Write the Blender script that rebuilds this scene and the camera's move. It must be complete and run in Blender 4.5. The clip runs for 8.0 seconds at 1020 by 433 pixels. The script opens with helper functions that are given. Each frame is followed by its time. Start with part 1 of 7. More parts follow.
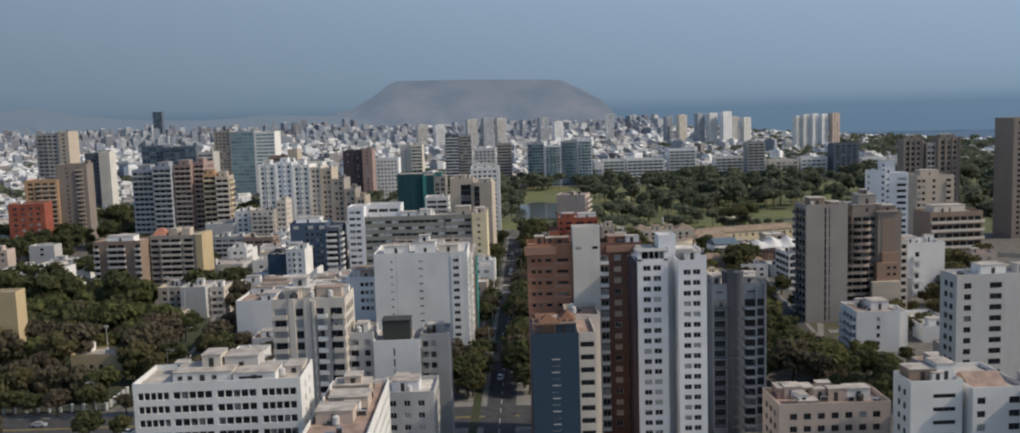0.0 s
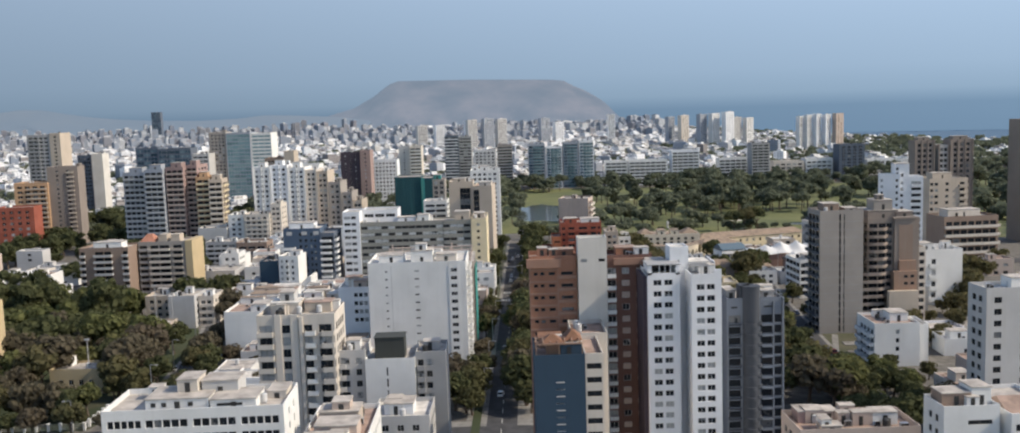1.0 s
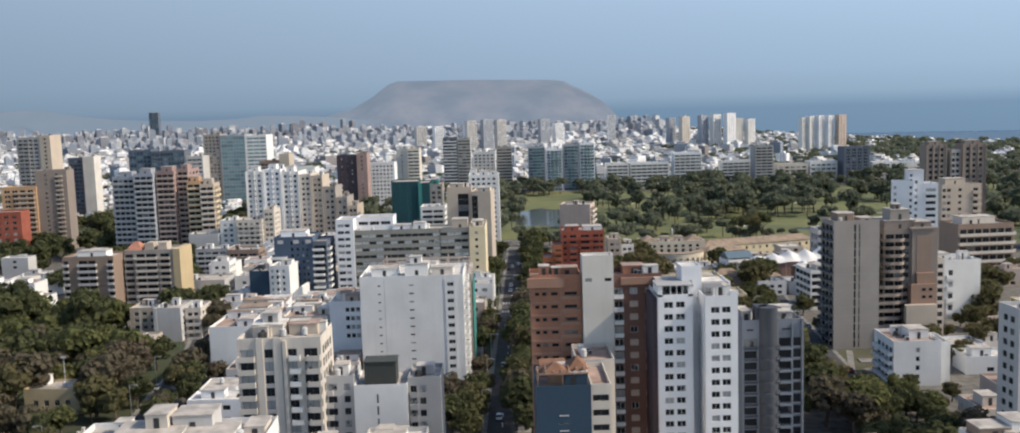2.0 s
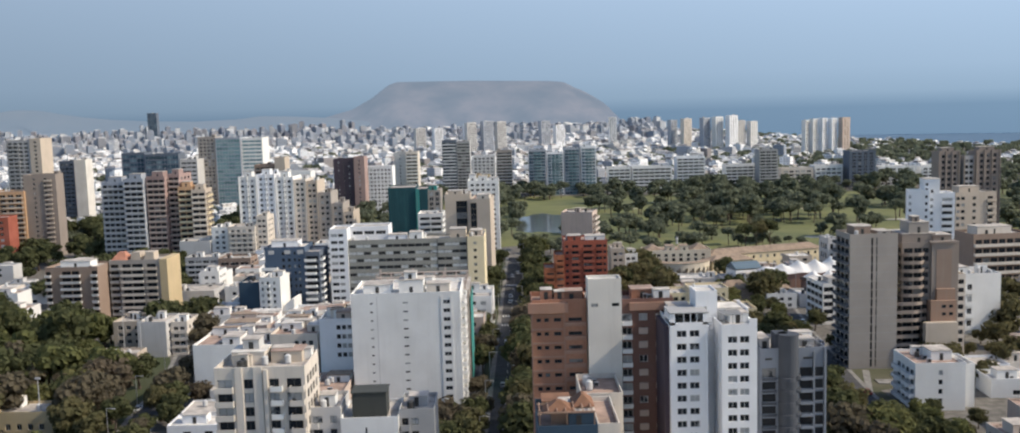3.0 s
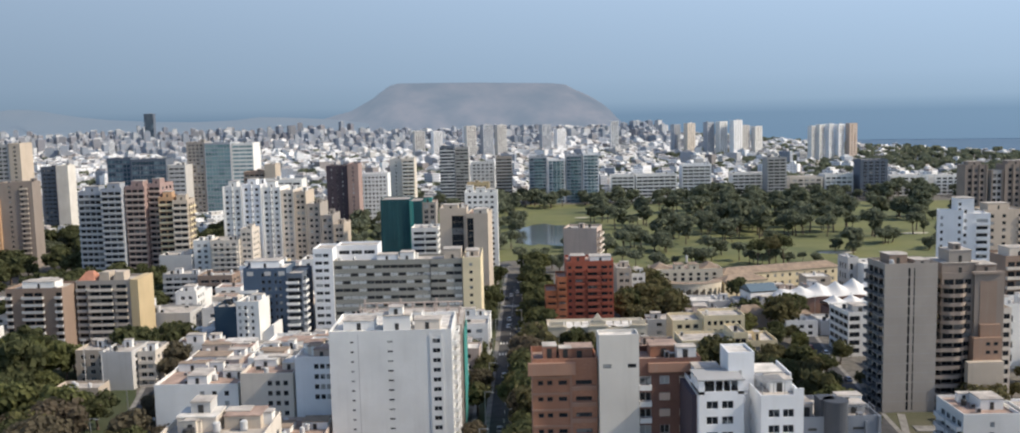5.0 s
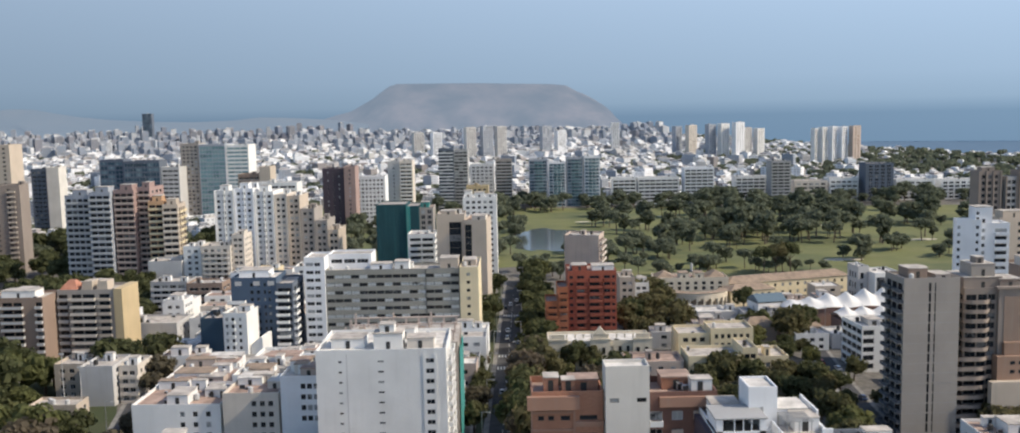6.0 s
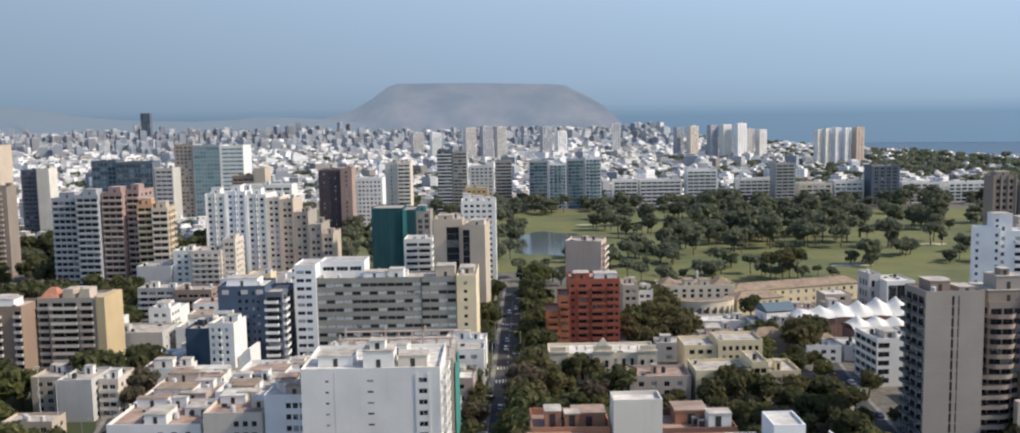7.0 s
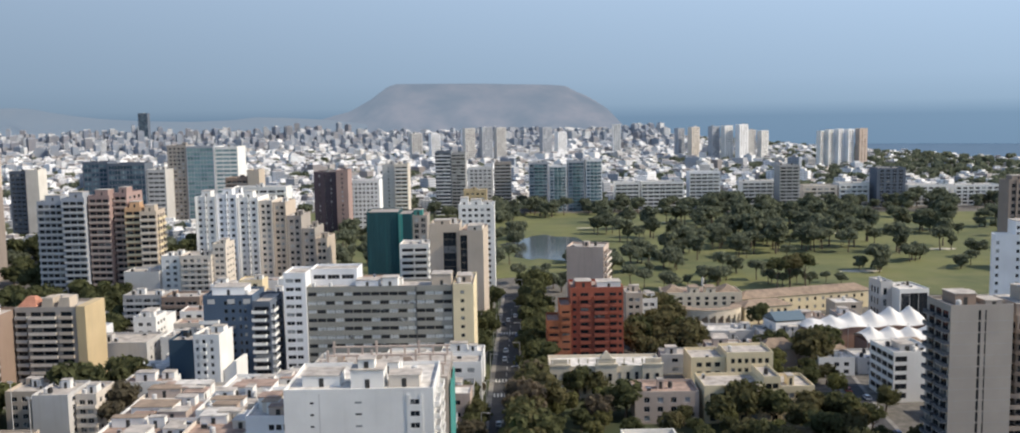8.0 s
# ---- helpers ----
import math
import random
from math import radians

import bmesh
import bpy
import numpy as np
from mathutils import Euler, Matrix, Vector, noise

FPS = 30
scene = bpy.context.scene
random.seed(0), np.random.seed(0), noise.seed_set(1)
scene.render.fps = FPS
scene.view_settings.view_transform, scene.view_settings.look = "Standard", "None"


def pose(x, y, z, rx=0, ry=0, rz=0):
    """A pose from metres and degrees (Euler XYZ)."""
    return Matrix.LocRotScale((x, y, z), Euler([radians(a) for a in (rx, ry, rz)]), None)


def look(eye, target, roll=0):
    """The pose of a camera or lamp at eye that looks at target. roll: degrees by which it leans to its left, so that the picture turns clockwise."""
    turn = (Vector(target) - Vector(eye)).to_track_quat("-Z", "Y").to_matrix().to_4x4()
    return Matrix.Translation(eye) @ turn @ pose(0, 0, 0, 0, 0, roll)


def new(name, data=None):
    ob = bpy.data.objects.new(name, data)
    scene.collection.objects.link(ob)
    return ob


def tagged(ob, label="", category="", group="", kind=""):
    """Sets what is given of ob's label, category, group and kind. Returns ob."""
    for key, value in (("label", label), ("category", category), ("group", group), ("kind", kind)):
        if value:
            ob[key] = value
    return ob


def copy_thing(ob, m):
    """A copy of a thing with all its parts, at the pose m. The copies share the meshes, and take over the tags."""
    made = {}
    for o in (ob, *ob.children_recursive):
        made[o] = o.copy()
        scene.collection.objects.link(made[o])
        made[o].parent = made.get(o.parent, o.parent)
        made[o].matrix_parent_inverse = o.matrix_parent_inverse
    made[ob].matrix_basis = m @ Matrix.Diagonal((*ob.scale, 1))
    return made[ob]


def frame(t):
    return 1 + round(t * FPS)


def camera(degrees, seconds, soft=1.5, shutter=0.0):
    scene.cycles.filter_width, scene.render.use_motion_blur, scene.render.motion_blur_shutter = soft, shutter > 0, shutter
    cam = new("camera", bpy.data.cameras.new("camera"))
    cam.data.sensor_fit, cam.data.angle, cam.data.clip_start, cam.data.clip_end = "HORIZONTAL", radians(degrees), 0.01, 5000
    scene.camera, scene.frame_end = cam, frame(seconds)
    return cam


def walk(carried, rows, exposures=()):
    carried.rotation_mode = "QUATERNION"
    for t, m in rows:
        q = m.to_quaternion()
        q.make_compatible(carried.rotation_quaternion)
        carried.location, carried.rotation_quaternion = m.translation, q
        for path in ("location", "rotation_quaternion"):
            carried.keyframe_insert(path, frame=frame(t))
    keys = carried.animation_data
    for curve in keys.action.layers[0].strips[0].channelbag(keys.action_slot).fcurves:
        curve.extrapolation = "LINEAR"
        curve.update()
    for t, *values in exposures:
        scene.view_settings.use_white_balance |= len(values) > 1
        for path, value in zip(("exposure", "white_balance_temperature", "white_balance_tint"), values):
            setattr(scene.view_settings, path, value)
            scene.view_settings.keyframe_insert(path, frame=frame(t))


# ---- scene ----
cam = camera(55.0, 8.0, soft=1.85)
PATH = [
    (0, (-0.666, -0.541, 86.948), (-0.638, 1.446, 86.725), -1.78),
    (0.5, (-0.559, 7.352, 87.124), (-0.531, 9.339, 86.900), -1.81),
    (1, (-0.432, 15.461, 87.642), (-0.405, 17.448, 87.419), -1.82),
    (1.5, (-0.284, 23.706, 88.412), (-0.256, 25.693, 88.189), -1.80),
    (2.2, (-0.034, 35.348, 89.757), (-0.006, 37.336, 89.534), -1.75),
    (3, (0.314, 48.626, 91.454), (0.342, 50.614, 91.232), -1.65),
    (3.5, (0.563, 56.843, 92.503), (0.591, 58.831, 92.281), -1.58),
    (4, (0.834, 64.968, 93.490), (0.862, 66.956, 93.269), -1.50),
    (4.5, (1.123, 72.990, 94.380), (1.151, 74.978, 94.160), -1.41),
    (5.2, (1.546, 84.053, 95.423), (1.574, 86.041, 95.204), -1.29),
    (6, (2.035, 96.508, 96.289), (2.063, 98.496, 96.071), -1.16),
    (6.5, (2.328, 104.244, 96.657), (2.356, 106.232, 96.440), -1.09),
    (7, (2.601, 111.998, 96.909), (2.629, 113.986, 96.691), -1.03),
    (7.5, (2.840, 119.829, 97.068), (2.869, 121.817, 96.851), -0.98),
    (8, (3.034, 127.806, 97.171), (3.063, 129.794, 96.954), -0.95),
]
EXPOSURE = [(t, stops + 0.27, 7000, 10) for t, stops in ((0, -0.52), (0.3, -0.25), (0.8, -0.04), (1.5, 0.0), (4, 0.05), (8, 0.05))]
walk(cam, [(t, look(eye, target, roll)) for t, eye, target, roll in PATH], EXPOSURE)

# ---- daylight ----
SUN_AZ, SUN_EL = 100.5, 40.0    # degrees: clockwise from the street's direction, height over the horizon
world = bpy.data.worlds.new("sky")
scene.world = world
world.use_nodes = True
wt = world.node_tree
sky = wt.nodes.new("ShaderNodeTexSky")
sky.sky_type, sky.sun_disc = "NISHITA", False
sky.sun_elevation, sky.sun_rotation = radians(SUN_EL), radians(SUN_AZ)
sky.altitude, sky.air_density, sky.dust_density, sky.ozone_density = 100, 1.0, 1.2, 2.2
wt.links.new(sky.outputs[0], wt.nodes["Background"].inputs[0])
wt.nodes["Background"].inputs[1].default_value = 0.15
sun = new("sun", bpy.data.lights.new("sun", "SUN"))
sun.data.energy, sun.data.angle, sun.data.color = 3.3, radians(1.5), (1.0, 0.92, 0.80)
az, el = radians(SUN_AZ), radians(SUN_EL)
sun.matrix_world = look((0, 0, 0), (-math.sin(az) * math.cos(el), -math.cos(az) * math.cos(el), -math.sin(el)))


# ---- materials ----
def nodes_of(name):
    m = bpy.data.materials.new(name)
    m.use_nodes = True
    t = m.node_tree
    return m, t, t.nodes["Principled BSDF"]


def noise_node(t, coord, scale, detail=4.0, stretch=None):
    if stretch:
        mp = t.nodes.new("ShaderNodeMapping")
        mp.inputs["Scale"].default_value = stretch
        t.links.new(coord, mp.inputs["Vector"])
        coord = mp.outputs[0]
    n = t.nodes.new("ShaderNodeTexNoise")
    n.inputs["Scale"].default_value, n.inputs["Detail"].default_value = scale, detail
    t.links.new(coord, n.inputs["Vector"])
    return n.outputs["Fac"]


def ramp(t, fac, *stops):
    r = t.nodes.new("ShaderNodeValToRGB")
    e = r.color_ramp.elements
    while len(e) < len(stops):
        e.new(0.5)
    for k, (p, c) in zip(e, stops):
        k.position, k.color = p, (*c, 1)
    t.links.new(fac, r.inputs[0])
    return r.outputs[0]


def mixed(t, a, b, fac, mode="MIX"):
    n = t.nodes.new("ShaderNodeMix")
    n.data_type, n.blend_type = "RGBA", mode
    for sock, v in ((n.inputs[0], fac), (n.inputs[6], a), (n.inputs[7], b)):
        if hasattr(v, "links"):
            t.links.new(v, sock)
        else:
            sock.default_value = v if isinstance(v, (int, float)) else (*v, 1)
    return n.outputs[2]


def place(t):
    return t.nodes.new("ShaderNodeNewGeometry").outputs["Position"]


def bump(t, bsdf, fac, strength=0.3, distance=0.05):
    b = t.nodes.new("ShaderNodeBump")
    b.inputs["Strength"].default_value, b.inputs["Distance"].default_value = strength, distance
    t.links.new(fac, b.inputs["Height"])
    t.links.new(b.outputs[0], bsdf.inputs["Normal"])


def wall_paint(name, col, wear=0.25, rough=0.85, dirt=(0.30, 0.27, 0.23)):
    """Painted render or concrete: blotches, fine grain, rain streaks."""
    m, t, b = nodes_of(name)
    p = place(t)
    big, fine = noise_node(t, p, 0.12), noise_node(t, p, 2.2, 6)
    streak = noise_node(t, p, 1.0, 3, (0.9, 0.9, 0.06))
    c = mixed(t, col, tuple(v * 0.86 for v in col), ramp(t, big, (0.35, (0, 0, 0)), (0.7, (1, 1, 1))))
    c = mixed(t, c, dirt, ramp(t, streak, (0.52, (0, 0, 0)), (0.82, (wear, wear, wear))))
    c = mixed(t, c, tuple(v * 0.9 for v in col), ramp(t, fine, (0.45, (0, 0, 0)), (0.75, (0.5, 0.5, 0.5))))
    t.links.new(c, b.inputs["Base Color"])
    b.inputs["Roughness"].default_value = rough
    bump(t, b, fine, 0.25, 0.03)
    return m


def roof_felt(name, col, spread=0.35):
    m, t, b = nodes_of(name)
    p = place(t)
    big, fine = noise_node(t, p, 0.35, 5), noise_node(t, p, 3.0, 5)
    c = mixed(t, tuple(v * (1 - spread) for v in col), tuple(min(v * (1 + spread), 0.85) for v in col), ramp(t, big, (0.3, (0, 0, 0)), (0.7, (1, 1, 1))))
    c = mixed(t, c, (0.12, 0.10, 0.09), ramp(t, fine, (0.55, (0, 0, 0)), (0.8, (0.4, 0.4, 0.4))))
    t.links.new(c, b.inputs["Base Color"])
    b.inputs["Roughness"].default_value = 0.92
    bump(t, b, fine, 0.3, 0.05)
    return m


def pane_glass(name, dark, light, share=0.25, rough=0.12):
    """Opaque window glass, its dark colour in place of a dim room; some have a pale curtain drawn."""
    m, t, b = nodes_of(name)
    o = t.nodes.new("ShaderNodeObjectInfo")
    g = noise_node(t, place(t), 0.9, 2)
    r = t.nodes.new("ShaderNodeMath")
    r.operation = "ADD"
    both = t.nodes.new("ShaderNodeMath")
    both.operation = "ADD"
    t.links.new(o.outputs["Random"], both.inputs[0])
    t.links.new(t.nodes.new("ShaderNodeNewGeometry").outputs["Random Per Island"], both.inputs[1])
    turn = t.nodes.new("ShaderNodeMath")
    turn.operation = "FRACT"
    t.links.new(both.outputs[0], turn.inputs[0])
    t.links.new(turn.outputs[0], r.inputs[0])
    k = t.nodes.new("ShaderNodeMath")
    k.operation, k.inputs[1].default_value = "MULTIPLY_ADD", 0.35
    k.inputs[2].default_value = -0.17
    t.links.new(g, k.inputs[0])
    t.links.new(k.outputs[0], r.inputs[1])
    c = ramp(t, r.outputs[0], (0.0, dark), (1 - share, tuple(v * 1.6 for v in dark)), (min(1 - share + 0.06, 0.99), light), (1.0, light))
    t.links.new(c, b.inputs["Base Color"])
    b.inputs["Roughness"].default_value = rough
    b.inputs["IOR"].default_value = 1.36
    return m


def plain(name, col, rough=0.6, metal=0.0, grain=1.5, amount=0.2):
    m, t, b = nodes_of(name)
    n = noise_node(t, place(t), grain, 5)
    c = mixed(t, tuple(v * (1 - amount) for v in col), tuple(min(v * (1 + amount), 0.9) for v in col), n)
    t.links.new(c, b.inputs["Base Color"])
    b.inputs["Roughness"].default_value, b.inputs["Metallic"].default_value = rough, metal
    return m


def brick_paint(name, col):
    m, t, b = nodes_of(name)
    p = place(t)
    mp = t.nodes.new("ShaderNodeMapping")
    mp.inputs["Rotation"].default_value = (radians(90), 0, 0)
    t.links.new(p, mp.inputs["Vector"])
    k = t.nodes.new("ShaderNodeTexBrick")
    k.inputs["Scale"].default_value = 1.0
    k.inputs["Brick Width"].default_value, k.inputs["Row Height"].default_value = 0.5, 0.18
    k.inputs["Mortar Size"].default_value = 0.02
    k.inputs["Color1"].default_value = (*col, 1)
    k.inputs["Color2"].default_value = (*(v * 0.75 for v in col), 1)
    k.inputs["Mortar"].default_value = (*(v * 0.8 + 0.05 for v in col), 1)
    t.links.new(mp.outputs[0], k.inputs["Vector"])
    big, streak = noise_node(t, p, 0.15), noise_node(t, p, 1.0, 3, (0.8, 0.8, 0.06))
    c = mixed(t, k.outputs[0], tuple(v * 0.7 for v in col), ramp(t, big, (0.35, (0, 0, 0)), (0.7, (1, 1, 1))))
    c = mixed(t, c, (0.10, 0.07, 0.06), ramp(t, streak, (0.55, (0, 0, 0)), (0.85, (0.45, 0.45, 0.45))))
    t.links.new(c, b.inputs["Base Color"])
    b.inputs["Roughness"].default_value = 0.9
    return m


def foliage(name, dark, light, dry):
    m, t, b = nodes_of(name)
    o = t.nodes.new("ShaderNodeObjectInfo")
    g = t.nodes.new("ShaderNodeNewGeometry")
    n = noise_node(t, g.outputs["Position"], 0.25, 3)
    c = mixed(t, dark, light, g.outputs["Random Per Island"])
    c = mixed(t, c, dry, ramp(t, o.outputs["Random"], (0.45, (0, 0, 0)), (1.0, (0.75, 0.75, 0.75))))
    c = mixed(t, c, tuple(v * 0.75 for v in dark), ramp(t, n, (0.4, (0, 0, 0)), (0.7, (0.6, 0.6, 0.6))))
    d, tr, mx = t.nodes.new("ShaderNodeBsdfDiffuse"), t.nodes.new("ShaderNodeBsdfTranslucent"), t.nodes.new("ShaderNodeMixShader")
    mx.inputs[0].default_value = 0.5
    for k in (d, tr):
        t.links.new(c, k.inputs[0])
    t.links.new(d.outputs[0], mx.inputs[1])
    t.links.new(tr.outputs[0], mx.inputs[2])
    t.nodes.remove(b)
    t.links.new(mx.outputs[0], t.nodes["Material Output"].inputs[0])
    return m


def far_town(name, *cols, bands=True):
    """Small distant houses and blocks: each its own paint, with rows of dark openings."""
    m, t, b = nodes_of(name)
    g = t.nodes.new("ShaderNodeNewGeometry")
    c = ramp(t, g.outputs["Random Per Island"], *[(i / len(cols), k) for i, k in enumerate(cols)])
    c.node.color_ramp.interpolation = "CONSTANT"
    n = noise_node(t, g.outputs["Position"], 0.08, 4)
    c = mixed(t, c, (0.30, 0.26, 0.22), ramp(t, n, (0.45, (0, 0, 0)), (0.8, (0.45, 0.45, 0.45))))
    nz = t.nodes.new("ShaderNodeSeparateXYZ")
    t.links.new(g.outputs["Normal"], nz.inputs[0])
    tops = ramp(t, g.outputs["Random Per Island"], (0.0, (0.50, 0.47, 0.44)), (0.2, (0.70, 0.69, 0.67)), (0.4, (0.32, 0.29, 0.26)), (0.6, (0.78, 0.77, 0.75)), (0.8, (0.58, 0.56, 0.53)))
    topmask = t.nodes.new("ShaderNodeMath")
    topmask.operation, topmask.inputs[1].default_value = "GREATER_THAN", 0.5
    t.links.new(nz.outputs[2], topmask.inputs[0])
    c = mixed(t, c, tops, topmask.outputs[0])
    if bands:
        s = t.nodes.new("ShaderNodeSeparateXYZ")
        t.links.new(g.outputs["Position"], s.inputs[0])
        cells = []
        for axis, size in ((2, 3.0), (0, 3.3)):
            f = t.nodes.new("ShaderNodeMath")
            f.operation, f.inputs[1].default_value = "MODULO", size
            ad = t.nodes.new("ShaderNodeMath")
            ad.operation, ad.inputs[1].default_value = "ADD", 6000.0
            t.links.new(s.outputs[axis], ad.inputs[0])
            t.links.new(ad.outputs[0], f.inputs[0])
            k = t.nodes.new("ShaderNodeMath")
            k.operation, k.inputs[1].default_value = "GREATER_THAN", size * 0.58
            t.links.new(f.outputs[0], k.inputs[0])
            cells.append(k.outputs[0])
        up = t.nodes.new("ShaderNodeSeparateXYZ")
        t.links.new(g.outputs["Normal"], up.inputs[0])
        flat = t.nodes.new("ShaderNodeMath")
        flat.operation, flat.inputs[1].default_value = "LESS_THAN", 0.5
        t.links.new(up.outputs[2], flat.inputs[0])
        a = cells[0]
        for other in (cells[1], flat.outputs[0]):
            q = t.nodes.new("ShaderNodeMath")
            q.operation = "MULTIPLY"
            t.links.new(a, q.inputs[0])
            t.links.new(other, q.inputs[1])
            a = q.outputs[0]
        half = t.nodes.new("ShaderNodeMath")
        half.operation, half.inputs[1].default_value = "MULTIPLY", 0.6
        t.links.new(a, half.inputs[0])
        c = mixed(t, c, (0.07, 0.08, 0.10), half.outputs[0])
    t.links.new(c, b.inputs["Base Color"])
    b.inputs["Roughness"].default_value = 0.85
    return m


WHITE = wall_paint("white_render", (0.77, 0.765, 0.745), 0.13)
COOLWHITE = wall_paint("cool_white_render", (0.80, 0.81, 0.83), 0.10)
CREAM = wall_paint("cream_render", (0.64, 0.58, 0.51), 0.3)
STONE = wall_paint("pale_stone_render", (0.66, 0.63, 0.58), 0.2)
YELLOW = wall_paint("pale_yellow_render", (0.75, 0.64, 0.43), 0.22)
OLDCREAM = wall_paint("old_cream_render", (0.70, 0.62, 0.49), 0.3)
OCHRE = wall_paint("ochre_render", (0.54, 0.42, 0.25), 0.25)
RUST = wall_paint("rust_brown_render", (0.33, 0.21, 0.15), 0.35)
REDTILE = roof_felt("red_roof_tiles", (0.40, 0.18, 0.12), 0.2)
LIGHTBRICK = wall_paint("light_brick", (0.36, 0.205, 0.145), 0.3)
DARKSLATE = wall_paint("blue_slate_render", (0.105, 0.112, 0.125), 0.3, 0.85, (0.07, 0.07, 0.07))
ORANGE = wall_paint("orange_render", (0.52, 0.325, 0.19), 0.25)
RUSTTILE = roof_felt("rusty_roof_tiles", (0.20, 0.10, 0.06), 0.3)
GREY = wall_paint("grey_render", (0.36, 0.36, 0.36), 0.35)
LIGHTGREY = wall_paint("light_grey_render", (0.52, 0.51, 0.50), 0.3)
WARMGREY = wall_paint("warm_grey_concrete", (0.352, 0.317, 0.286), 0.4)
OLIVE = wall_paint("grey_green_spandrel", (0.29, 0.285, 0.255), 0.35)
RIBBON = pane_glass("ribbon_glass", (0.022, 0.025, 0.028), (0.66, 0.66, 0.63), 0.5)
BROWN = wall_paint("brown_render", (0.285, 0.205, 0.16), 0.35)
WAVE = wall_paint("pale_brown_concrete", (0.31, 0.25, 0.21), 0.4)
DEEPORANGE = brick_paint("orange_red_brick", (0.42, 0.145, 0.07))
TAUPE = wall_paint("taupe_concrete", (0.27, 0.225, 0.195), 0.35)
REDBROWN = wall_paint("red_brown_render", (0.30, 0.18, 0.14), 0.35)
PINKBROWN = wall_paint("pinkish_brown_render", (0.35, 0.245, 0.225), 0.3)
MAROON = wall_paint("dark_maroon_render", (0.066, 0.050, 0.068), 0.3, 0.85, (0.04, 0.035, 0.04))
TANKDARK = wall_paint("dark_tank_cladding", (0.050, 0.055, 0.050), 0.3, 0.85, (0.03, 0.03, 0.03))
PALEBLUE = wall_paint("slate_blue_render", (0.072, 0.110, 0.168), 0.25, 0.85, (0.05, 0.07, 0.10))
BLUEGREY = wall_paint("blue_grey_render", (0.36, 0.39, 0.44), 0.35)
TAN = wall_paint("tan_render", (0.52, 0.44, 0.36), 0.3)
PINKBEIGE = wall_paint("pink_beige_render", (0.52, 0.42, 0.36), 0.35)
BLUE = wall_paint("dark_blue_render", (0.026, 0.058, 0.095), 0.2, 0.85, (0.02, 0.04, 0.06))
SLATE = wall_paint("slate_grey_render", (0.115, 0.14, 0.18), 0.3, 0.85, (0.08, 0.09, 0.11))
BRICK = brick_paint("fair_faced_brick", (0.42, 0.20, 0.125))
DARKBRICK = brick_paint("dark_brown_brick", (0.205, 0.105, 0.082))
TOWERGREY = wall_paint("blue_grey_concrete", (0.195, 0.22, 0.26), 0.25, 0.85, (0.14, 0.15, 0.17))
DRUM = wall_paint("dark_slate_drum", (0.055, 0.064, 0.080), 0.3, 0.85, (0.03, 0.03, 0.035))
BRICKRED = brick_paint("deep_red_brick", (0.38, 0.10, 0.06))
# Near-black paint in place of unlit room depth.
INNER = plain("painted_room_dark", (0.045, 0.045, 0.05), 0.9)
FRAME = plain("window_frame_white", (0.6, 0.6, 0.6), 0.5)
DARKFRAME = plain("window_frame_dark", (0.06, 0.06, 0.06), 0.4)
GLASS = pane_glass("window_glass", (0.015, 0.018, 0.022), (0.35, 0.36, 0.36), 0.25)
DARKGLASS = pane_glass("dark_window_glass", (0.015, 0.018, 0.022), (0.20, 0.20, 0.20), 0.1)
TEALGLASS = pane_glass("teal_curtain_glass", (0.03, 0.06, 0.085), (0.13, 0.20, 0.24), 0.35, 0.15)
PALETEAL = pane_glass("pale_teal_curtain_glass", (0.12, 0.21, 0.225), (0.22, 0.335, 0.345), 0.4, 0.2)
ROOF = roof_felt("dusty_roof", (0.42, 0.38, 0.34))
ROOFPALE = roof_felt("pale_roof", (0.58, 0.55, 0.51))
ROOFRED = roof_felt("pinkish_roof_tile", (0.33, 0.235, 0.19))
TERRACOTTA = roof_felt("terracotta_tiles", (0.28, 0.21, 0.155), 0.25)
METAL = plain("galvanised_metal", (0.45, 0.46, 0.48), 0.45, 0.7)
NET = wall_paint("teal_safety_net", (0.010, 0.062, 0.075), 0.5, 0.9, (0.03, 0.16, 0.16))
NETLIGHT = wall_paint("bright_teal_net", (0.03, 0.24, 0.22), 0.4)
TENT = plain("white_membrane", (0.66, 0.65, 0.63), 0.6, 0, 0.3, 0.06)
TANK = plain("water_tank", (0.5, 0.5, 0.5), 0.7)
BLACK = plain("black_plastic", (0.03, 0.03, 0.03), 0.6)
ASPHALT = roof_felt("asphalt", (0.055, 0.055, 0.058), 0.3)
PAVING = roof_felt("concrete_paving", (0.22, 0.21, 0.195), 0.3)
PAINTLINE = plain("road_paint", (0.62, 0.62, 0.58), 0.7)
YELLOWLINE = plain("yellow_road_paint", (0.50, 0.36, 0.06), 0.7)
BARK = roof_felt("bark", (0.12, 0.09, 0.07), 0.3)
LEAF = foliage("leaves", (0.085, 0.095, 0.050), (0.150, 0.158, 0.078), (0.190, 0.160, 0.085))
# Paler grey-green than LEAF: distance haze painted into golf and far trees.
HAZELEAF = foliage("haze_paled_leaves", (0.145, 0.165, 0.120), (0.225, 0.245, 0.165), (0.25, 0.24, 0.175))
LEAFBRIGHT = foliage("bright_leaves", (0.12, 0.132, 0.062), (0.20, 0.208, 0.085), (0.22, 0.20, 0.09))
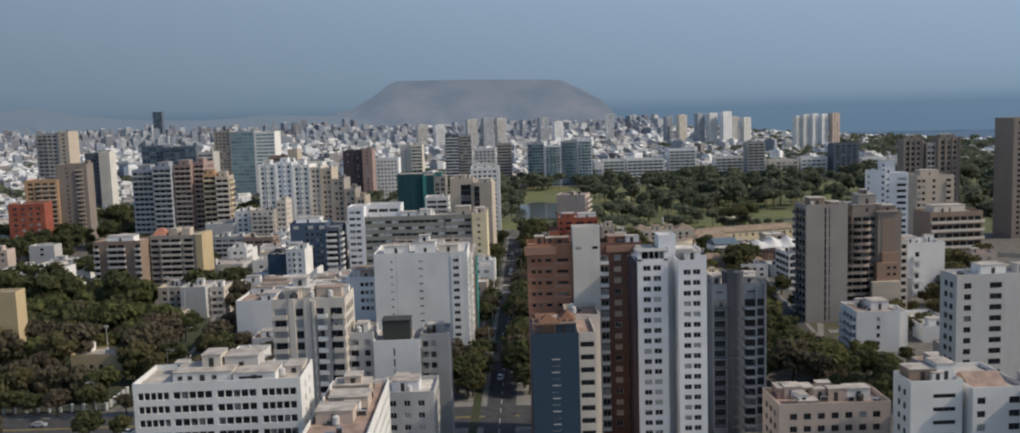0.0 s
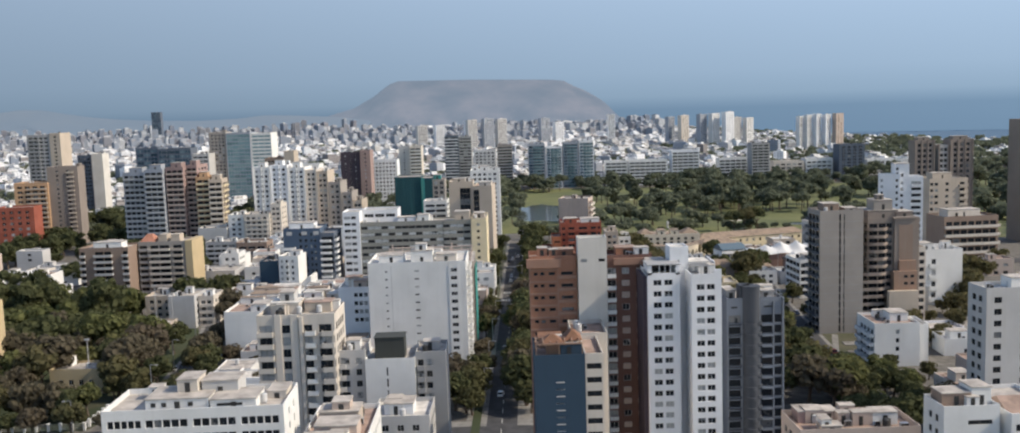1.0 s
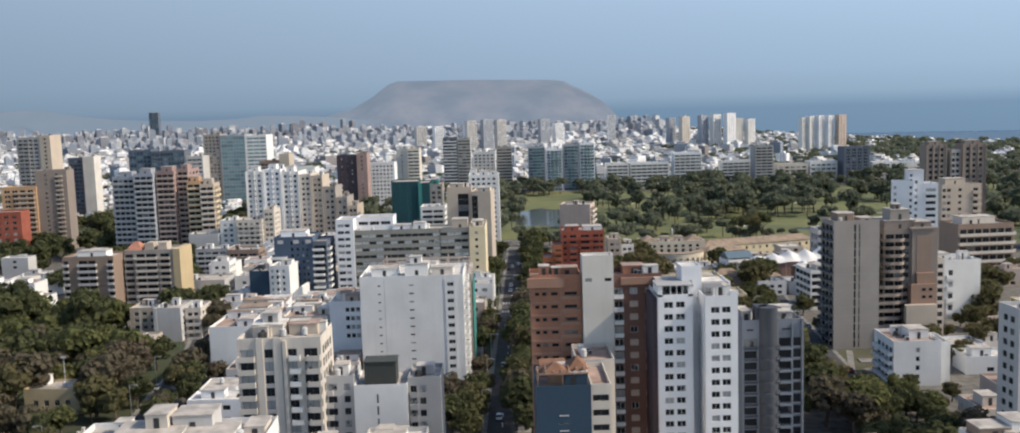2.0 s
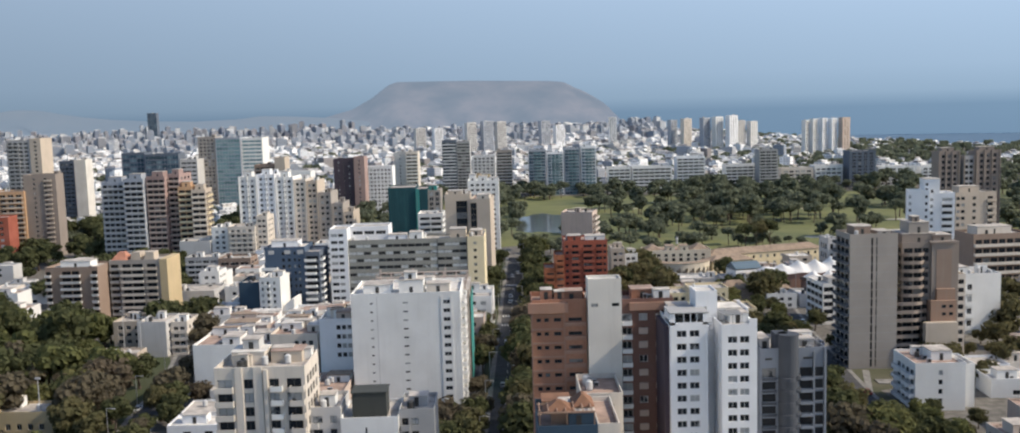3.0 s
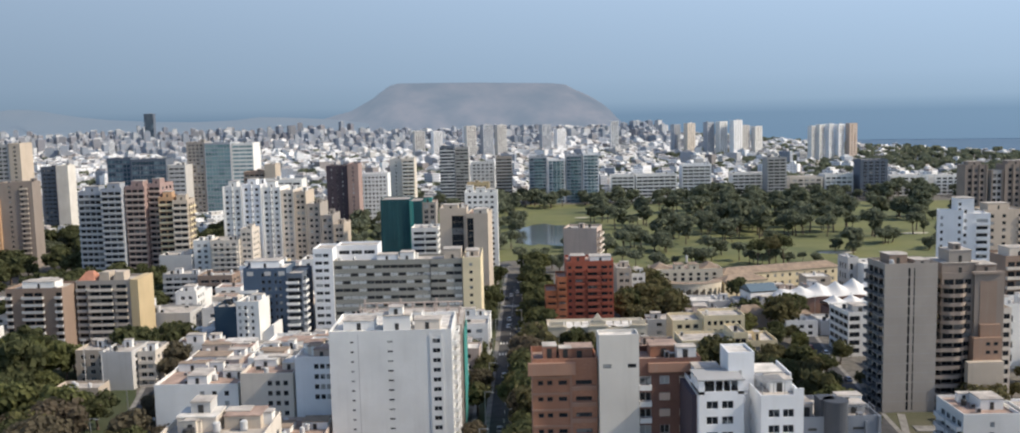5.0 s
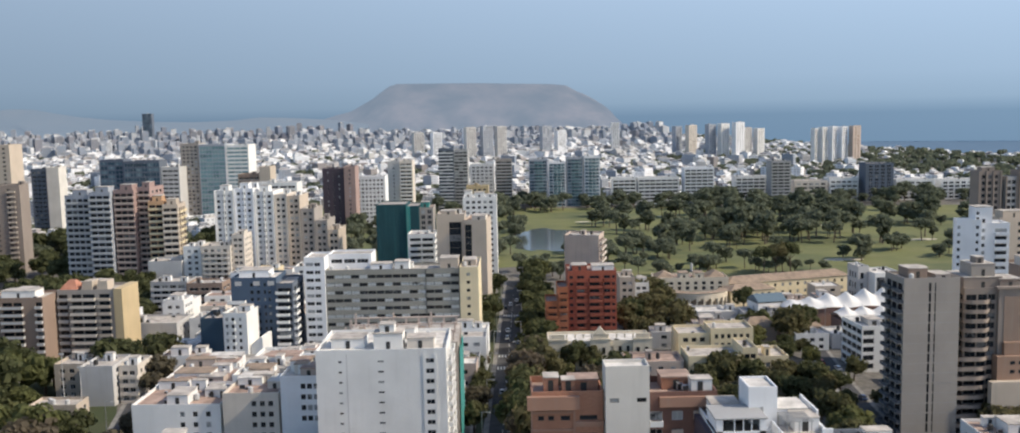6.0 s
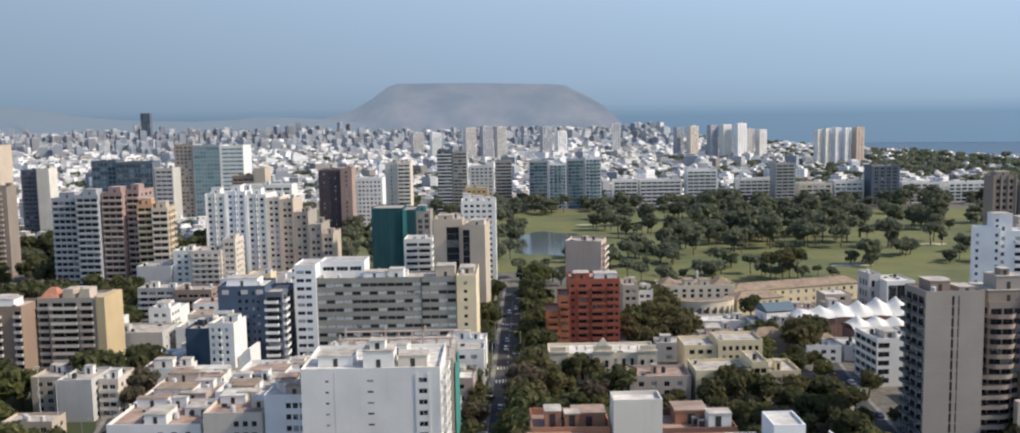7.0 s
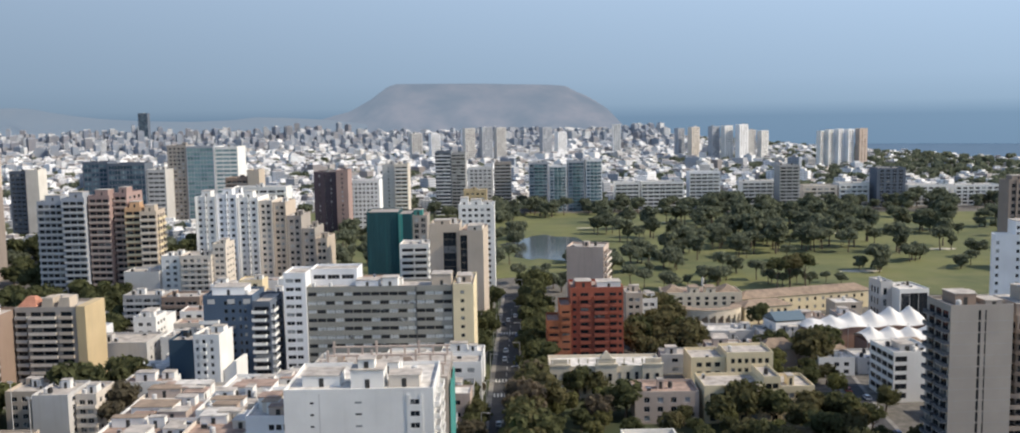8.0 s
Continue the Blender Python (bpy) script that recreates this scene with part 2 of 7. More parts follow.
LEAFDRY = foliage("dry_leaves", (0.125, 0.11, 0.08), (0.19, 0.165, 0.11), (0.195, 0.155, 0.115))


# ---- mesh tools ----
class Geo:
    """Collects boxes, prisms and quads, then makes one mesh."""

    def __init__(self):
        self.v, self.f, self.m = [], [], []

    def box(self, x0, x1, y0, y1, z0, z1, m=0):
        n = len(self.v)
        self.v += [(x0, y0, z0), (x1, y0, z0), (x1, y1, z0), (x0, y1, z0), (x0, y0, z1), (x1, y0, z1), (x1, y1, z1), (x0, y1, z1)]
        self.f += [(n, n + 3, n + 2, n + 1), (n + 4, n + 5, n + 6, n + 7), (n, n + 1, n + 5, n + 4), (n + 1, n + 2, n + 6, n + 5),
                   (n + 2, n + 3, n + 7, n + 6), (n + 3, n, n + 4, n + 7)]
        self.m += [m] * 6
        return self

    def prism(self, pts, z0, z1, m=0, top=None):
        """Upright prism over pts (counter-clockwise); top: the same number of points for a tapered one."""
        n, k = len(self.v), len(pts)
        self.v += [(x, y, z0) for x, y in pts] + [(x, y, z1) for x, y in (top or pts)]
        self.f += [tuple(range(n + k - 1, n - 1, -1)), tuple(range(n + k, n + 2 * k))]
        self.f += [(n + i, n + (i + 1) % k, n + k + (i + 1) % k, n + k + i) for i in range(k)]
        self.m += [m] * (k + 2)
        return self

    def cyl(self, cx, cy, r, z0, z1, n=12, m=0, r1=None):
        ring = [(math.cos(2 * math.pi * i / n), math.sin(2 * math.pi * i / n)) for i in range(n)]
        q = r if r1 is None else r1
        return self.prism([(cx + r * a, cy + r * b) for a, b in ring], z0, z1, m, [(cx + q * a, cy + q * b) for a, b in ring])

    def ring(self, x0, x1, y0, y1, b, z0, z1, m=0):
        """A low wall of thickness b all round a rectangle."""
        n = len(self.v)
        for z in (z0, z1):
            self.v += [(x0, y0, z), (x1, y0, z), (x1, y1, z), (x0, y1, z), (x0 + b, y0 + b, z), (x1 - b, y0 + b, z), (x1 - b, y1 - b, z), (x0 + b, y1 - b, z)]
        for i in range(4):
            j = (i + 1) % 4
            self.f += [(n + i, n + j, n + 8 + j, n + 8 + i), (n + 4 + j, n + 4 + i, n + 12 + i, n + 12 + j), (n + 8 + i, n + 8 + j, n + 12 + j, n + 12 + i)]
            self.m += [m] * 3
        return self

    def face(self, pts, m=0):
        n = len(self.v)
        self.v += pts
        self.f.append(tuple(range(n, n + len(pts))))
        self.m.append(m)
        return self

    def mesh(self, name, *mats):
        me = bpy.data.meshes.new(name)
        me.from_pydata(self.v, [], self.f)
        for k in mats:
            me.materials.append(k)
        me.polygons.foreach_set("material_index", self.m)
        me.update()
        return me


def part(name, geo, mats, parent, label="", loc=(0, 0, 0), rz=0.0, scale=None):
    me = geo.mesh(name, *mats) if isinstance(geo, Geo) else geo
    ob = new(name, me)
    ob.parent = parent
    ob.location = loc
    ob.rotation_euler = (0, 0, rz)
    if scale:
        ob.scale = scale
    return tagged(ob, label)


def structure(name, geo, mats, label, category=""):
    return tagged(new(name, geo.mesh(name, *mats)), label, category or name.split("_")[0], kind="structure")


shared = {}


def window_mesh(w, h, leaves, frame_mat, glass):
    key = ("window", round(w, 2), round(h, 2), leaves, frame_mat.name, glass.name)
    if key not in shared:
        g, b = Geo(), 0.07
        g.box(0, w, 0, 0.07, 0, b).box(0, w, 0, 0.07, h - b, h)
        for i in range(leaves + 1):
            u = (w - b) * i / leaves
            g.box(u, u + b, 0.001, 0.069, b, h - b)
        g.face([(b, 0.045, b), (w - b, 0.045, b), (w - b, 0.045, h - b), (b, 0.045, h - b)], 1)
        shared[key] = g.mesh("window", frame_mat, glass)
    return shared[key]


def balcony_mesh(w, d, hgt, wall, rail):
    key = ("balcony", round(w, 2), round(d, 2), hgt, wall.name, rail.name)
    if key not in shared:
        g = Geo()
        g.box(0, w, -d, 0, -0.18, 0)
        g.box(0, w, -d, -d + 0.12, 0, hgt, 1)
        g.box(0, 0.12, -d + 0.12, 0, 0, hgt, 1).box(w - 0.12, w, -d + 0.12, 0, 0, hgt, 1)
        shared[key] = g.mesh("balcony", wall, rail)
    return shared[key]


TAKEN = []    # footprints (x0, x1, y0, y1) that nothing else may stand on


MID = (0.83, 64.97, 93.49)    # the camera's position in the middle of the flight
VIEWFIT = (1.0, 0.0, 0.0)    # scale about that camera position, then shift ahead and up, for the group being built


def view_fitted(build, k=1.0, ahead=0.0, rise=0.0):
    """Builds a group k times as far from the mid-flight camera and resized to fit its view, or moved ahead and raised.
    """
    global VIEWFIT
    VIEWFIT = (k, ahead, rise)
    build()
    VIEWFIT = (1.0, 0.0, 0.0)


class Building:
    """A block with real openings: front face towards -y, its front left ground corner at (x, y)."""

    def __init__(self, name, label, x, y, w, d, h, wall, rz=-1.5, category="building", group="", glass=None, frame_mat=None, z=0.0, low=0.0):
        self.ob = new(name)
        k, ahead, rise = VIEWFIT
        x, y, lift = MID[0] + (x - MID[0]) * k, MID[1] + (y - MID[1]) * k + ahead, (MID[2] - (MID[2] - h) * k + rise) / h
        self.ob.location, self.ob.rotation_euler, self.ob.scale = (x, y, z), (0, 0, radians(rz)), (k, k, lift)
        tagged(self.ob, label, category, group)
        self.w, self.d, self.h, self.wall = w, d, h, wall
        self.glass, self.frame = glass or GLASS, frame_mat or FRAME
        self.g, self.th, self.done = Geo(), 0.32, set()
        self.wg, self.far, self.low, self.seen = Geo(), y > 600, low, {}
        TAKEN.append((x - 1, x + w * k + 1, y - 1, y + d * k + 1))

    def length(self, face):
        return self.w if face in "fk" else self.d

    def at(self, face, u, dep, z):
        return {"f": (u, dep, z), "k": (u, self.d - dep, z), "r": (self.w - dep, u, z), "l": (dep, u, z)}[face]

    def pane(self, face, u0, u1, z0, z1, leaves=2, name="window"):
        if self.far or z0 < self.low:
            g, c = self.wg, [self.at(face, u, 0.2, z) for u, z in ((u0, z0), (u1, z0), (u1, z1), (u0, z1))]
            g.face(c if face != "l" else c[::-1], 1)
            for i in range(1, leaves):
                u = u0 + (u1 - u0) * i / leaves
                a, b = self.at(face, u - 0.05, 0.19, z0), self.at(face, u + 0.05, 0.12, z1)
                g.box(min(a[0], b[0]), max(a[0], b[0]), min(a[1], b[1]), max(a[1], b[1]), z0, z1)
            return
        me = window_mesh(u1 - u0, z1 - z0, leaves, self.frame, self.glass)
        if face == "f":
            part(name, me, (), self.ob, loc=(u0, 0.16, z0))
        elif face == "r":
            part(name, me, (), self.ob, loc=(self.w - 0.16, u0, z0), rz=radians(90))
        else:
            part(name, me, (), self.ob, loc=(0.16, u1, z0), rz=radians(-90))

    def vert(self, p):
        key = tuple(round(k, 3) for k in p)
        if key not in self.seen:
            self.seen[key] = len(self.g.v)
            self.g.v.append(p)
        return self.seen[key]

    def quad(self, face, pts, m=0):
        """A wall quad given as (u, depth, z), turned to face outwards."""
        ids = [self.vert(self.at(face, *p)) for p in pts]
        self.g.f.append(tuple(ids if face in "fr" else ids[::-1]))
        self.g.m.append(m)

    def face(self, face, cols=(), rows=(), leaves=2, m=0):
        """A wall with an opening, its reveals and a window for each column (u0, u1) in each row (z0, z1)."""
        L, dep = self.length(face), 0.24
        self.done.add(face)
        holes = [(u0, u1, z0, z1) for z0, z1 in rows for u0, u1 in cols]
        us = sorted({0.0, L, *(round(u, 4) for c in cols for u in c)})
        zs = sorted({0.0, self.h, *(round(z, 4) for r in rows for z in r)})
        for z0, z1 in zip(zs, zs[1:]):
            for u0, u1 in zip(us, us[1:]):
                cu, cz = (u0 + u1) / 2, (z0 + z1) / 2
                if any(a < cu < b and c < cz < d for a, b, c, d in holes):
                    for p, q in (((u0, z0), (u1, z0)), ((u1, z0), (u1, z1)), ((u1, z1), (u0, z1)), ((u0, z1), (u0, z0))):
                        self.quad(face, ((p[0], 0, p[1]), (q[0], 0, q[1]), (q[0], dep, q[1]), (p[0], dep, p[1])), m)
                else:
                    self.quad(face, ((u0, 0, z0), (u1, 0, z0), (u1, 0, z1), (u0, 0, z1)), m)
        for u0, u1, z0, z1 in holes:
            self.pane(face, u0, u1, z0, z1, leaves)
        return self

    def storeys(self, n, first=None, sill=1.0, tall=1.4, top=0.0):
        """Rows of openings for n storeys, counted down from the roof."""
        s = first or (self.h - top) / n
        return [(z + sill, z + sill + tall) for z in (self.h - top - s * (n - i) for i in range(n)) if z > -0.2]

    def balconies(self, face, u0, u1, zs, deep=1.3, hgt=1.0, rail=None):
        me = balcony_mesh(u1 - u0, deep, hgt, self.wall, rail or self.wall)
        for z in zs:
            if face == "f":
                part("balcony", me, (), self.ob, loc=(u0, 0, z))
            elif face == "r":
                part("balcony", me, (), self.ob, loc=(self.w, u0, z), rz=radians(90))
            else:
                part("balcony", me, (), self.ob, loc=(0, u1, z), rz=radians(-90))
        return self

    def room(self, x0, x1, y0, y1, h, mat=None, label="", base=0.0, lid=None):
        g, z = Geo(), self.h + base
        g.box(x0, x1, y0, y1, z, z + h).box(x0 - 0.15, x1 + 0.15, y0 - 0.15, y1 + 0.15, z + h, z + h + 0.2, 1)
        ob = part("roof_room", g, (mat or self.wall, lid or ROOF), self.ob, label)
        door = Geo()
        cx = (x0 + x1) / 2
        door.box(cx - 0.5, cx + 0.5, y0 - 0.05, y0, z + 0.05, z + min(2.1, h * 0.8))
        part("door", door, (BLACK,), ob)
        return self

    def clutter(self, seed, n=6):
        """Tanks, cooling units and pipes on the roof."""
        r = random.Random(seed)
        for _ in range(n):
            x, y, z = r.uniform(1.5, max(1.6, self.w - 3)), r.uniform(1.5, max(1.6, self.d - 3)), self.h + 0.02
            kind = r.random()
            g = Geo()
            if kind < 0.4:
                g.cyl(0, 0, 0.7, 0.3, 1.7, 12).cyl(0, 0, 0.7, 1.7, 1.95, 12, 0, 0.25).box(-0.6, 0.6, -0.6, 0.6, 0, 0.3, 1)
                part("water_tank", g, (BLACK if r.random() < 0.4 else TANK, GREY), self.ob, loc=(x, y, z))
            elif kind < 0.75:
                w, d, h = r.uniform(0.8, 1.8), r.uniform(0.6, 1.2), r.uniform(0.7, 1.3)
                g.box(0, w, 0, d, 0.15, h).box(0.1, w - 0.1, -0.03, 0, 0.25, h - 0.1, 1).box(0.05, 0.2, 0.05, d - 0.05, 0, 0.15, 1).box(w - 0.2, w - 0.05, 0.05, d - 0.05, 0, 0.15, 1)
                part("cooling_unit", g, (METAL, BLACK), self.ob, loc=(x, y, z))
            else:
                w, d, h = r.uniform(2, 4.5), r.uniform(2, 4), r.uniform(2.0, 2.8)
                x, y = min(x, max(0.5, self.w - w - 0.5)), min(y, max(0.5, self.d - d - 0.5))
                g.box(0, w, 0, d, 0, h).box(-0.1, w + 0.1, -0.1, d + 0.1, h, h + 0.15, 1).box(w * 0.3, w * 0.3 + 0.9, -0.04, 0, 0.05, min(2.0, h - 0.1), 2)
                part("roof_shed", g, (self.wall if r.random() < 0.6 else WHITE, ROOF, BLACK), self.ob, loc=(x, y, z))
        return self

    def finish(self, roof=None, parapet=0.9, mats=()):
        for f in "fklr":
            if f not in self.done:
                self.face(f)
        corners = [self.vert(p) for p in ((0.0, 0.0, self.h), (self.w, 0.0, self.h), (self.w, self.d, self.h), (0.0, self.d, self.h))]
        self.g.f.append(tuple(corners))
        self.g.m.append(0)
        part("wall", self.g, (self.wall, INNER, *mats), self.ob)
        if self.wg.v:
            tagged(part("glazing", self.wg, (self.frame, self.glass), self.ob), kind="stuff")
        g, w, d, h, p = Geo(), self.w, self.d, self.h, parapet
        g.box(0.21, w - 0.21, 0.21, d - 0.21, h + 0.002, h + 0.03)
        part("roof", g, (roof or ROOF,), self.ob)
        if p:
            part("parapet", Geo().ring(0, w, 0, d, 0.2, h + 0.001, h + p), (self.wall,), self.ob)
        return self.ob


def cols(lo, hi, n, w):
    """n openings of width w, evenly spread from lo to hi."""
    gap = (hi - lo - n * w) / (n + 1)
    return [(lo + gap + i * (w + gap), lo + gap + i * (w + gap) + w) for i in range(n)]


# ---- ground, golf course, streets, sea ----
def street_x(y):
    """The middle of the long street at distance y."""
    return 5.5 + 0.0345 * (y - 424)


def grass_mat(name, a, b2, dry):
    m, t, b = nodes_of(name)
    p = place(t)
    big, mid, fine = noise_node(t, p, 0.012, 4), noise_node(t, p, 0.06, 5), noise_node(t, p, 1.5, 5)
    c = mixed(t, a, b2, ramp(t, big, (0.40, (0, 0, 0)), (0.60, (1, 1, 1))))
    c = mixed(t, c, dry, ramp(t, mid, (0.45, (0, 0, 0)), (0.75, (0.6, 0.6, 0.6))))
    c = mixed(t, c, tuple(v * 0.6 for v in a), ramp(t, fine, (0.45, (0, 0, 0)), (0.8, (0.6, 0.6, 0.6))))
    t.links.new(c, b.inputs["Base Color"])
    b.inputs["Roughness"].default_value = 0.95
    bump(t, b, fine, 0.4, 0.1)
    return m


TURF = grass_mat("mown_turf", (0.150, 0.160, 0.055), (0.085, 0.105, 0.042), (0.20, 0.185, 0.085))
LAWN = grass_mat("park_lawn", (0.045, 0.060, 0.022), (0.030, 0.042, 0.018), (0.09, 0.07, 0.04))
PALELAWN = grass_mat("worn_lawn", (0.085, 0.088, 0.045), (0.06, 0.065, 0.035), (0.15, 0.125, 0.085))
BRIGHTLAWN = grass_mat("bright_lawn", (0.16, 0.19, 0.03), (0.11, 0.15, 0.03), (0.2, 0.2, 0.05))
SAND = roof_felt("bunker_sand", (0.55, 0.50, 0.40), 0.15)
TOWNGROUND = roof_felt("town_ground", (0.13, 0.12, 0.105), 0.4)

# The ground ends at the coast; the sea lies lower and reaches on.
COAST = [(1500, 1150), (1010, 1480), (860, 1850), (760, 2300), (700, 2900), (600, 3600), (470, 4300), (420, 4700)]
g = Geo()
pts = [(-5200, -900), (1500, -900)] + COAST + [(-5200, 4700)]
g.prism(pts, -70, 0)
structure("ground", g, (TOWNGROUND,), "dusty grey-brown built-up city ground", "ground")

m, t, b = nodes_of("sea_water")
n1 = noise_node(t, place(t), 0.02, 6)
# Reflected sky and haze are in this colour, matched to the backdrop.
t.links.new(ramp(t, n1, (0.3, (0.112, 0.176, 0.255)), (0.7, (0.126, 0.194, 0.276))), b.inputs["Base Color"])
b.inputs["Roughness"].default_value = 0.9
b.inputs["Specular IOR Level"].default_value = 0.0
SEA = m
g = Geo()
g.face([(300, 900, -60), (6000, 900, -60), (6000, 6000, -60), (300, 6000, -60)])
structure("water", g, (SEA,), "blue-grey ocean with sky and haze tone in its colour", "sea")

# Plain glowing backdrop beyond everything: hazy low sky over the far sea, as emission.
m = bpy.data.materials.new("sea_haze_glow")
m.use_nodes = True
t = m.node_tree
t.nodes.remove(t.nodes["Principled BSDF"])
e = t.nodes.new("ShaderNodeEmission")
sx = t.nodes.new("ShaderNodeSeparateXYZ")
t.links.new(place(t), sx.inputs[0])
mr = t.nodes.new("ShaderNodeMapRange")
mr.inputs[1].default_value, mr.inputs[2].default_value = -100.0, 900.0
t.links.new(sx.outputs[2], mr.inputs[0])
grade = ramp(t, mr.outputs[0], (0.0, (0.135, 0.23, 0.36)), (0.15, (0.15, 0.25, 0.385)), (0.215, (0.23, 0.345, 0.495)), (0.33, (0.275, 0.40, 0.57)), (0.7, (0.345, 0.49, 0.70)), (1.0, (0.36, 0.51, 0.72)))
side = t.nodes.new("ShaderNodeMapRange")    # glow painted brighter towards the sun
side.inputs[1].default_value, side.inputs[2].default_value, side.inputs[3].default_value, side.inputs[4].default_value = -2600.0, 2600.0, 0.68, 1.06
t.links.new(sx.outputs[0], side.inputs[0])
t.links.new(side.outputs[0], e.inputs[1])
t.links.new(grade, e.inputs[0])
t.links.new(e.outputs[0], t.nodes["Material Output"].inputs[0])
HAZE = m
g = Geo()
for i in range(48):
    a0, a1 = radians(-60 + i * 120 / 48), radians(-60 + (i + 1) * 120 / 48)
    g.face([(4780 * math.sin(a0), 4780 * math.cos(a0), -90), (4780 * math.sin(a1), 4780 * math.cos(a1), -90),
            (4780 * math.sin(a1), 4780 * math.cos(a1), 900), (4780 * math.sin(a0), 4780 * math.cos(a0), 900)])
for i in range(48):    # glowing haze skirt, covering the ring's own shadow on the far water
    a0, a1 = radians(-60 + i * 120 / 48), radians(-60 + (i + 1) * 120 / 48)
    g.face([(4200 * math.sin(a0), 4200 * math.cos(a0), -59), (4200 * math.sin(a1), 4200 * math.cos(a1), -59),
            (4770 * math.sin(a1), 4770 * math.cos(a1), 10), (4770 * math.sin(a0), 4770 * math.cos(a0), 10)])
structure("backdrop", g, (HAZE,), "glowing backdrop of hazy blue sky and far blue-grey sea", "backdrop")


def ridge(name, label, profile, y, deep, mat, seed):
    """A far hill: a skyline profile of (x, z) swept back and forth with folds."""
    g, nu, nv = Geo(), 90, 14
    x0, x1 = profile[0][0], profile[-1][0]
    xs = np.linspace(x0, x1, nu + 1)
    zs = np.interp(xs, [p[0] for p in profile], [p[1] for p in profile])
    for j in range(nv + 1):
        s = j / nv
        for x, z in zip(xs, zs):
            k = math.sin(s * math.pi) ** 0.7 if s < 0.5 else 1.0
            rough = noise.fractal(Vector((x * 0.006, s * 3, seed)), 0.8, 2.1, 5)
            rise = s ** 0.75
            g.v.append((x + rough * 12, y - deep * (1 - s) + rough * 50 * (1 - s), max(-5, z * rise * (1 + 0.14 * rough * (1 - s)))))
    for j in range(nv):
        for i in range(nu):
            a = j * (nu + 1) + i
            g.f.append((a, a + 1, a + nu + 2, a + nu + 1))
            g.m.append(0)
    # the far side, down to the ground behind
    base = len(g.v)
    for x, z in zip(xs, zs):
        g.v.append((x, y + 60, -10))
    for i in range(nu):
        a = nv * (nu + 1) + i
        g.f.append((a, a + 1, base + i + 1, base + i))
        g.m.append(0)
    ob = structure(name, g, (mat,), label, "hill")
    for p in ob.data.polygons:
        p.use_smooth = True
    return ob


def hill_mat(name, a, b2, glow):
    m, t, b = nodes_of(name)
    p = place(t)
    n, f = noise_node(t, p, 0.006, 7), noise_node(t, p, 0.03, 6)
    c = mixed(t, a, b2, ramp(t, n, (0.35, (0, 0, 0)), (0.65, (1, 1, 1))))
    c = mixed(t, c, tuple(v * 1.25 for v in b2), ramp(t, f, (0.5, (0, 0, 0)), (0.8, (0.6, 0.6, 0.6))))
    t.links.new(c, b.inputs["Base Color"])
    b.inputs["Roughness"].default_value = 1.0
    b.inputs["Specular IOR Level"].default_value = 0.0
    # Blue distance haze is put in as emission of the hill itself.
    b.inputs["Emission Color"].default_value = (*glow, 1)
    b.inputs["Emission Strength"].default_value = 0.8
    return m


HILL = hill_mat("bare_hill_haze_glow", (0.082, 0.062, 0.058), (0.022, 0.020, 0.022), (0.185, 0.255, 0.355))
FARHILL = hill_mat("far_hills_haze_glow", (0.04, 0.04, 0.04), (0.025, 0.03, 0.035), (0.200, 0.272, 0.375))
ridge("backdrop_headland", "flat-topped bare headland, grey-brown with blue haze glow painted in",
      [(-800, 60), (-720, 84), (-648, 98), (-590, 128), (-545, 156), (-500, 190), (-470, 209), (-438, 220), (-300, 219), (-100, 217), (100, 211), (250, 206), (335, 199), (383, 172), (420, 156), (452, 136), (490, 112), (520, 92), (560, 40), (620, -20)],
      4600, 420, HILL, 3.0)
ridge("backdrop_hills", "low far hills with blue haze painted as glow",
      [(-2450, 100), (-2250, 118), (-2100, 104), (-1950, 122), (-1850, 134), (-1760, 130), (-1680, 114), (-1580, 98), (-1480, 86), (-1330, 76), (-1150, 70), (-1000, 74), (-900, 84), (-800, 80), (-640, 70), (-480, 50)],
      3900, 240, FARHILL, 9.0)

# golf course: turf with a lake and bunkers
g = Geo()
g.prism([(30, 690), (62, 640), (170, 628), (250, 610), (330, 590), (560, 560), (620, 985), (440, 990), (150, 1026), (-190, 1080), (-150, 660), (-95, 640), (-66, 660), (10, 690)], 0.0, 0.12)
structure("ground_golf", g, (TURF,), "mown golf course turf, green and sun-dried yellow", "lawn")
g = Geo()
ell = [(math.cos(i * math.pi / 12), math.sin(i * math.pi / 12)) for i in range(24)]
g.prism([(40 + 32 * a * (1 + 0.15 * math.sin(3 * i)), 815 + 62 * b2 * (1 + 0.12 * math.cos(2 * i))) for i, (a, b2) in enumerate(ell)], 0.12, 0.17)
m, t, b = nodes_of("pond_water")
b.inputs["Base Color"].default_value = (0.07, 0.08, 0.075, 1)
b.inputs["Roughness"].default_value = 0.12
bump(t, b, noise_node(t, place(t), 0.8, 4), 0.15, 0.1)
structure("water_pond", g, (m,), "still grey pond on the golf course", "pond")
for x, y, r in ((92, 985, 4), (180, 720, 6), (215, 690, 7), (300, 770, 6), (120, 900, 3), (75, 920, 4), (260, 860, 4), (150, 950, 4)):
    g = Geo()
    g.prism([(x + r * 1.6 * a * (1 + 0.2 * math.sin(2 * i + x)), y + r * 0.7 * b2 * (1 + 0.2 * math.cos(3 * i))) for i, (a, b2) in enumerate(ell)], 0.12, 0.2)
    structure("ground_bunker", g, (SAND,), "pale sand bunker in the golf turf", "bunker")

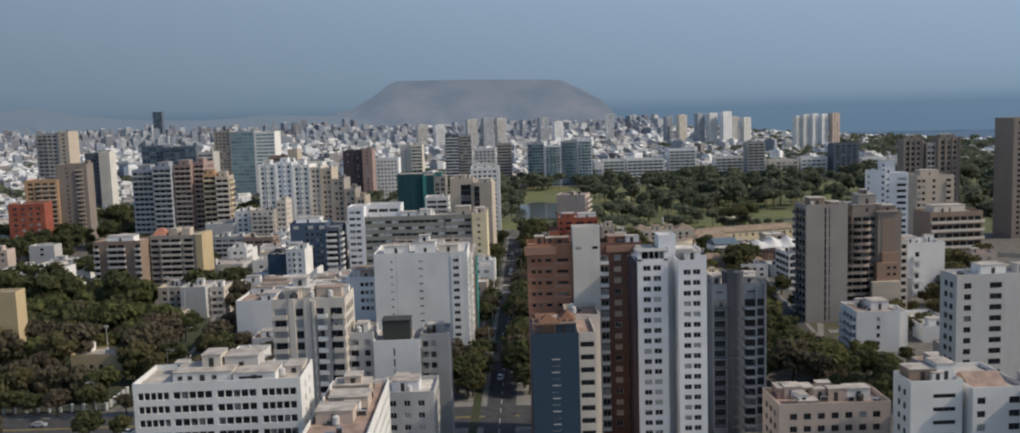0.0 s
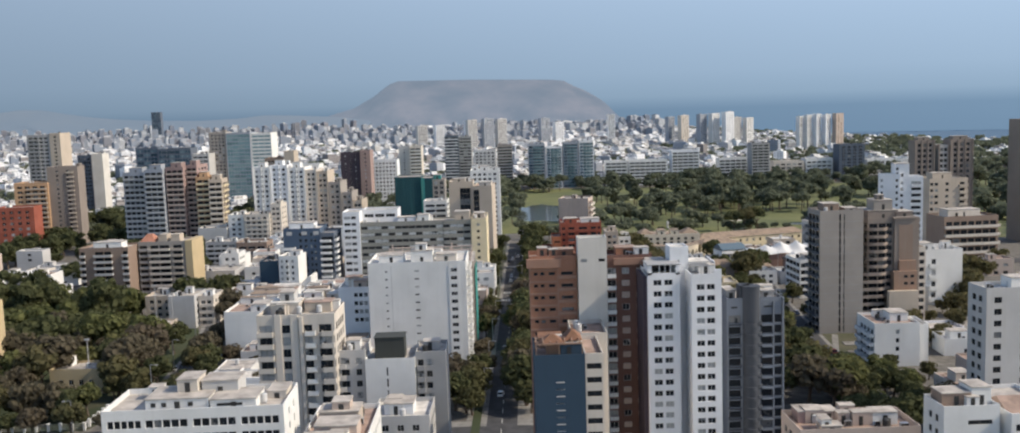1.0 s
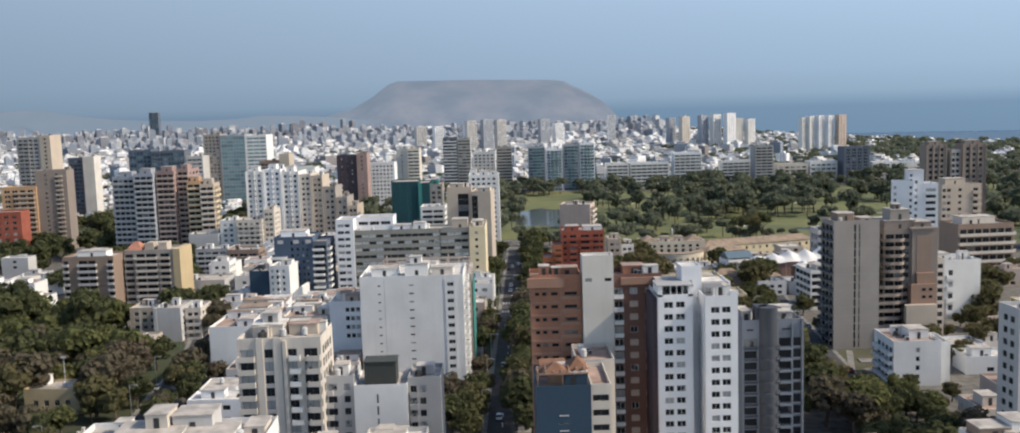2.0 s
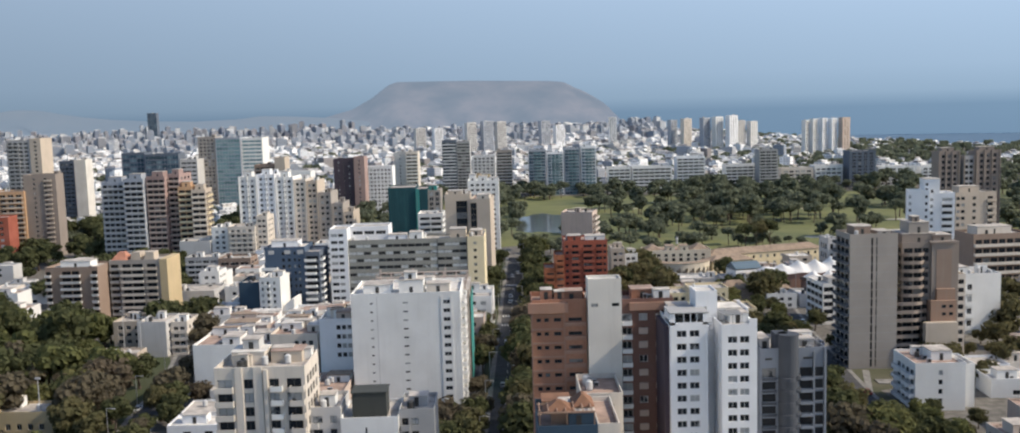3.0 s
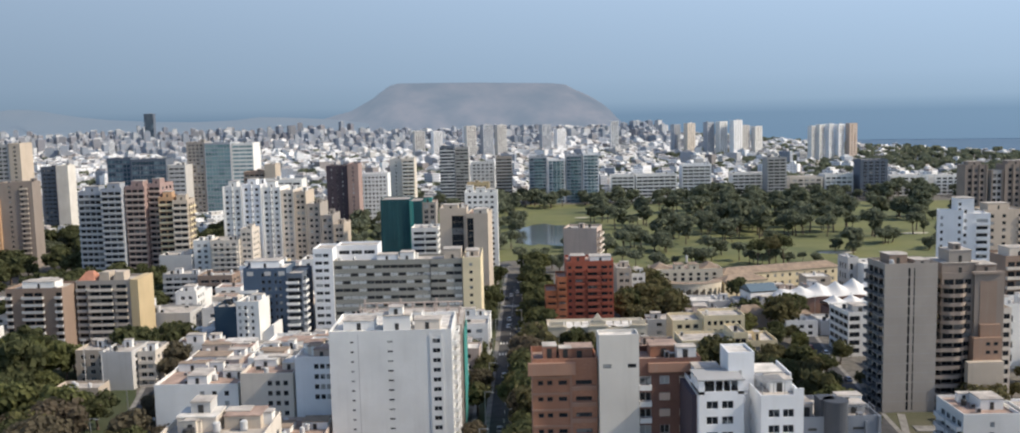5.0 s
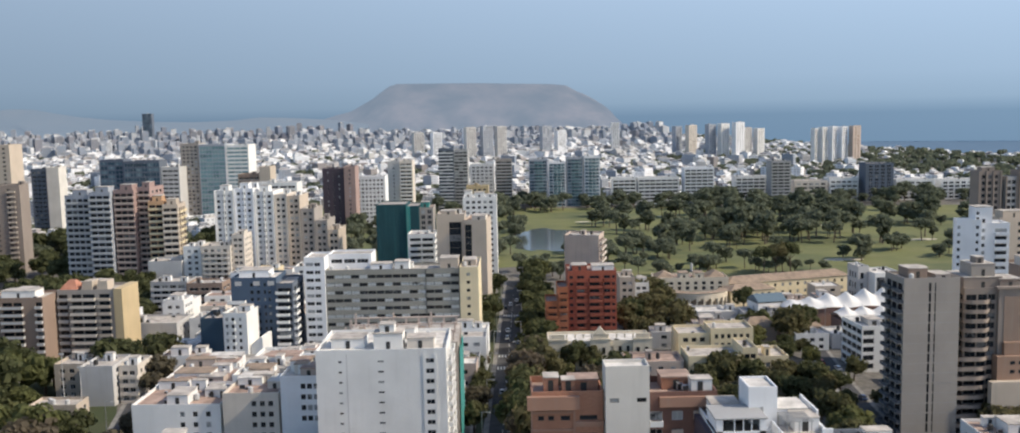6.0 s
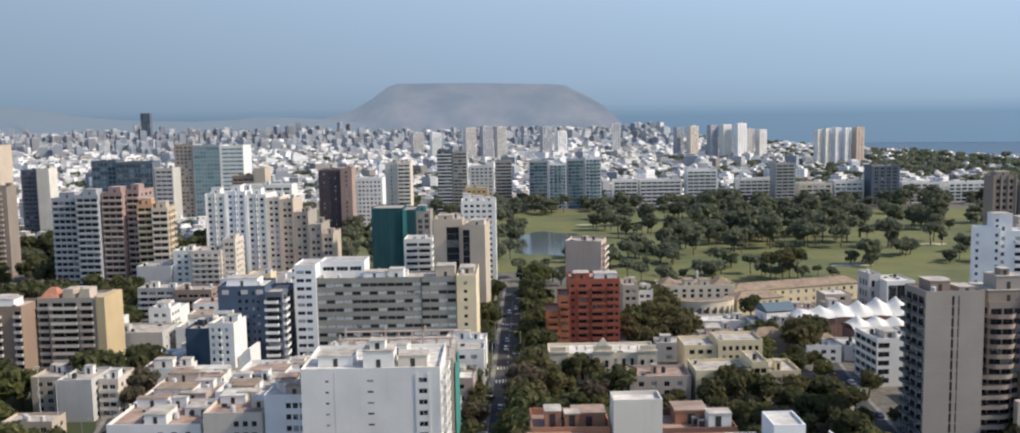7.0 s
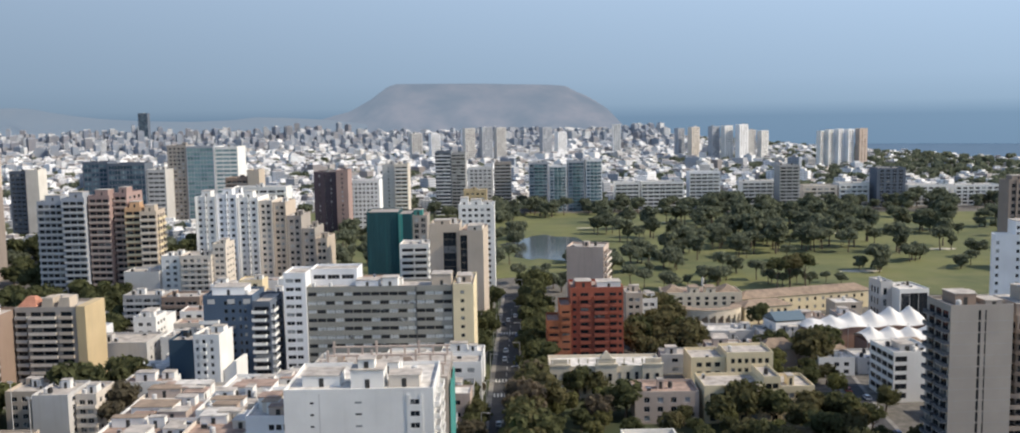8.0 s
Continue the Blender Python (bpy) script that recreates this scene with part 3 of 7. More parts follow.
# park on one side
g = Geo()
g.prism([(-330, 306), (-150, 287), (-119, 287), (-108, 345), (-118, 395), (-138, 450), (-330, 450)], 0.0, 0.1)
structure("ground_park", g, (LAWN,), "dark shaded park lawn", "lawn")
g = Geo()
g.prism([(16, 395), (115, 395), (115, 450), (16, 450)], 0.0, 0.1)
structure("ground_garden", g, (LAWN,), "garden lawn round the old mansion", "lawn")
g = Geo()
g.prism([(97, 282), (107, 282), (108, 300), (97, 300)], 0.0, 0.12)
structure("ground_lawn", g, (BRIGHTLAWN,), "small bright green lawn", "lawn")

g = Geo()
g.prism([(108, 336), (119, 336), (119, 346), (140, 350), (142, 368), (112, 372)], 0.0, 0.08)
structure("ground_yard", g, (PALELAWN,), "worn lawn and bare earth of a tower garden", "lawn")
g = Geo()
g.prism([(121, 352), (128, 351), (128.5, 356), (121.5, 357)], 0.08, 0.35).prism([(113, 341), (115, 341), (124, 368), (122, 369)], 0.0, 0.14)
structure("pavement_yard", g, (PAVING,), "pale concrete garden path and terrace", "pavement")
TAKEN.append((110, 141, 334, 372))


def strip(name, label, line, half, z, mat, category="road", off=0.0):
    """A road or pavement along a polyline of (x, y)."""
    g = Geo()
    side = []
    for i, (x, y) in enumerate(line):
        a, c = line[max(i - 1, 0)], line[min(i + 1, len(line) - 1)]
        dx, dy = c[0] - a[0], c[1] - a[1]
        k = math.hypot(dx, dy)
        nx, ny = dy / k, -dx / k
        side.append(((x + nx * (off - half), y + ny * (off - half)), (x + nx * (off + half), y + ny * (off + half))))
    for (l0, r0), (l1, r1) in zip(side, side[1:]):
        g.prism([l0, r0, r1, l1], -0.02, z)
    return structure(name, g, (mat,), label, category)


MAIN = [(street_x(y), y) for y in (60, 250, 420, 560, 640)]
strip("pavement_main", "pale concrete pavements with kerbs along the long street", MAIN, 11.5, 0.16, PAVING, "pavement")
strip("road_main", "worn dark asphalt street with lane marks", MAIN, 4.3, 0.20, ASPHALT, "road", -1.4)
CROSS = [(-330, 290), (-140, 271), (-60, 270), (10, 268)]
strip("pavement_avenue", "concrete pavements along the wide avenue", CROSS, 14, 0.14, PAVING, "pavement")
strip("road_avenue", "wide asphalt avenue with a yellow centre line", CROSS, 9.5, 0.18, ASPHALT)
LEFTST = [(-104, 300), (-110, 345), (-113, 385), (-122, 430), (-140, 520), (-150, 600)]
strip("pavement_side_street", "pavement beside the tree-lined side street", LEFTST, 5.2, 0.13, PAVING, "pavement")
strip("road_side_street", "dark asphalt side street by the park", LEFTST, 3.6, 0.17, ASPHALT)
RIGHTST = [(108, 200), (109, 262), (108, 302), (112, 350), (120, 425), (128, 480), (140, 540)]
strip("pavement_lane", "pavement beside the shaded lane", RIGHTST, 4.4, 0.12, PAVING, "pavement")
strip("road_lane", "shaded asphalt lane between gardens", RIGHTST, 3.0, 0.16, ASPHALT)
FARST = [(190, 640), (260, 520), (330, 470), (500, 440)]
strip("road_right", "asphalt street on the far side", FARST, 7, 0.15, ASPHALT)
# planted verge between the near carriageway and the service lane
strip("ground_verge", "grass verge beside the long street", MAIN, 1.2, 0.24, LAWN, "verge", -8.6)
# lane marks
g = Geo()
for y in np.arange(190, 600, 9.0):
    x = street_x(y)
    for o in (-1.4,):
        g.box(x + o - 0.09, x + o + 0.09, y, y + 4, 0.2, 0.206)
for y0 in (452, 470, 545):
    for k in range(7):
        x = street_x(y0) - 5.3 + k * 1.2
        g.box(x, x + 0.6, y0, y0 + 4.2, 0.2, 0.206)
structure("road_marks", g, (PAINTLINE,), "white lane dashes and zebra crossings", "road marking")
g = Geo()
for i, ((x0, y0), (x1, y1)) in enumerate(zip(CROSS, CROSS[1:])):
    for o in (-0.3, 0.3):
        g.prism([(x0, y0 + o - 0.12), (x1 - 6 * (i == 2), y1 + o - 0.12), (x1 - 6 * (i == 2), y1 + o + 0.12), (x0, y0 + o + 0.12)], 0.18, 0.187)
structure("road_centre_line", g, (YELLOWLINE,), "double yellow centre line", "road marking")
g = Geo()
for k in range(13):
    x = -13 + k * 1.2
    g.box(x, x + 0.6, 249.5, 252.5, 0.2, 0.206)
structure("road_crossing", g, (PAINTLINE,), "white zebra crossing on the avenue", "road marking")


# ---- the near towers ----
def office_front():
    b = Building("office_building", "white office block with ribbon window rows, grey roof yard", -75.8, 190.3, 34.0, 15, 31.1, WHITE, 1.0, glass=DARKGLASS, frame_mat=FRAME, low=21)
    groups = []
    for u0, u1 in ((0.9, 7.3), (8.0, 16.0), (16.9, 25.0), (25.9, 33.1)):
        n = 5
        s = (u1 - u0) / n
        groups += [(u0 + i * s + 0.06, u0 + (i + 1) * s - 0.06) for i in range(n)]
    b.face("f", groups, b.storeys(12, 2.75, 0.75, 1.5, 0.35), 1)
    b.face("r", cols(1, 14, 2, 1.2), b.storeys(12, 2.75, 0.75, 1.5, 0.35))
    b.room(7.6, 19.5, 2.2, 11, 2.3, WHITE, "white roof house with small dark windows")
    b.room(20.0, 28.6, 1.6, 9, 2.0, WHITE, "white roof house with a long dark slot")
    # Black panels on the wall; the openings' inner shade is only their colour.
    for u, w, v, high in ((8.6, 0.9, 2.14, 0.8), (10.6, 0.9, 2.14, 0.8), (15.6, 0.9, 2.14, 0.8), (21.2, 4.8, 1.54, 0.5)):
        g = Geo()
        g.box(u, u + w, v, v + 0.06, b.h + 0.9, b.h + 0.9 + high)
        part("window", g, (BLACK,), b.ob, "black panel for the dark of a roof house opening")
    b.room(17.0, 24.0, 7.2, 13.4, 3.2, LIGHTGREY, "grey roof plant house", 0.9)
    b.room(12.6, 16.5, 6.0, 12.0, 2.4, CREAM, "", 2.4)
    b.room(29.4, 33.0, 8, 14, 1.4, CREAM)
    b.clutter(1, 5)
    b.finish(ROOF, 1.1)


def pink_roof_block():
    b = Building("apartment_block", "low pale block with a pinkish tiled roof terrace", -38.6, 168, 12.6, 42, 25.0, WHITE, 0, low=15)
    b.face("f", cols(0.5, 12.2, 4, 1.6), b.storeys(8, 2.85, 0.9, 1.4, 0.6))
    b.face("r", cols(1, 41, 14, 1.7), b.storeys(8, 2.85, 0.9, 1.4, 0.6))
    b.room(1.2, 8.5, 14, 20, 2.5, PINKBEIGE, "pinkish roof room")
    b.room(2.5, 10.5, 22, 28, 2.8, PINKBEIGE, "brown roof room with patched walls")
    b.room(2, 9.8, 30, 36, 3.0, TAN)
    b.room(4.5, 8, 31, 35, 1.6, PINKBEIGE, "", 3.0)
    b.clutter(2, 12)
    b.finish(ROOFRED, 1.0)


def small_grey_block():
    b = Building("apartment_block", "grey block with a pale roof and parapet", -29.8, 222, 13, 14, 18.3, LIGHTGREY, low=10)
    b.face("f", cols(0.5, 12.5, 3, 1.6), b.storeys(7, 2.8, 0.9, 1.4, 0.5))
    b.face("r", cols(0.6, 13.4, 5, 1.7), b.storeys(7, 2.8, 0.9, 1.4, 0.5))
    b.room(2.5, 9, 4, 10, 2.4, COOLWHITE, "rounded pale roof room")
    b.clutter(3, 4)
    b.finish(ROOFPALE, 1.0)


def cream_tower():
    """Cream tower: balcony strip, tall pier with a dark window column, bright folded balconies."""
    b = Building("apartment_tower", "cream apartment tower with folded balconies and a window column", -58.4, 240.5, 18.6, 14, 38.0, CREAM, -1, frame_mat=DARKFRAME, low=12)
    rows = b.storeys(13, 2.85, 0.5, 1.9, 0.9)
    b.face("f", [(0.6, 3.6), (6.0, 7.9), (11.2, 13.2), (14.8, 17.8)], rows)
    b.face("r", cols(1, 13, 4, 1.8), rows)
    zs = [r[0] - 0.5 for r in rows]
    b.balconies("f", 0.1, 3.9, zs, 1.1, 1.0)
    b.balconies("f", 11.6, 14.0, zs, 0.9, 1.0, WHITE)
    b.balconies("f", 15.6, 18.5, zs, 1.3, 1.0)
    pier = Geo()
    pier.box(4.3, 5.8, -0.35, 0, 0, b.h + 1.2).box(8.1, 9.9, -0.35, 0, 0, b.h + 1.2).box(10.2, 11.0, -0.6, 0, 0, b.h + 0.6)
    part("pier", pier, (CREAM,), b.ob)
    b.room(2, 9, 6, 12, 2.7, CREAM, "stepped cream roof rooms with terraces", 0, ROOFPALE)
    b.room(10, 16.5, 7.5, 13, 2.3, TAN, "", 0, ROOFRED)
    b.room(4, 7.5, 8, 12, 1.9, LIGHTGREY, "", 2.9)
    b.clutter(4, 10)
    b.finish(ROOF, 1.1)


def white_slit_tower():
    """The broad windowless white wall with rows of slits."""
    b = Building("apartment_tower", "broad white tower with a blank wall and narrow slit windows", -41.9, 325, 31.2, 22, 38.9, WHITE, -0.5, frame_mat=DARKFRAME)
    s = 2.75
    zs = [b.h - 2.2 - s * i for i in range(14)]
    rows = [(z - 0.25, z + 0.25) for z in zs[::-1]]
    b.face("f", [(5.4, 6.2), (14.8, 16.2)], rows, 1)
    # the window column near the edge stands on its own shallow bay
    rows2 = b.storeys(14, s, 0.8, 1.3, 0.9)
    b.face("r", cols(0.8, 21, 6, 1.7), rows2)
    bay = Geo()
    bay.box(25.6, 26.3, -0.14, 0, 1, b.h - 0.5).box(28.3, 28.9, -0.14, 0, 1, b.h - 0.5)
    z = 1.0
    for z0, z1 in rows2:
        bay.box(26.3, 28.3, -0.14, 0, z, z0)
        z = z1
    part("window_bay", bay, (WHITE,), b.ob)
    me = window_mesh(2.0, 1.3, 2, FRAME, GLASS)
    for z0, z1 in rows2:
        part("window", me, (), b.ob, loc=(26.3, -0.1, z0))
    b.balconies("r", 1, 8, [r[0] - 0.8 for r in rows2], 1.2, 1.0)
    b.balconies("r", 12, 19, [r[0] - 0.8 for r in rows2], 1.2, 1.0)
    # Grey strip on the wall: a set-back step's shadow line, put in as colour.
    joint = Geo()
    joint.box(7.3, 7.45, -0.03, 0, 0.5, b.h)
    part("joint", joint, (LIGHTGREY,), b.ob, "raised grey strip standing in for a wall step's shadow")
    b.room(13.5, 20.5, 3.5, 10, 4.2, WHITE, "white stair head on the roof")
    b.room(21.5, 28, 4, 9, 2.7, CREAM, "pale roof flat with a brown roof")
    b.room(3, 11, 5, 12, 2.6, WHITE, "roof pavilion with wide windows")
    b.room(15, 18.5, 4.5, 8, 2.0, WHITE, "", 4.4)
    b.clutter(5, 9)
    b.finish(ROOFPALE, 1.0)


def unfinished_block():
    b = Building("construction_block", "grey concrete block under construction behind the white tower", -40, 352, 31, 24, 35.0, WARMGREY, -0.5, low=31)
    rows = b.storeys(12, 2.85, 0.5, 1.8, 0.4)
    b.face("f", cols(1, 30, 7, 2.6), rows)
    b.face("r", cols(6, 23, 4, 2.4), rows)
    # raw frame of the top floors
    r = random.Random(7)
    for i in range(9):
        for j in range(3):
            g = Geo()
            g.box(-0.25, 0.25, -0.25, 0.25, 0, 3.0 if i % 3 else 4.2)
            part("column", g, (PINKBEIGE,), b.ob, loc=(1 + i * 3.6, 2 + j * 9, b.h))
    for j in range(3):
        g = Geo()
        g.box(0.5, 30.5, -0.3, 0.3, 0, 0.35)
        part("beam", g, (PINKBEIGE,), b.ob, loc=(0, 2 + j * 9, b.h + 2.6))
    for i in range(14):
        g = Geo()
        w, h = r.uniform(0.8, 2.6), r.uniform(0.7, 2.0)
        g.box(0, w, 0, 0.25, 0, h)
        part("formwork_board", g, (r.choice((ORANGE, PINKBEIGE, TAN)),), b.ob, loc=(r.uniform(1, 27), r.uniform(2, 20), b.h))
    g = Geo()
    for k in range(10):
        g.box(0, 0.06, 2.2 * k, 2.2 * k + 2.1, 0.3 * math.sin(k * 2.1), 29 + 1.2 * math.sin(k * 1.3), 0)
    part("safety_net", g, (NETLIGHT,), b.ob, "bright green safety net hung down the side", loc=(b.w + 0.4, 1, 3))
    b.finish(ROOF, 0.0)


def grey_pair():
    b = Building("apartment_block", "white fronted block with a dark slit and black tank house", -33.4, 242.5, 12.0, 13, 26.3, WHITE, 0, frame_mat=DARKFRAME)
    b.face("f", [(5.1, 5.5)], [(z, z + 2.0) for z in (9.5, 12.2, 14.9, 17.6, 20.3, 23.0)], 1)
    g = Geo()
    g.box(2.2, 9.4, 2.5, 8, 26.3, 31.4).box(2.0, 9.6, 2.3, 8.2, 31.4, 31.6)
    part("tank_house", g, (TANKDARK,), b.ob, "dark slate-grey tank house on the roof")
    b.finish(ROOF, 0.8)
    for x, w, h, lab, seed in ((-40.4, 6.9, 28.2, "slate grey block with small balcony windows", 3), (-21.3, 7.4, 27.2, "slate grey block with a blank side wall", 4)):
        b = Building("apartment_block", lab, x, 244, w, 12, h, GREY if seed == 4 else LIGHTGREY, 0, frame_mat=DARKFRAME)
        b.face("f", [(0.5, 1.9), (2.6, 4.0)] if seed == 4 else [(1, 3.0), (4.6, 6)], b.storeys(10, 2.75, 0.8, 1.5, 0.5))
        b.balconies("f", 0.4, 2.2, [r[0] - 0.8 for r in b.storeys(10, 2.75, 0.8, 1.5, 0.5)], 0.9)
        b.clutter(seed, 3)
        b.finish(ROOF, 0.9)


def brick_tower():
    """Brick tower in three bays round a tall blank white wall."""
    b = Building("apartment_tower", "red-brown brick apartment tower with flat terraces on top", 7.4, 258.5, 12, 10, 48.1, BRICK, -0.5, frame_mat=DARKFRAME, glass=DARKGLASS)
    rows = b.storeys(17, 2.75, 0.9, 0.75, 1.6)
    b.face("f", [(1.0, 2.0), (2.7, 3.7), (4.8, 6.4), (8.0, 11.0)], rows, 1)
    g = Geo()
    for z0, z1 in rows:
        part("cornice", Geo().box(-0.05, 6.9, -0.12, 0, z1 + 0.35, z1 + 0.75), (LIGHTBRICK,), b.ob, "lighter brick floor band")
        part("cornice", Geo().box(7.3, 12.0, -0.45, 0, z0 - 0.9, z0 - 0.15), (LIGHTBRICK,), b.ob, "lighter brick floor band")
    g.box(6.9, 7.3, -0.3, 0, 2, b.h)
    part("pier", g, (LIGHTBRICK,), b.ob)
    g = Geo()
    g.box(-0.8, 8, -1.0, 0, b.h - 1.6, b.h + 0.4)
    part("terrace_edge", g, (LIGHTBRICK,), b.ob, "jutting terrace edge of lighter brick")
    b.room(6.5, 11.5, 3.5, 7.5, 1.8, BRICK, "brick roof room", 0, ROOFRED)
    b.clutter(8, 4)
    b.finish(ROOFRED, 1.0)
    b = Building("apartment_tower", "tall blank cream stair tower with two small slots", 19.6, 256.5, 7.3, 4.6, 53.3, STONE, 0, frame_mat=DARKFRAME)
    b.face("f", [(0.7, 2.2), (5.2, 6.8)], [(48.2, 48.9)], 1)
    b.finish(ROOFPALE, 0.5)
    b = Building("apartment_tower", "dark brick apartment tower with white window shades", 26.9, 257.5, 11.5, 10, 47.9, DARKBRICK, 0, frame_mat=FRAME)
    rows = b.storeys(17, 2.75, 0.8, 1.4, 1.4)
    b.face("f", [(0.2, 2.3), (3.9, 5.7), (7.6, 9.4)], rows)
    b.balconies("f", 0.1, 2.3, [r[0] - 0.8 for r in rows], 0.9, 0.9, WHITE)
    part("terrace_edge", Geo().box(1.8, 11.7, -0.7, 0, b.h - 1.2, b.h + 0.3), (LIGHTBRICK,), b.ob, "jutting terrace edge of lighter brick")
    for i, (z0, _) in enumerate(rows):
        for u in (3.9, 7.6):
            if (i * 7 + int(u)) % 3:
                part("shade", Geo().box(u - 0.1, u + 1.9, -0.08, -0.02, z0 + 0.1, z0 + 1.3), (PINKBEIGE,), b.ob, "pale window shade")
    b.room(3, 8, 5, 9.5, 1.9, BRICK, "brick roof room with plants", 0, ROOFRED)
    b.clutter(10, 5)
    b.finish(ROOFRED, 1.0)


def blue_wall_block():
    b = Building("apartment_block", "block with a dark blue blank wall and thin light slots", 6.4, 208, 10.4, 16, 34.6, BLUE, -0.5, frame_mat=FRAME)
    b.face("f", [(4.3, 6.1)], [(z, z + 0.28) for z in (5.0, 7.9, 10.8, 13.7, 16.6, 19.5, 22.4, 25.3, 28.2)], 1)
    b.face("r", (), ())
    b.room(2.5, 9.5, 3.5, 8, 2.4, RUST, "rusty roof pergola house", 0, RUSTTILE)
    # Raised pale strips, added in place of the wall's pale slots.
    for z in (3.6, 6.5, 9.4, 12.3, 15.2, 18.1, 21.0, 23.9, 26.8, 29.7):
        g = Geo()
        g.box(4.3, 6.1, -0.08, 0, z, z + 0.22)
        part("sill", g, (LIGHTGREY,), b.ob, "pale raised strip standing in for a wall slot")
    g = Geo()
    for i in range(7):
        g.box(0.3 + i * 1.5, 0.5 + i * 1.5, 0.4, 5.5, b.h + 3.2, b.h + 3.4)
    g.box(0.2, 10, 0.3, 0.5, b.h + 2.9, b.h + 3.2).box(0.2, 10, 5.3, 5.5, b.h + 2.9, b.h + 3.2)
    for x in (0.3, 5, 9.8):
        g.box(x, x + 0.15, 0.3, 0.45, b.h, b.h + 2.9).box(x, x + 0.15, 5.3, 5.45, b.h, b.h + 2.9)
    part("pergola", g, (RUST,), b.ob, "brown timber pergola")
    roof = Geo()
    roof.prism([(1, 1), (6.5, 1), (6.5, 6), (1, 6)], b.h + 2.7, b.h + 4.4, 0, [(3.4, 3), (4.2, 3), (4.2, 4), (3.4, 4)])
    part("hipped_roof", roof, (RUSTTILE,), b.ob, "small weathered hipped roof")
    roof = Geo()
    roof.prism([(6.2, 3.6), (10.2, 3.6), (10.2, 9.5), (6.2, 9.5)], b.h + 2.9, b.h + 4.6, 0, [(8.0, 5.4), (8.4, 5.4), (8.4, 7.6), (8.0, 7.6)])
    part("hipped_roof", roof, (RUSTTILE,), b.ob, "small weathered hipped roof")
    b.room(1.2, 6.2, 9.5, 14.5, 2.2, RUST, "rusty timber roof hut", 0, RUSTTILE)
    b.clutter(11, 3)
    b.finish(ROOFRED, 0.9)
    b = Building("apartment_block", "tan block with stacked balcony openings beside the blue wall", 16.9, 209, 3.8, 16, 34.4, CREAM, -0.5, frame_mat=DARKFRAME, glass=DARKGLASS)
    b.face("f", [(0.3, 3.4)], b.storeys(12, 2.85, 0.8, 1.2, 0.3))
    b.finish(ROOFRED, 0.9)
    b = Building("apartment_block", "tan block stepping up behind the blue wall", 15.5, 226, 8.0, 14, 34.6, CREAM, -0.5, frame_mat=DARKFRAME)
    b.face("f", [(1.2, 2.2), (5, 6.2)], b.storeys(12, 2.85, 0.9, 1.2, 0.4))
    b.clutter(12, 4)
    b.finish(ROOFRED, 1.0)


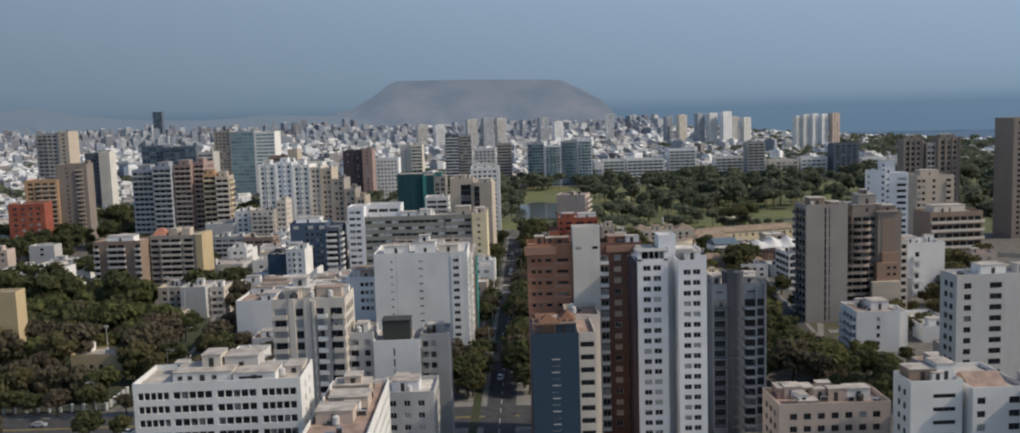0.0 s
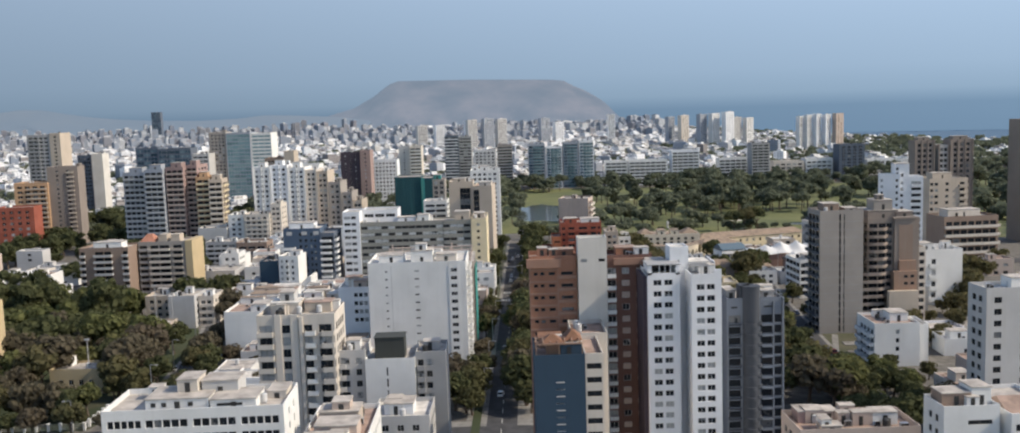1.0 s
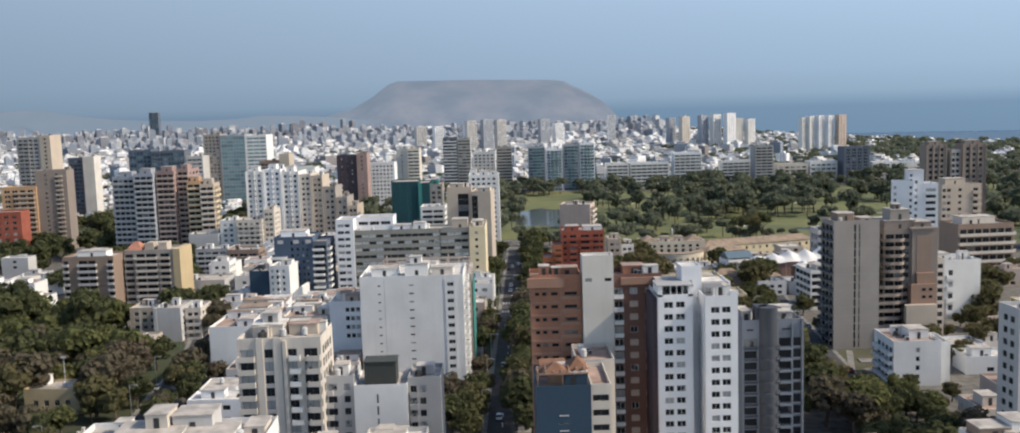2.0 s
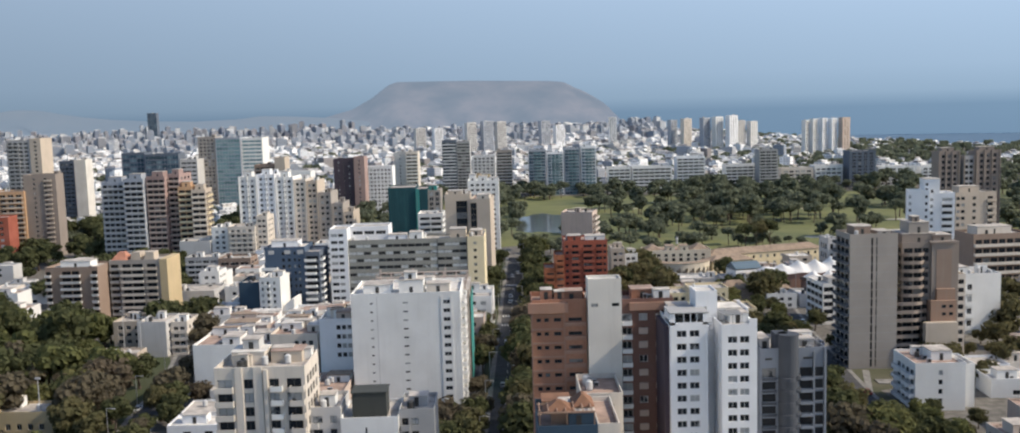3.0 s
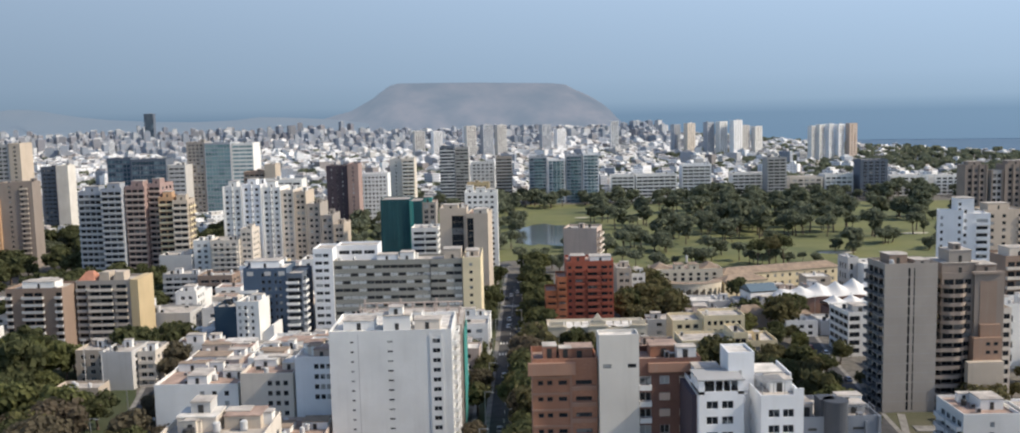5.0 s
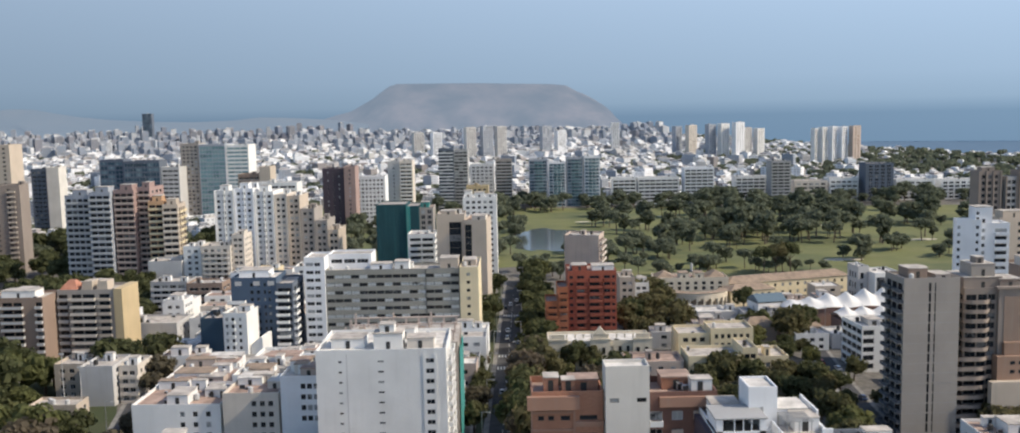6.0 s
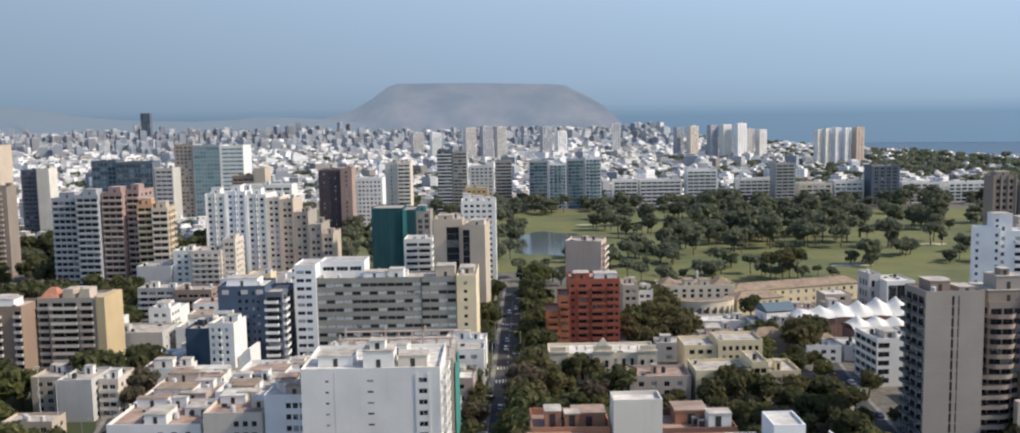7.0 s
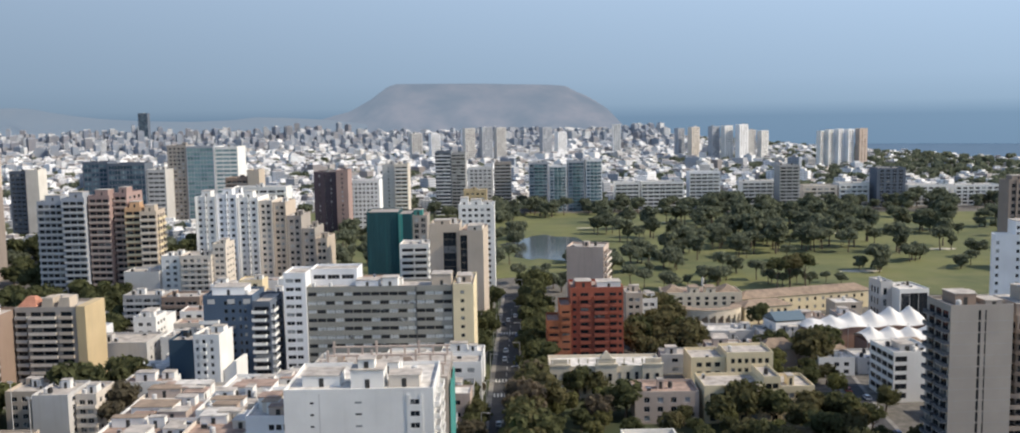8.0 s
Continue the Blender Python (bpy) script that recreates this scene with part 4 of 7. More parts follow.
def white_twin_tower():
    """White tower: two bays with paired windows, a recessed core with a tall lift head, a loggia and a terrace on top."""
    step = 2.58
    b = Building("apartment_tower", "white tower bay with paired windows and a dark roof loggia", 33.3, 234, 7.3, 13, 48.6, COOLWHITE, 0, frame_mat=FRAME)
    rows = b.storeys(18, step, 0.72, 1.32, 0.55)
    b.face("f", [(1.25, 3.15), (3.75, 5.65)], rows, 2)
    b.face("l", cols(2, 12, 2, 1.2), rows)
    # Added box; its near-black paint gives the side gap its darkness.
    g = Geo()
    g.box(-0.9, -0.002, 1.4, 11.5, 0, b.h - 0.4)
    part("side_wing", g, (MAROON,), b.ob, "near-black strip added for the dark gap beside the bay")
    g = Geo()
    g.box(0.0, 0.95, 0.0, 0.4, b.h, b.h + 2.3).box(6.35, 7.3, 0.0, 0.4, b.h, b.h + 2.3)
    for u in (2.6, 3.9, 5.1):
        g.box(u, u + 0.16, 0.1, 0.3, b.h + 0.5, b.h + 2.3)
    g.box(0.95, 6.35, 0.1, 0.3, b.h, b.h + 0.5).box(0, 0.3, 0.4, 6.4, b.h, b.h + 2.3).box(7.0, 7.3, 0.4, 6.4, b.h, b.h + 2.3)
    # Back wall near-black: the loggia's inner shade is in its colour.
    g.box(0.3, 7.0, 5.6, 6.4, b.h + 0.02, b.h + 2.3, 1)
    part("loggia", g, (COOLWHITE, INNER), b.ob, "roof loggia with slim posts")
    g = Geo()
    g.prism([(-0.15, -0.2), (7.45, -0.2), (7.45, 6.6), (-0.15, 6.6)], b.h + 2.3, b.h + 2.5)
    part("canopy", g, (GREY,), b.ob, "flat grey loggia roof")
    b.room(1.0, 5.2, 7.4, 11.5, 2.2, COOLWHITE)
    b.clutter(47, 3)
    b.finish(ROOF, 0.5)
    b = Building("apartment_tower", "white tower bay with paired windows and a stepped roof terrace", 42.7, 231.5, 6.8, 15, 48.1, COOLWHITE, 0, frame_mat=FRAME)
    rows = b.storeys(18, step, 0.72, 1.32, 0.9)
    b.face("f", [(1.2, 3.0), (3.5, 5.3)], rows, 2)
    b.face("l", cols(3, 14, 2, 1.0), rows)
    g = Geo()
    g.prism([(6.55, 0.3), (6.8, 0.3), (6.8, 14.9), (6.55, 14.9)], b.h + 0.9, b.h + 1.0, 0, [(6.55, 6.5), (6.8, 6.5), (6.8, 14.9), (6.55, 14.9)])
    g.box(6.55, 6.8, 6.5, 14.9, b.h + 1.0, b.h + 2.6).box(5.2, 6.8, 0.0, 0.25, b.h + 0.9, b.h + 1.9)
    part("screen_wall", g, (COOLWHITE,), b.ob, "stepped white terrace screen")
    b.room(1.2, 5.6, 8.2, 13.5, 2.3, COOLWHITE, "low roof room with an open deck", 0, ROOFPALE)
    g = Geo()
    for u in (0.9, 2.7, 4.5):
        g.box(u, u + 0.1, 2.6, 2.7, b.h + 0.03, b.h + 2.2).box(u, u + 0.1, 7.0, 7.1, b.h + 0.03, b.h + 2.2)
    for k in range(8):
        g.box(0.7, 4.8, 2.5 + 0.62 * k, 2.62 + 0.62 * k, b.h + 2.2, b.h + 2.32)
    part("pergola", g, (GREY,), b.ob, "slatted terrace pergola")
    b.clutter(57, 3)
    b.finish(ROOF, 0.9)
    b = Building("stair_tower", "recessed white stair core with a column of small windows", 40.65, 238.6, 2.0, 8, 48.8, COOLWHITE, 0, frame_mat=DARKFRAME)
    b.face("f", [(0.9, 1.5)], b.storeys(18, step, 0.9, 1.0, 0.7), 1)
    b.finish(ROOF, 0.3)
    b = Building("lift_head", "tall bright white lift head with a grey gap strip", 39.2, 238.7, 4.3, 6, 53.9, COOLWHITE, 0)
    # Raised grey strip: darkness of a narrow gap, put in as colour.
    g = Geo()
    g.box(1.75, 2.2, -0.05, 0, 30, 51.2)
    part("slot", g, (GREY,), b.ob, "tall grey strip standing in for a dark gap")
    b.finish(ROOFPALE, 0.35)


def slate_tower():
    """Blue-grey tower: dark balcony bays either side of a round stair drum with scalloped balconies."""
    b = Building("apartment_tower", "blue-grey tower with dark balcony bays and a round stair drum", 54.6, 248, 13.8, 13, 38.9, TOWERGREY, 0.5, frame_mat=DARKFRAME, glass=DARKGLASS)
    rows = b.storeys(14, 2.62, 0.5, 1.95, 3.2)
    b.face("f", [(0.35, 3.3), (8.3, 11.05), (11.55, 13.35)], rows, 1)
    zs = [r[0] - 0.55 for r in rows]
    b.balconies("f", 0.3, 3.3, zs, 0.6, 0.5, DRUM)
    b.balconies("f", 8.4, 11.1, zs, 0.6, 0.45, TOWERGREY)
    for z in zs:
        part("sill", Geo().box(11.4, 13.4, -0.14, 0, z + 0.32, z + 0.5), (GREY,), b.ob)
    part("pier", Geo().box(11.12, 11.4, -0.5, 0, 0, b.h), (TOWERGREY,), b.ob)
    part("pier", Geo().box(13.42, 13.8, -0.5, 0, 0, b.h + 0.9), (TOWERGREY,), b.ob)
    # Black strips painted for the shade inside parapet slots.
    g = Geo()
    g.box(1.0, 2.5, -0.02, 0, b.h - 1.6, b.h - 1.15).box(9.0, 11.0, -0.02, 0, b.h - 1.6, b.h - 1.15)
    part("slot", g, (BLACK,), b.ob, "thin black strips for the dark of parapet slots")
    g = Geo()
    g.cyl(5.9, 0.2, 2.1, 0, b.h + 3.6, 24).cyl(5.9, 0.2, 2.2, b.h + 3.6, b.h + 3.9, 24)
    g.box(3.2, 5.9, 0.3, 3.6, b.h, b.h + 3.9)
    part("stair_drum", g, (DRUM,), b.ob, "round slate-grey stair drum")
    for i, z in enumerate(zs):
        g = Geo()
        g.cyl(5.6, -0.5, 1.75, z - 0.12, z + 0.75, 16).cyl(7.1, -0.3, 1.3, z + 0.3, z + 1.1, 14)
        part("drum_balcony", g, (DRUM,), b.ob, "dark scalloped balcony")
    b.room(0.6, 2.8, 3, 9, 2.2, GREY)
    b.room(8.6, 12.6, 4, 10, 1.6, GREY)
    g = Geo()
    for i in range(8):
        g.box(8.3 + 0.7 * i, 8.36 + 0.7 * i, 1.0, 4.0, b.h + 2.0, b.h + 2.12)
    for u in (8.3, 13.2):
        g.box(u, u + 0.08, 1.0, 1.08, b.h, b.h + 2.0).box(u, u + 0.08, 3.9, 3.98, b.h, b.h + 2.0)
    part("pergola", g, (METAL,), b.ob)
    b.clutter(15, 3)
    b.finish(ROOF, 0.9)


def white_lowrise():
    b = Building("apartment_block", "four-storey white block with a balcony side and tile roof rooms", 120.4, 324, 14.6, 17, 13.4, WHITE, -2)
    b.face("f", [(6.8, 8.0)], b.storeys(4, 2.8, 0.9, 1.5, 0.9), 1)
    rows = b.storeys(4, 2.8, 0.4, 1.7, 0.9)
    b.face("l", cols(0.5, 14.5, 4, 2.6), rows)
    b.balconies("l", 0.3, 7, [r[0] - 0.4 for r in rows], 1.6, 1.0, WHITE)
    b.balconies("l", 7.8, 14.6, [r[0] - 0.4 for r in rows], 1.6, 1.0, WHITE)
    b.room(7, 13, 6, 13, 2.8, WHITE, "white roof flat")
    b.clutter(16, 4)
    b.finish(ROOFRED, 0.9)
    b = Building("apartment_block", "bright white stub block", 135.2, 326.5, 3.8, 12, 12.4, WHITE, -3)
    b.finish(ROOF, 0.7)


def grey_balcony_tower():
    """Tall warm-grey slab with a dark joint and a flank of balconies."""
    b = Building("apartment_tower", "tall warm-grey concrete tower with balconies down its flank", 117.8, 370, 16.2, 13, 45.2, WARMGREY, 1, frame_mat=DARKFRAME, glass=DARKGLASS)
    b.face("f", [(7.2, 7.9), (8.9, 9.3)], b.storeys(15, 2.95, 0.2, 2.6, 0.4), 1)
    rows = b.storeys(15, 2.95, 0.4, 2.0, 0.4)
    b.face("l", cols(0.6, 12.4, 3, 3.2), rows)
    for u0, u1 in ((0.3, 5.6), (7.0, 12.7)):
        b.balconies("l", u0, u1, [r[0] - 0.4 for r in rows], 1.3, 0.85, DARKSLATE)
    g = Geo()
    for z0, z1 in rows:
        g.box(0, 7.0, -0.03, 0, z0 - 0.45, z0 - 0.37).box(9.5, 16.2, -0.03, 0, z0 - 0.45, z0 - 0.37)
    part("string_course", g, (GREY,), b.ob)
    b.room(3, 8.5, 4, 11, 2.9, BROWN, "brown brick tank house")
    b.room(10.5, 15, 3, 9, 1.2, WARMGREY)
    b.clutter(17, 3)
    b.finish(ROOF, 0.9)


def curved_brown_tower():
    """Brown tower: wave-shaped balconies that sweep out towards the ground, a blank framed shaft, a stepped penthouse."""
    b = Building("apartment_tower", "brown tower with wavy stacked balconies and a blank shaft", 136.9, 373.5, 19.2, 22, 41.3, TAUPE, 0, frame_mat=DARKFRAME, glass=DARKGLASS)
    rows = b.storeys(14, 2.78, 0.5, 1.75, 0.5)
    b.face("f", [(0.5, 3.6), (4.0, 6.6), (7.0, 9.0)], rows)
    b.face("l", cols(0.5, 8, 2, 2.8), rows)
    for z0, _ in rows:
        z = z0 - 0.5
        reach = 5.6 * max(0.0, min(1.0, (24.0 - z) / 7.0)) ** 0.7
        n, lo, hi = 16, -0.6 - reach, 8.2
        out = []
        for i in range(n + 1):
            u = i / n
            out.append((lo + (hi - lo) * u, 0.6 * (1 - u) ** 2 - 2.6 * math.sin(math.pi * min(1.0, 0.12 + 0.95 * u)) ** 0.8 - 0.25 * math.sin(3.5 * math.pi * u) - reach * 0.15))
        g = Geo()
        g.prism([(lo, 1.6)] + out + [(hi, 0.02), (0, 0.02), (-0.02, 1.6)], -0.22, 0.0)
        for (xa, ya), (xb, yb) in zip(out, out[1:]):
            g.prism([(xa, ya), (xb, yb), (xb, yb + 0.14), (xa, ya + 0.14)], 0, 0.95)
        part("balcony", g, (WAVE,), b.ob, "wavy pale-brown concrete balcony", loc=(0, 0, z))
    part("shaft", Geo().box(9.6, 17.4, -0.9, 0, 4, b.h + 0.6), (TAUPE,), b.ob, "framed brown shaft")
    part("shaft_panel", Geo().box(11.2, 16.4, -1.0, -0.9, 8, b.h - 1.6), (BROWN,), b.ob, "blank darker brown panel")
    part("cornice", Geo().box(8.8, 18.0, -1.5, 0, b.h + 0.6, b.h + 1.3), (WAVE,), b.ob)
    annex = part("annex", Geo().box(8.6, 17.3, -3.2, 0, 0, 22.6).box(11.0, 17.3, -2.2, -1.0, 22.6, 26.4), (RUST,), b.ob, "rusty brown lower annex")
    for z in (17.6, 20.2):
        for u in (12.4, 14.8):
            part("window", window_mesh(1.3, 1.0, 1, DARKFRAME, DARKGLASS), (), annex, loc=(u, -3.26, z))
    part("wing", Geo().box(6.0, 17.0, -5.4, -3.2, 0, 15.6), (TAN,), b.ob, "low tan front wing")
    b.room(1.2, 12.5, 3, 15, 3.4, TAUPE, "stepped brown penthouse")
    b.room(3.6, 10.5, 3.6, 11, 3.6, WARMGREY, "raised grey penthouse storey", 3.6)
    b.room(11.5, 17.8, 2.5, 10, 2.8, TAUPE)
    b.room(5.2, 7.6, 4.6, 8, 1.7, TAUPE, "", 7.4)
    g = Geo()
    for i in range(7):
        g.box(11.0 + i * 0.9, 11.12 + i * 0.9, 0.6, 2.6, b.h + 2.4, b.h + 2.55)
    part("pergola", g, (BROWN,), b.ob)
    b.clutter(29, 3)
    b.finish(ROOF, 0.9)
    b = Building("apartment_tower", "narrow cream flank with stacked window bays", 156.2, 374.5, 2.9, 20, 30, CREAM, 0, frame_mat=DARKFRAME)
    b.face("f", [(0.5, 2.4)], b.storeys(10, 2.9, 0.6, 1.6, 0.4))
    b.finish(ROOF, 0.8)


def white_right_tower():
    b = Building("apartment_tower", "slim white tower with a stepped top and rows of small windows", 176.2, 462, 8.6, 6, 50.6, COOLWHITE, -14, frame_mat=DARKFRAME)
    rows = b.storeys(17, 2.85, 0.9, 1.2, 0.8)
    b.face("f", [(0.3, 1.3), (6.8, 7.8)], rows, 1)
    b.finish(ROOFPALE, 0.8)
    b = Building("apartment_tower", "white tower wing with square windows and corner balconies", 184.9, 461, 10.4, 10, 49.2, COOLWHITE, -8, frame_mat=DARKFRAME)
    rows = b.storeys(16, 2.85, 0.9, 1.3, 0.8)
    b.face("f", [(0.4, 1.6), (5.2, 9.4)], rows)
    b.balconies("f", 5.0, 10.1, [r[0] - 0.9 for r in rows], 1.1, 0.9)
    b.face("r", cols(1, 9, 2, 1.8), rows)
    b.room(-1.6, 4.6, 1.5, 9, 6.6, COOLWHITE, "white stair head with dark slots")
    # Black panels on the stair head, coloured for shade inside its openings.
    for z in (1.6, 3.8):
        g = Geo()
        g.box(-1.2, -0.2, 1.44, 1.5, b.h + z, b.h + z + 1.1)
        part("window", g, (BLACK,), b.ob, "black panel for the dark of a stair head opening")
    b.finish(ROOFPALE, 0.8)


def brown_twin_towers():
    for x, w, h in ((269.5, 13.3, 56.2), (284.8, 7, 53.0), (292.3, 15.5, 56.2)):
        b = Building("apartment_tower", "tall brown-grey residential tower with vertical ribs", x, 637, w, 9, h, GREY if w < 10 else TAUPE, 2, frame_mat=DARKFRAME, group="brown towers", glass=DARKGLASS)
        b.face("f", cols(0.5, w - 0.5, 2 if w < 10 else 3, 2.0), b.storeys(18, 3.0, 0.7, 1.7, 0.5))
        g = Geo()
        for i in range(4 if w > 10 else 2):
            g.box(0.1 + i * (w - 0.9) / (3 if w > 10 else 1), 0.8 + i * (w - 0.9) / (3 if w > 10 else 1), -0.6, 0, 0, h + 1)
        part("rib", g, (TAUPE,), b.ob)
        if w > 10:
            b.room(3, w - 3, 2, 7.5, 2.4, TAUPE, "brown tank house")
        b.finish(ROOF, 0.8)
    b = Building("apartment_tower", "beige tower with a pale top floor", 263, 600, 24, 18, 34.5, TAN, 3, frame_mat=DARKFRAME)
    b.face("f", [(0.4, 2.4), (3.2, 5.4), (10, 12), (19, 22)], b.storeys(11, 3.0, 0.8, 1.4, 0.5))
    b.balconies("f", 18.5, 23.8, [r[0] - 0.8 for r in b.storeys(11, 3.0, 0.8, 1.4, 0.5)], 1.0)
    b.room(4, 16, 4, 12, 3.0, TAN)
    b.finish(ROOF, 0.8)
    b = Building("apartment_block", "low banded apartment block with long white balconies", 252, 556, 32, 20, 16.0, BROWN, 4, frame_mat=DARKFRAME, glass=DARKGLASS)
    rows = b.storeys(5, 3.1, 0.4, 2.0, 0.3)
    b.face("f", cols(0.5, 31.5, 7, 3.6), rows)
    b.face("r", cols(0.5, 19.5, 4, 3.6), rows)
    b.balconies("f", 0.2, 31.8, [r[0] - 0.4 for r in rows], 1.6, 1.0, CREAM)
    b.balconies("r", 0.2, 19.5, [r[0] - 0.4 for r in rows], 1.6, 1.0, CREAM)
    b.room(5, 24, 5, 15, 2.8, CREAM)
    b.clutter(19, 6)
    b.finish(ROOF, 0.9)
    b = Building("apartment_tower", "tall brown tower at the edge of the district", 334, 620, 26, 22, 68, TAUPE, 3, frame_mat=DARKFRAME, glass=DARKGLASS)
    b.face("f", cols(0.8, 25, 5, 2.2), b.storeys(22, 3.0, 0.8, 1.6, 0.5))
    b.finish(ROOF, 0.8)
    b = Building("apartment_block", "white four-storey block with a deep roof terrace", 191.5, 449, 20, 17, 14.0, WHITE, 2)
    b.face("f", [(5.6, 7.6)], b.storeys(4, 3.1, 0.7, 1.6, 0.5))
    b.face("l", cols(1, 16, 3, 2.6), b.storeys(4, 3.1, 0.7, 1.6, 0.5))
    b.balconies("f", 4.4, 8.4, [r[0] - 0.7 for r in b.storeys(4, 3.1, 0.7, 1.6, 0.5)], 1.0)
    b.room(2, 8, 4, 12, 2.6, WHITE)
    b.clutter(20, 4)
    b.finish(ROOF, 1.4)


def right_corner_blocks():
    b = Building("apartment_block", "white cubic block with long dark strip windows", 88.3, 201, 11.5, 9, 22.8, WHITE, 1, frame_mat=DARKFRAME, glass=DARKGLASS)
    b.face("f", [(5.0, 10.0)], b.storeys(8, 2.85, 0.9, 0.9, 0.9), 2)
    b.face("l", cols(1, 8, 2, 1.4), b.storeys(8, 2.85, 0.9, 1.4, 0.9))
    b.room(1.0, 7, 3, 8, 2.6, BROWN, "brown timber roof room")
    b.room(7.2, 11.2, 3, 8.5, 3.6, WHITE, "white stair head")
    b.clutter(21, 3)
    b.finish(ROOF, 1.0)
    b = Building("apartment_block", "white block with corner windows and a shed roof", 101.0, 199, 12, 20, 21.6, WHITE, 1, frame_mat=DARKFRAME)
    b.face("f", [(1, 2.8), (8, 10.5)], b.storeys(8, 2.85, 0.9, 1.4, 0.7))
    g = Geo()
    g.prism([(0.5, 2), (9, 2), (9, 12), (0.5, 12)], b.h + 0.05, b.h + 2.4, 0, [(0.5, 6.8), (9, 6.8), (9, 7.2), (0.5, 7.2)])
    part("gable_roof", g, (ROOFRED,), b.ob, "brown pitched sheet roof")
    b.finish(ROOF, 0.9)
    b = Building("apartment_block", "white block with dark balcony fronts", 114.5, 188, 14, 18, 23.0, LIGHTGREY, 1, frame_mat=DARKFRAME, glass=DARKGLASS)
    rows = b.storeys(8, 2.9, 0.5, 1.8, 0.5)
    b.face("f", cols(0.6, 13.4, 3, 3.2), rows)
    b.balconies("f", 0.4, 13.6, [r[0] - 0.5 for r in rows], 1.2, 1.0, BROWN)
    b.clutter(22, 4)
    b.finish(ROOFRED, 1.0)
    b = Building("apartment_block", "pale grey apartment block with stacked dark windows", 121.4, 250, 24, 9, 36.6, LIGHTGREY, 2, frame_mat=DARKFRAME, glass=DARKGLASS)
    b.face("f", [(2.0, 4.0), (9.0, 12.4)], b.storeys(12, 2.9, 0.8, 1.5, 0.6))
    b.face("l", cols(1, 8, 2, 1.8), b.storeys(12, 2.9, 0.8, 1.5, 0.6))
    b.room(8, 15, 3, 8, 2.8, WHITE)
    b.clutter(23, 5)
    b.finish(ROOFPALE, 1.1)
    b = Building("apartment_block", "brick-fronted mansion block with rough roof terraces", 63, 213, 26, 14, 14.6, PINKBEIGE, 0, frame_mat=DARKFRAME, low=9)
    b.face("f", cols(1, 25, 7, 1.7), b.storeys(5, 2.8, 0.9, 1.4, 0.5))
    b.face("l", cols(1, 13, 3, 1.7), b.storeys(5, 2.8, 0.9, 1.4, 0.5))
    b.room(2, 6.5, 8, 13, 2.4, PINKBROWN, "rough brick roof hut")
    b.room(7.5, 11, 9, 13.4, 2.0, PINKBEIGE, "unfinished roof room")
    b.room(12, 15.5, 8, 13, 1.6, RUST)
    b.room(17.5, 23, 5, 9, 2.6, WHITE, "white roof room")
    b.room(5, 9.5, 1.2, 4.5, 1.3, TAN)
    b.clutter(24, 22)
    b.finish(ROOFRED, 1.2)
    b = Building("apartment_tower", "ochre tower with a blank sunlit flank", -184.5, 331, 17.0, 7, 26.8, OCHRE, 0, frame_mat=DARKFRAME)
    b.face("f", [(1, 3), (5, 7)], b.storeys(7, 2.85, 0.8, 1.5, 0.5))
    b.finish(ROOF, 0.9, ())
    b = Building("house", "small orange-tan house with a flat roof by the park", -146, 321, 18, 11, 6.4, OCHRE, -3)
    TAKEN.append((-148, -126, 306, 326))
    b.face("f", cols(1, 16, 4, 1.5), b.storeys(1, 4.6, 1.2, 1.6, 0.6))
    b.clutter(26, 3)
    b.finish(ROOF, 0.7)


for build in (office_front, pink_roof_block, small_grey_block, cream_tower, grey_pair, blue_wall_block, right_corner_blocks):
    view_fitted(build, 1.0, 4.7, 1.0)
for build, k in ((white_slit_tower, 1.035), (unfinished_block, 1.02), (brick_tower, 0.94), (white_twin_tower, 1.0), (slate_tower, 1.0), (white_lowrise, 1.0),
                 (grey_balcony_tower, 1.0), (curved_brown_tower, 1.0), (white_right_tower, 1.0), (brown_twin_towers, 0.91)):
    view_fitted(build, k)


# ---- the middle distance ----
def slab_rows(b, n, sill=0.8, tall=1.5, top=0.5, step=None):
    return b.storeys(n, step or (b.h - top) / n, sill, tall, top)


def simple_block(name, label, x, y, w, d, h, wall, n, front=3, side=0, ww=1.8, rz=-1.5, roof=None, glass=None, frame_mat=None, seed=0, items=4,
                 balcony=None, rail=None, tall=1.5, sill=0.8, left=0, group="", parapet=0.9, z=0.0):
    """A plain block: storeys n, openings on the front and a flank, perhaps balconies along the front."""
    b = Building(name, label, x, y, w, d, h, wall, rz, glass=glass, frame_mat=frame_mat, group=group, z=z)
    rows = slab_rows(b, n, sill, tall)
    if front:
        b.face("f", cols(0.4, w - 0.4, front, min(ww, (w - 1) / front - 0.3)), rows)
    if side:
        b.face("r", cols(0.6, d - 0.6, side, min(ww, (d - 1.2) / side - 0.3)), rows)
    if left:
        b.face("l", cols(0.6, d - 0.6, left, min(ww, (d - 1.2) / left - 0.3)), rows)
    if balcony:
        b.balconies("f", balcony[0], balcony[1], [r[0] - sill for r in rows], 1.2, 0.95, rail)
    if items:
        b.clutter(seed + int(x * 7 + y), items)
    b.finish(roof, parapet)
    return b


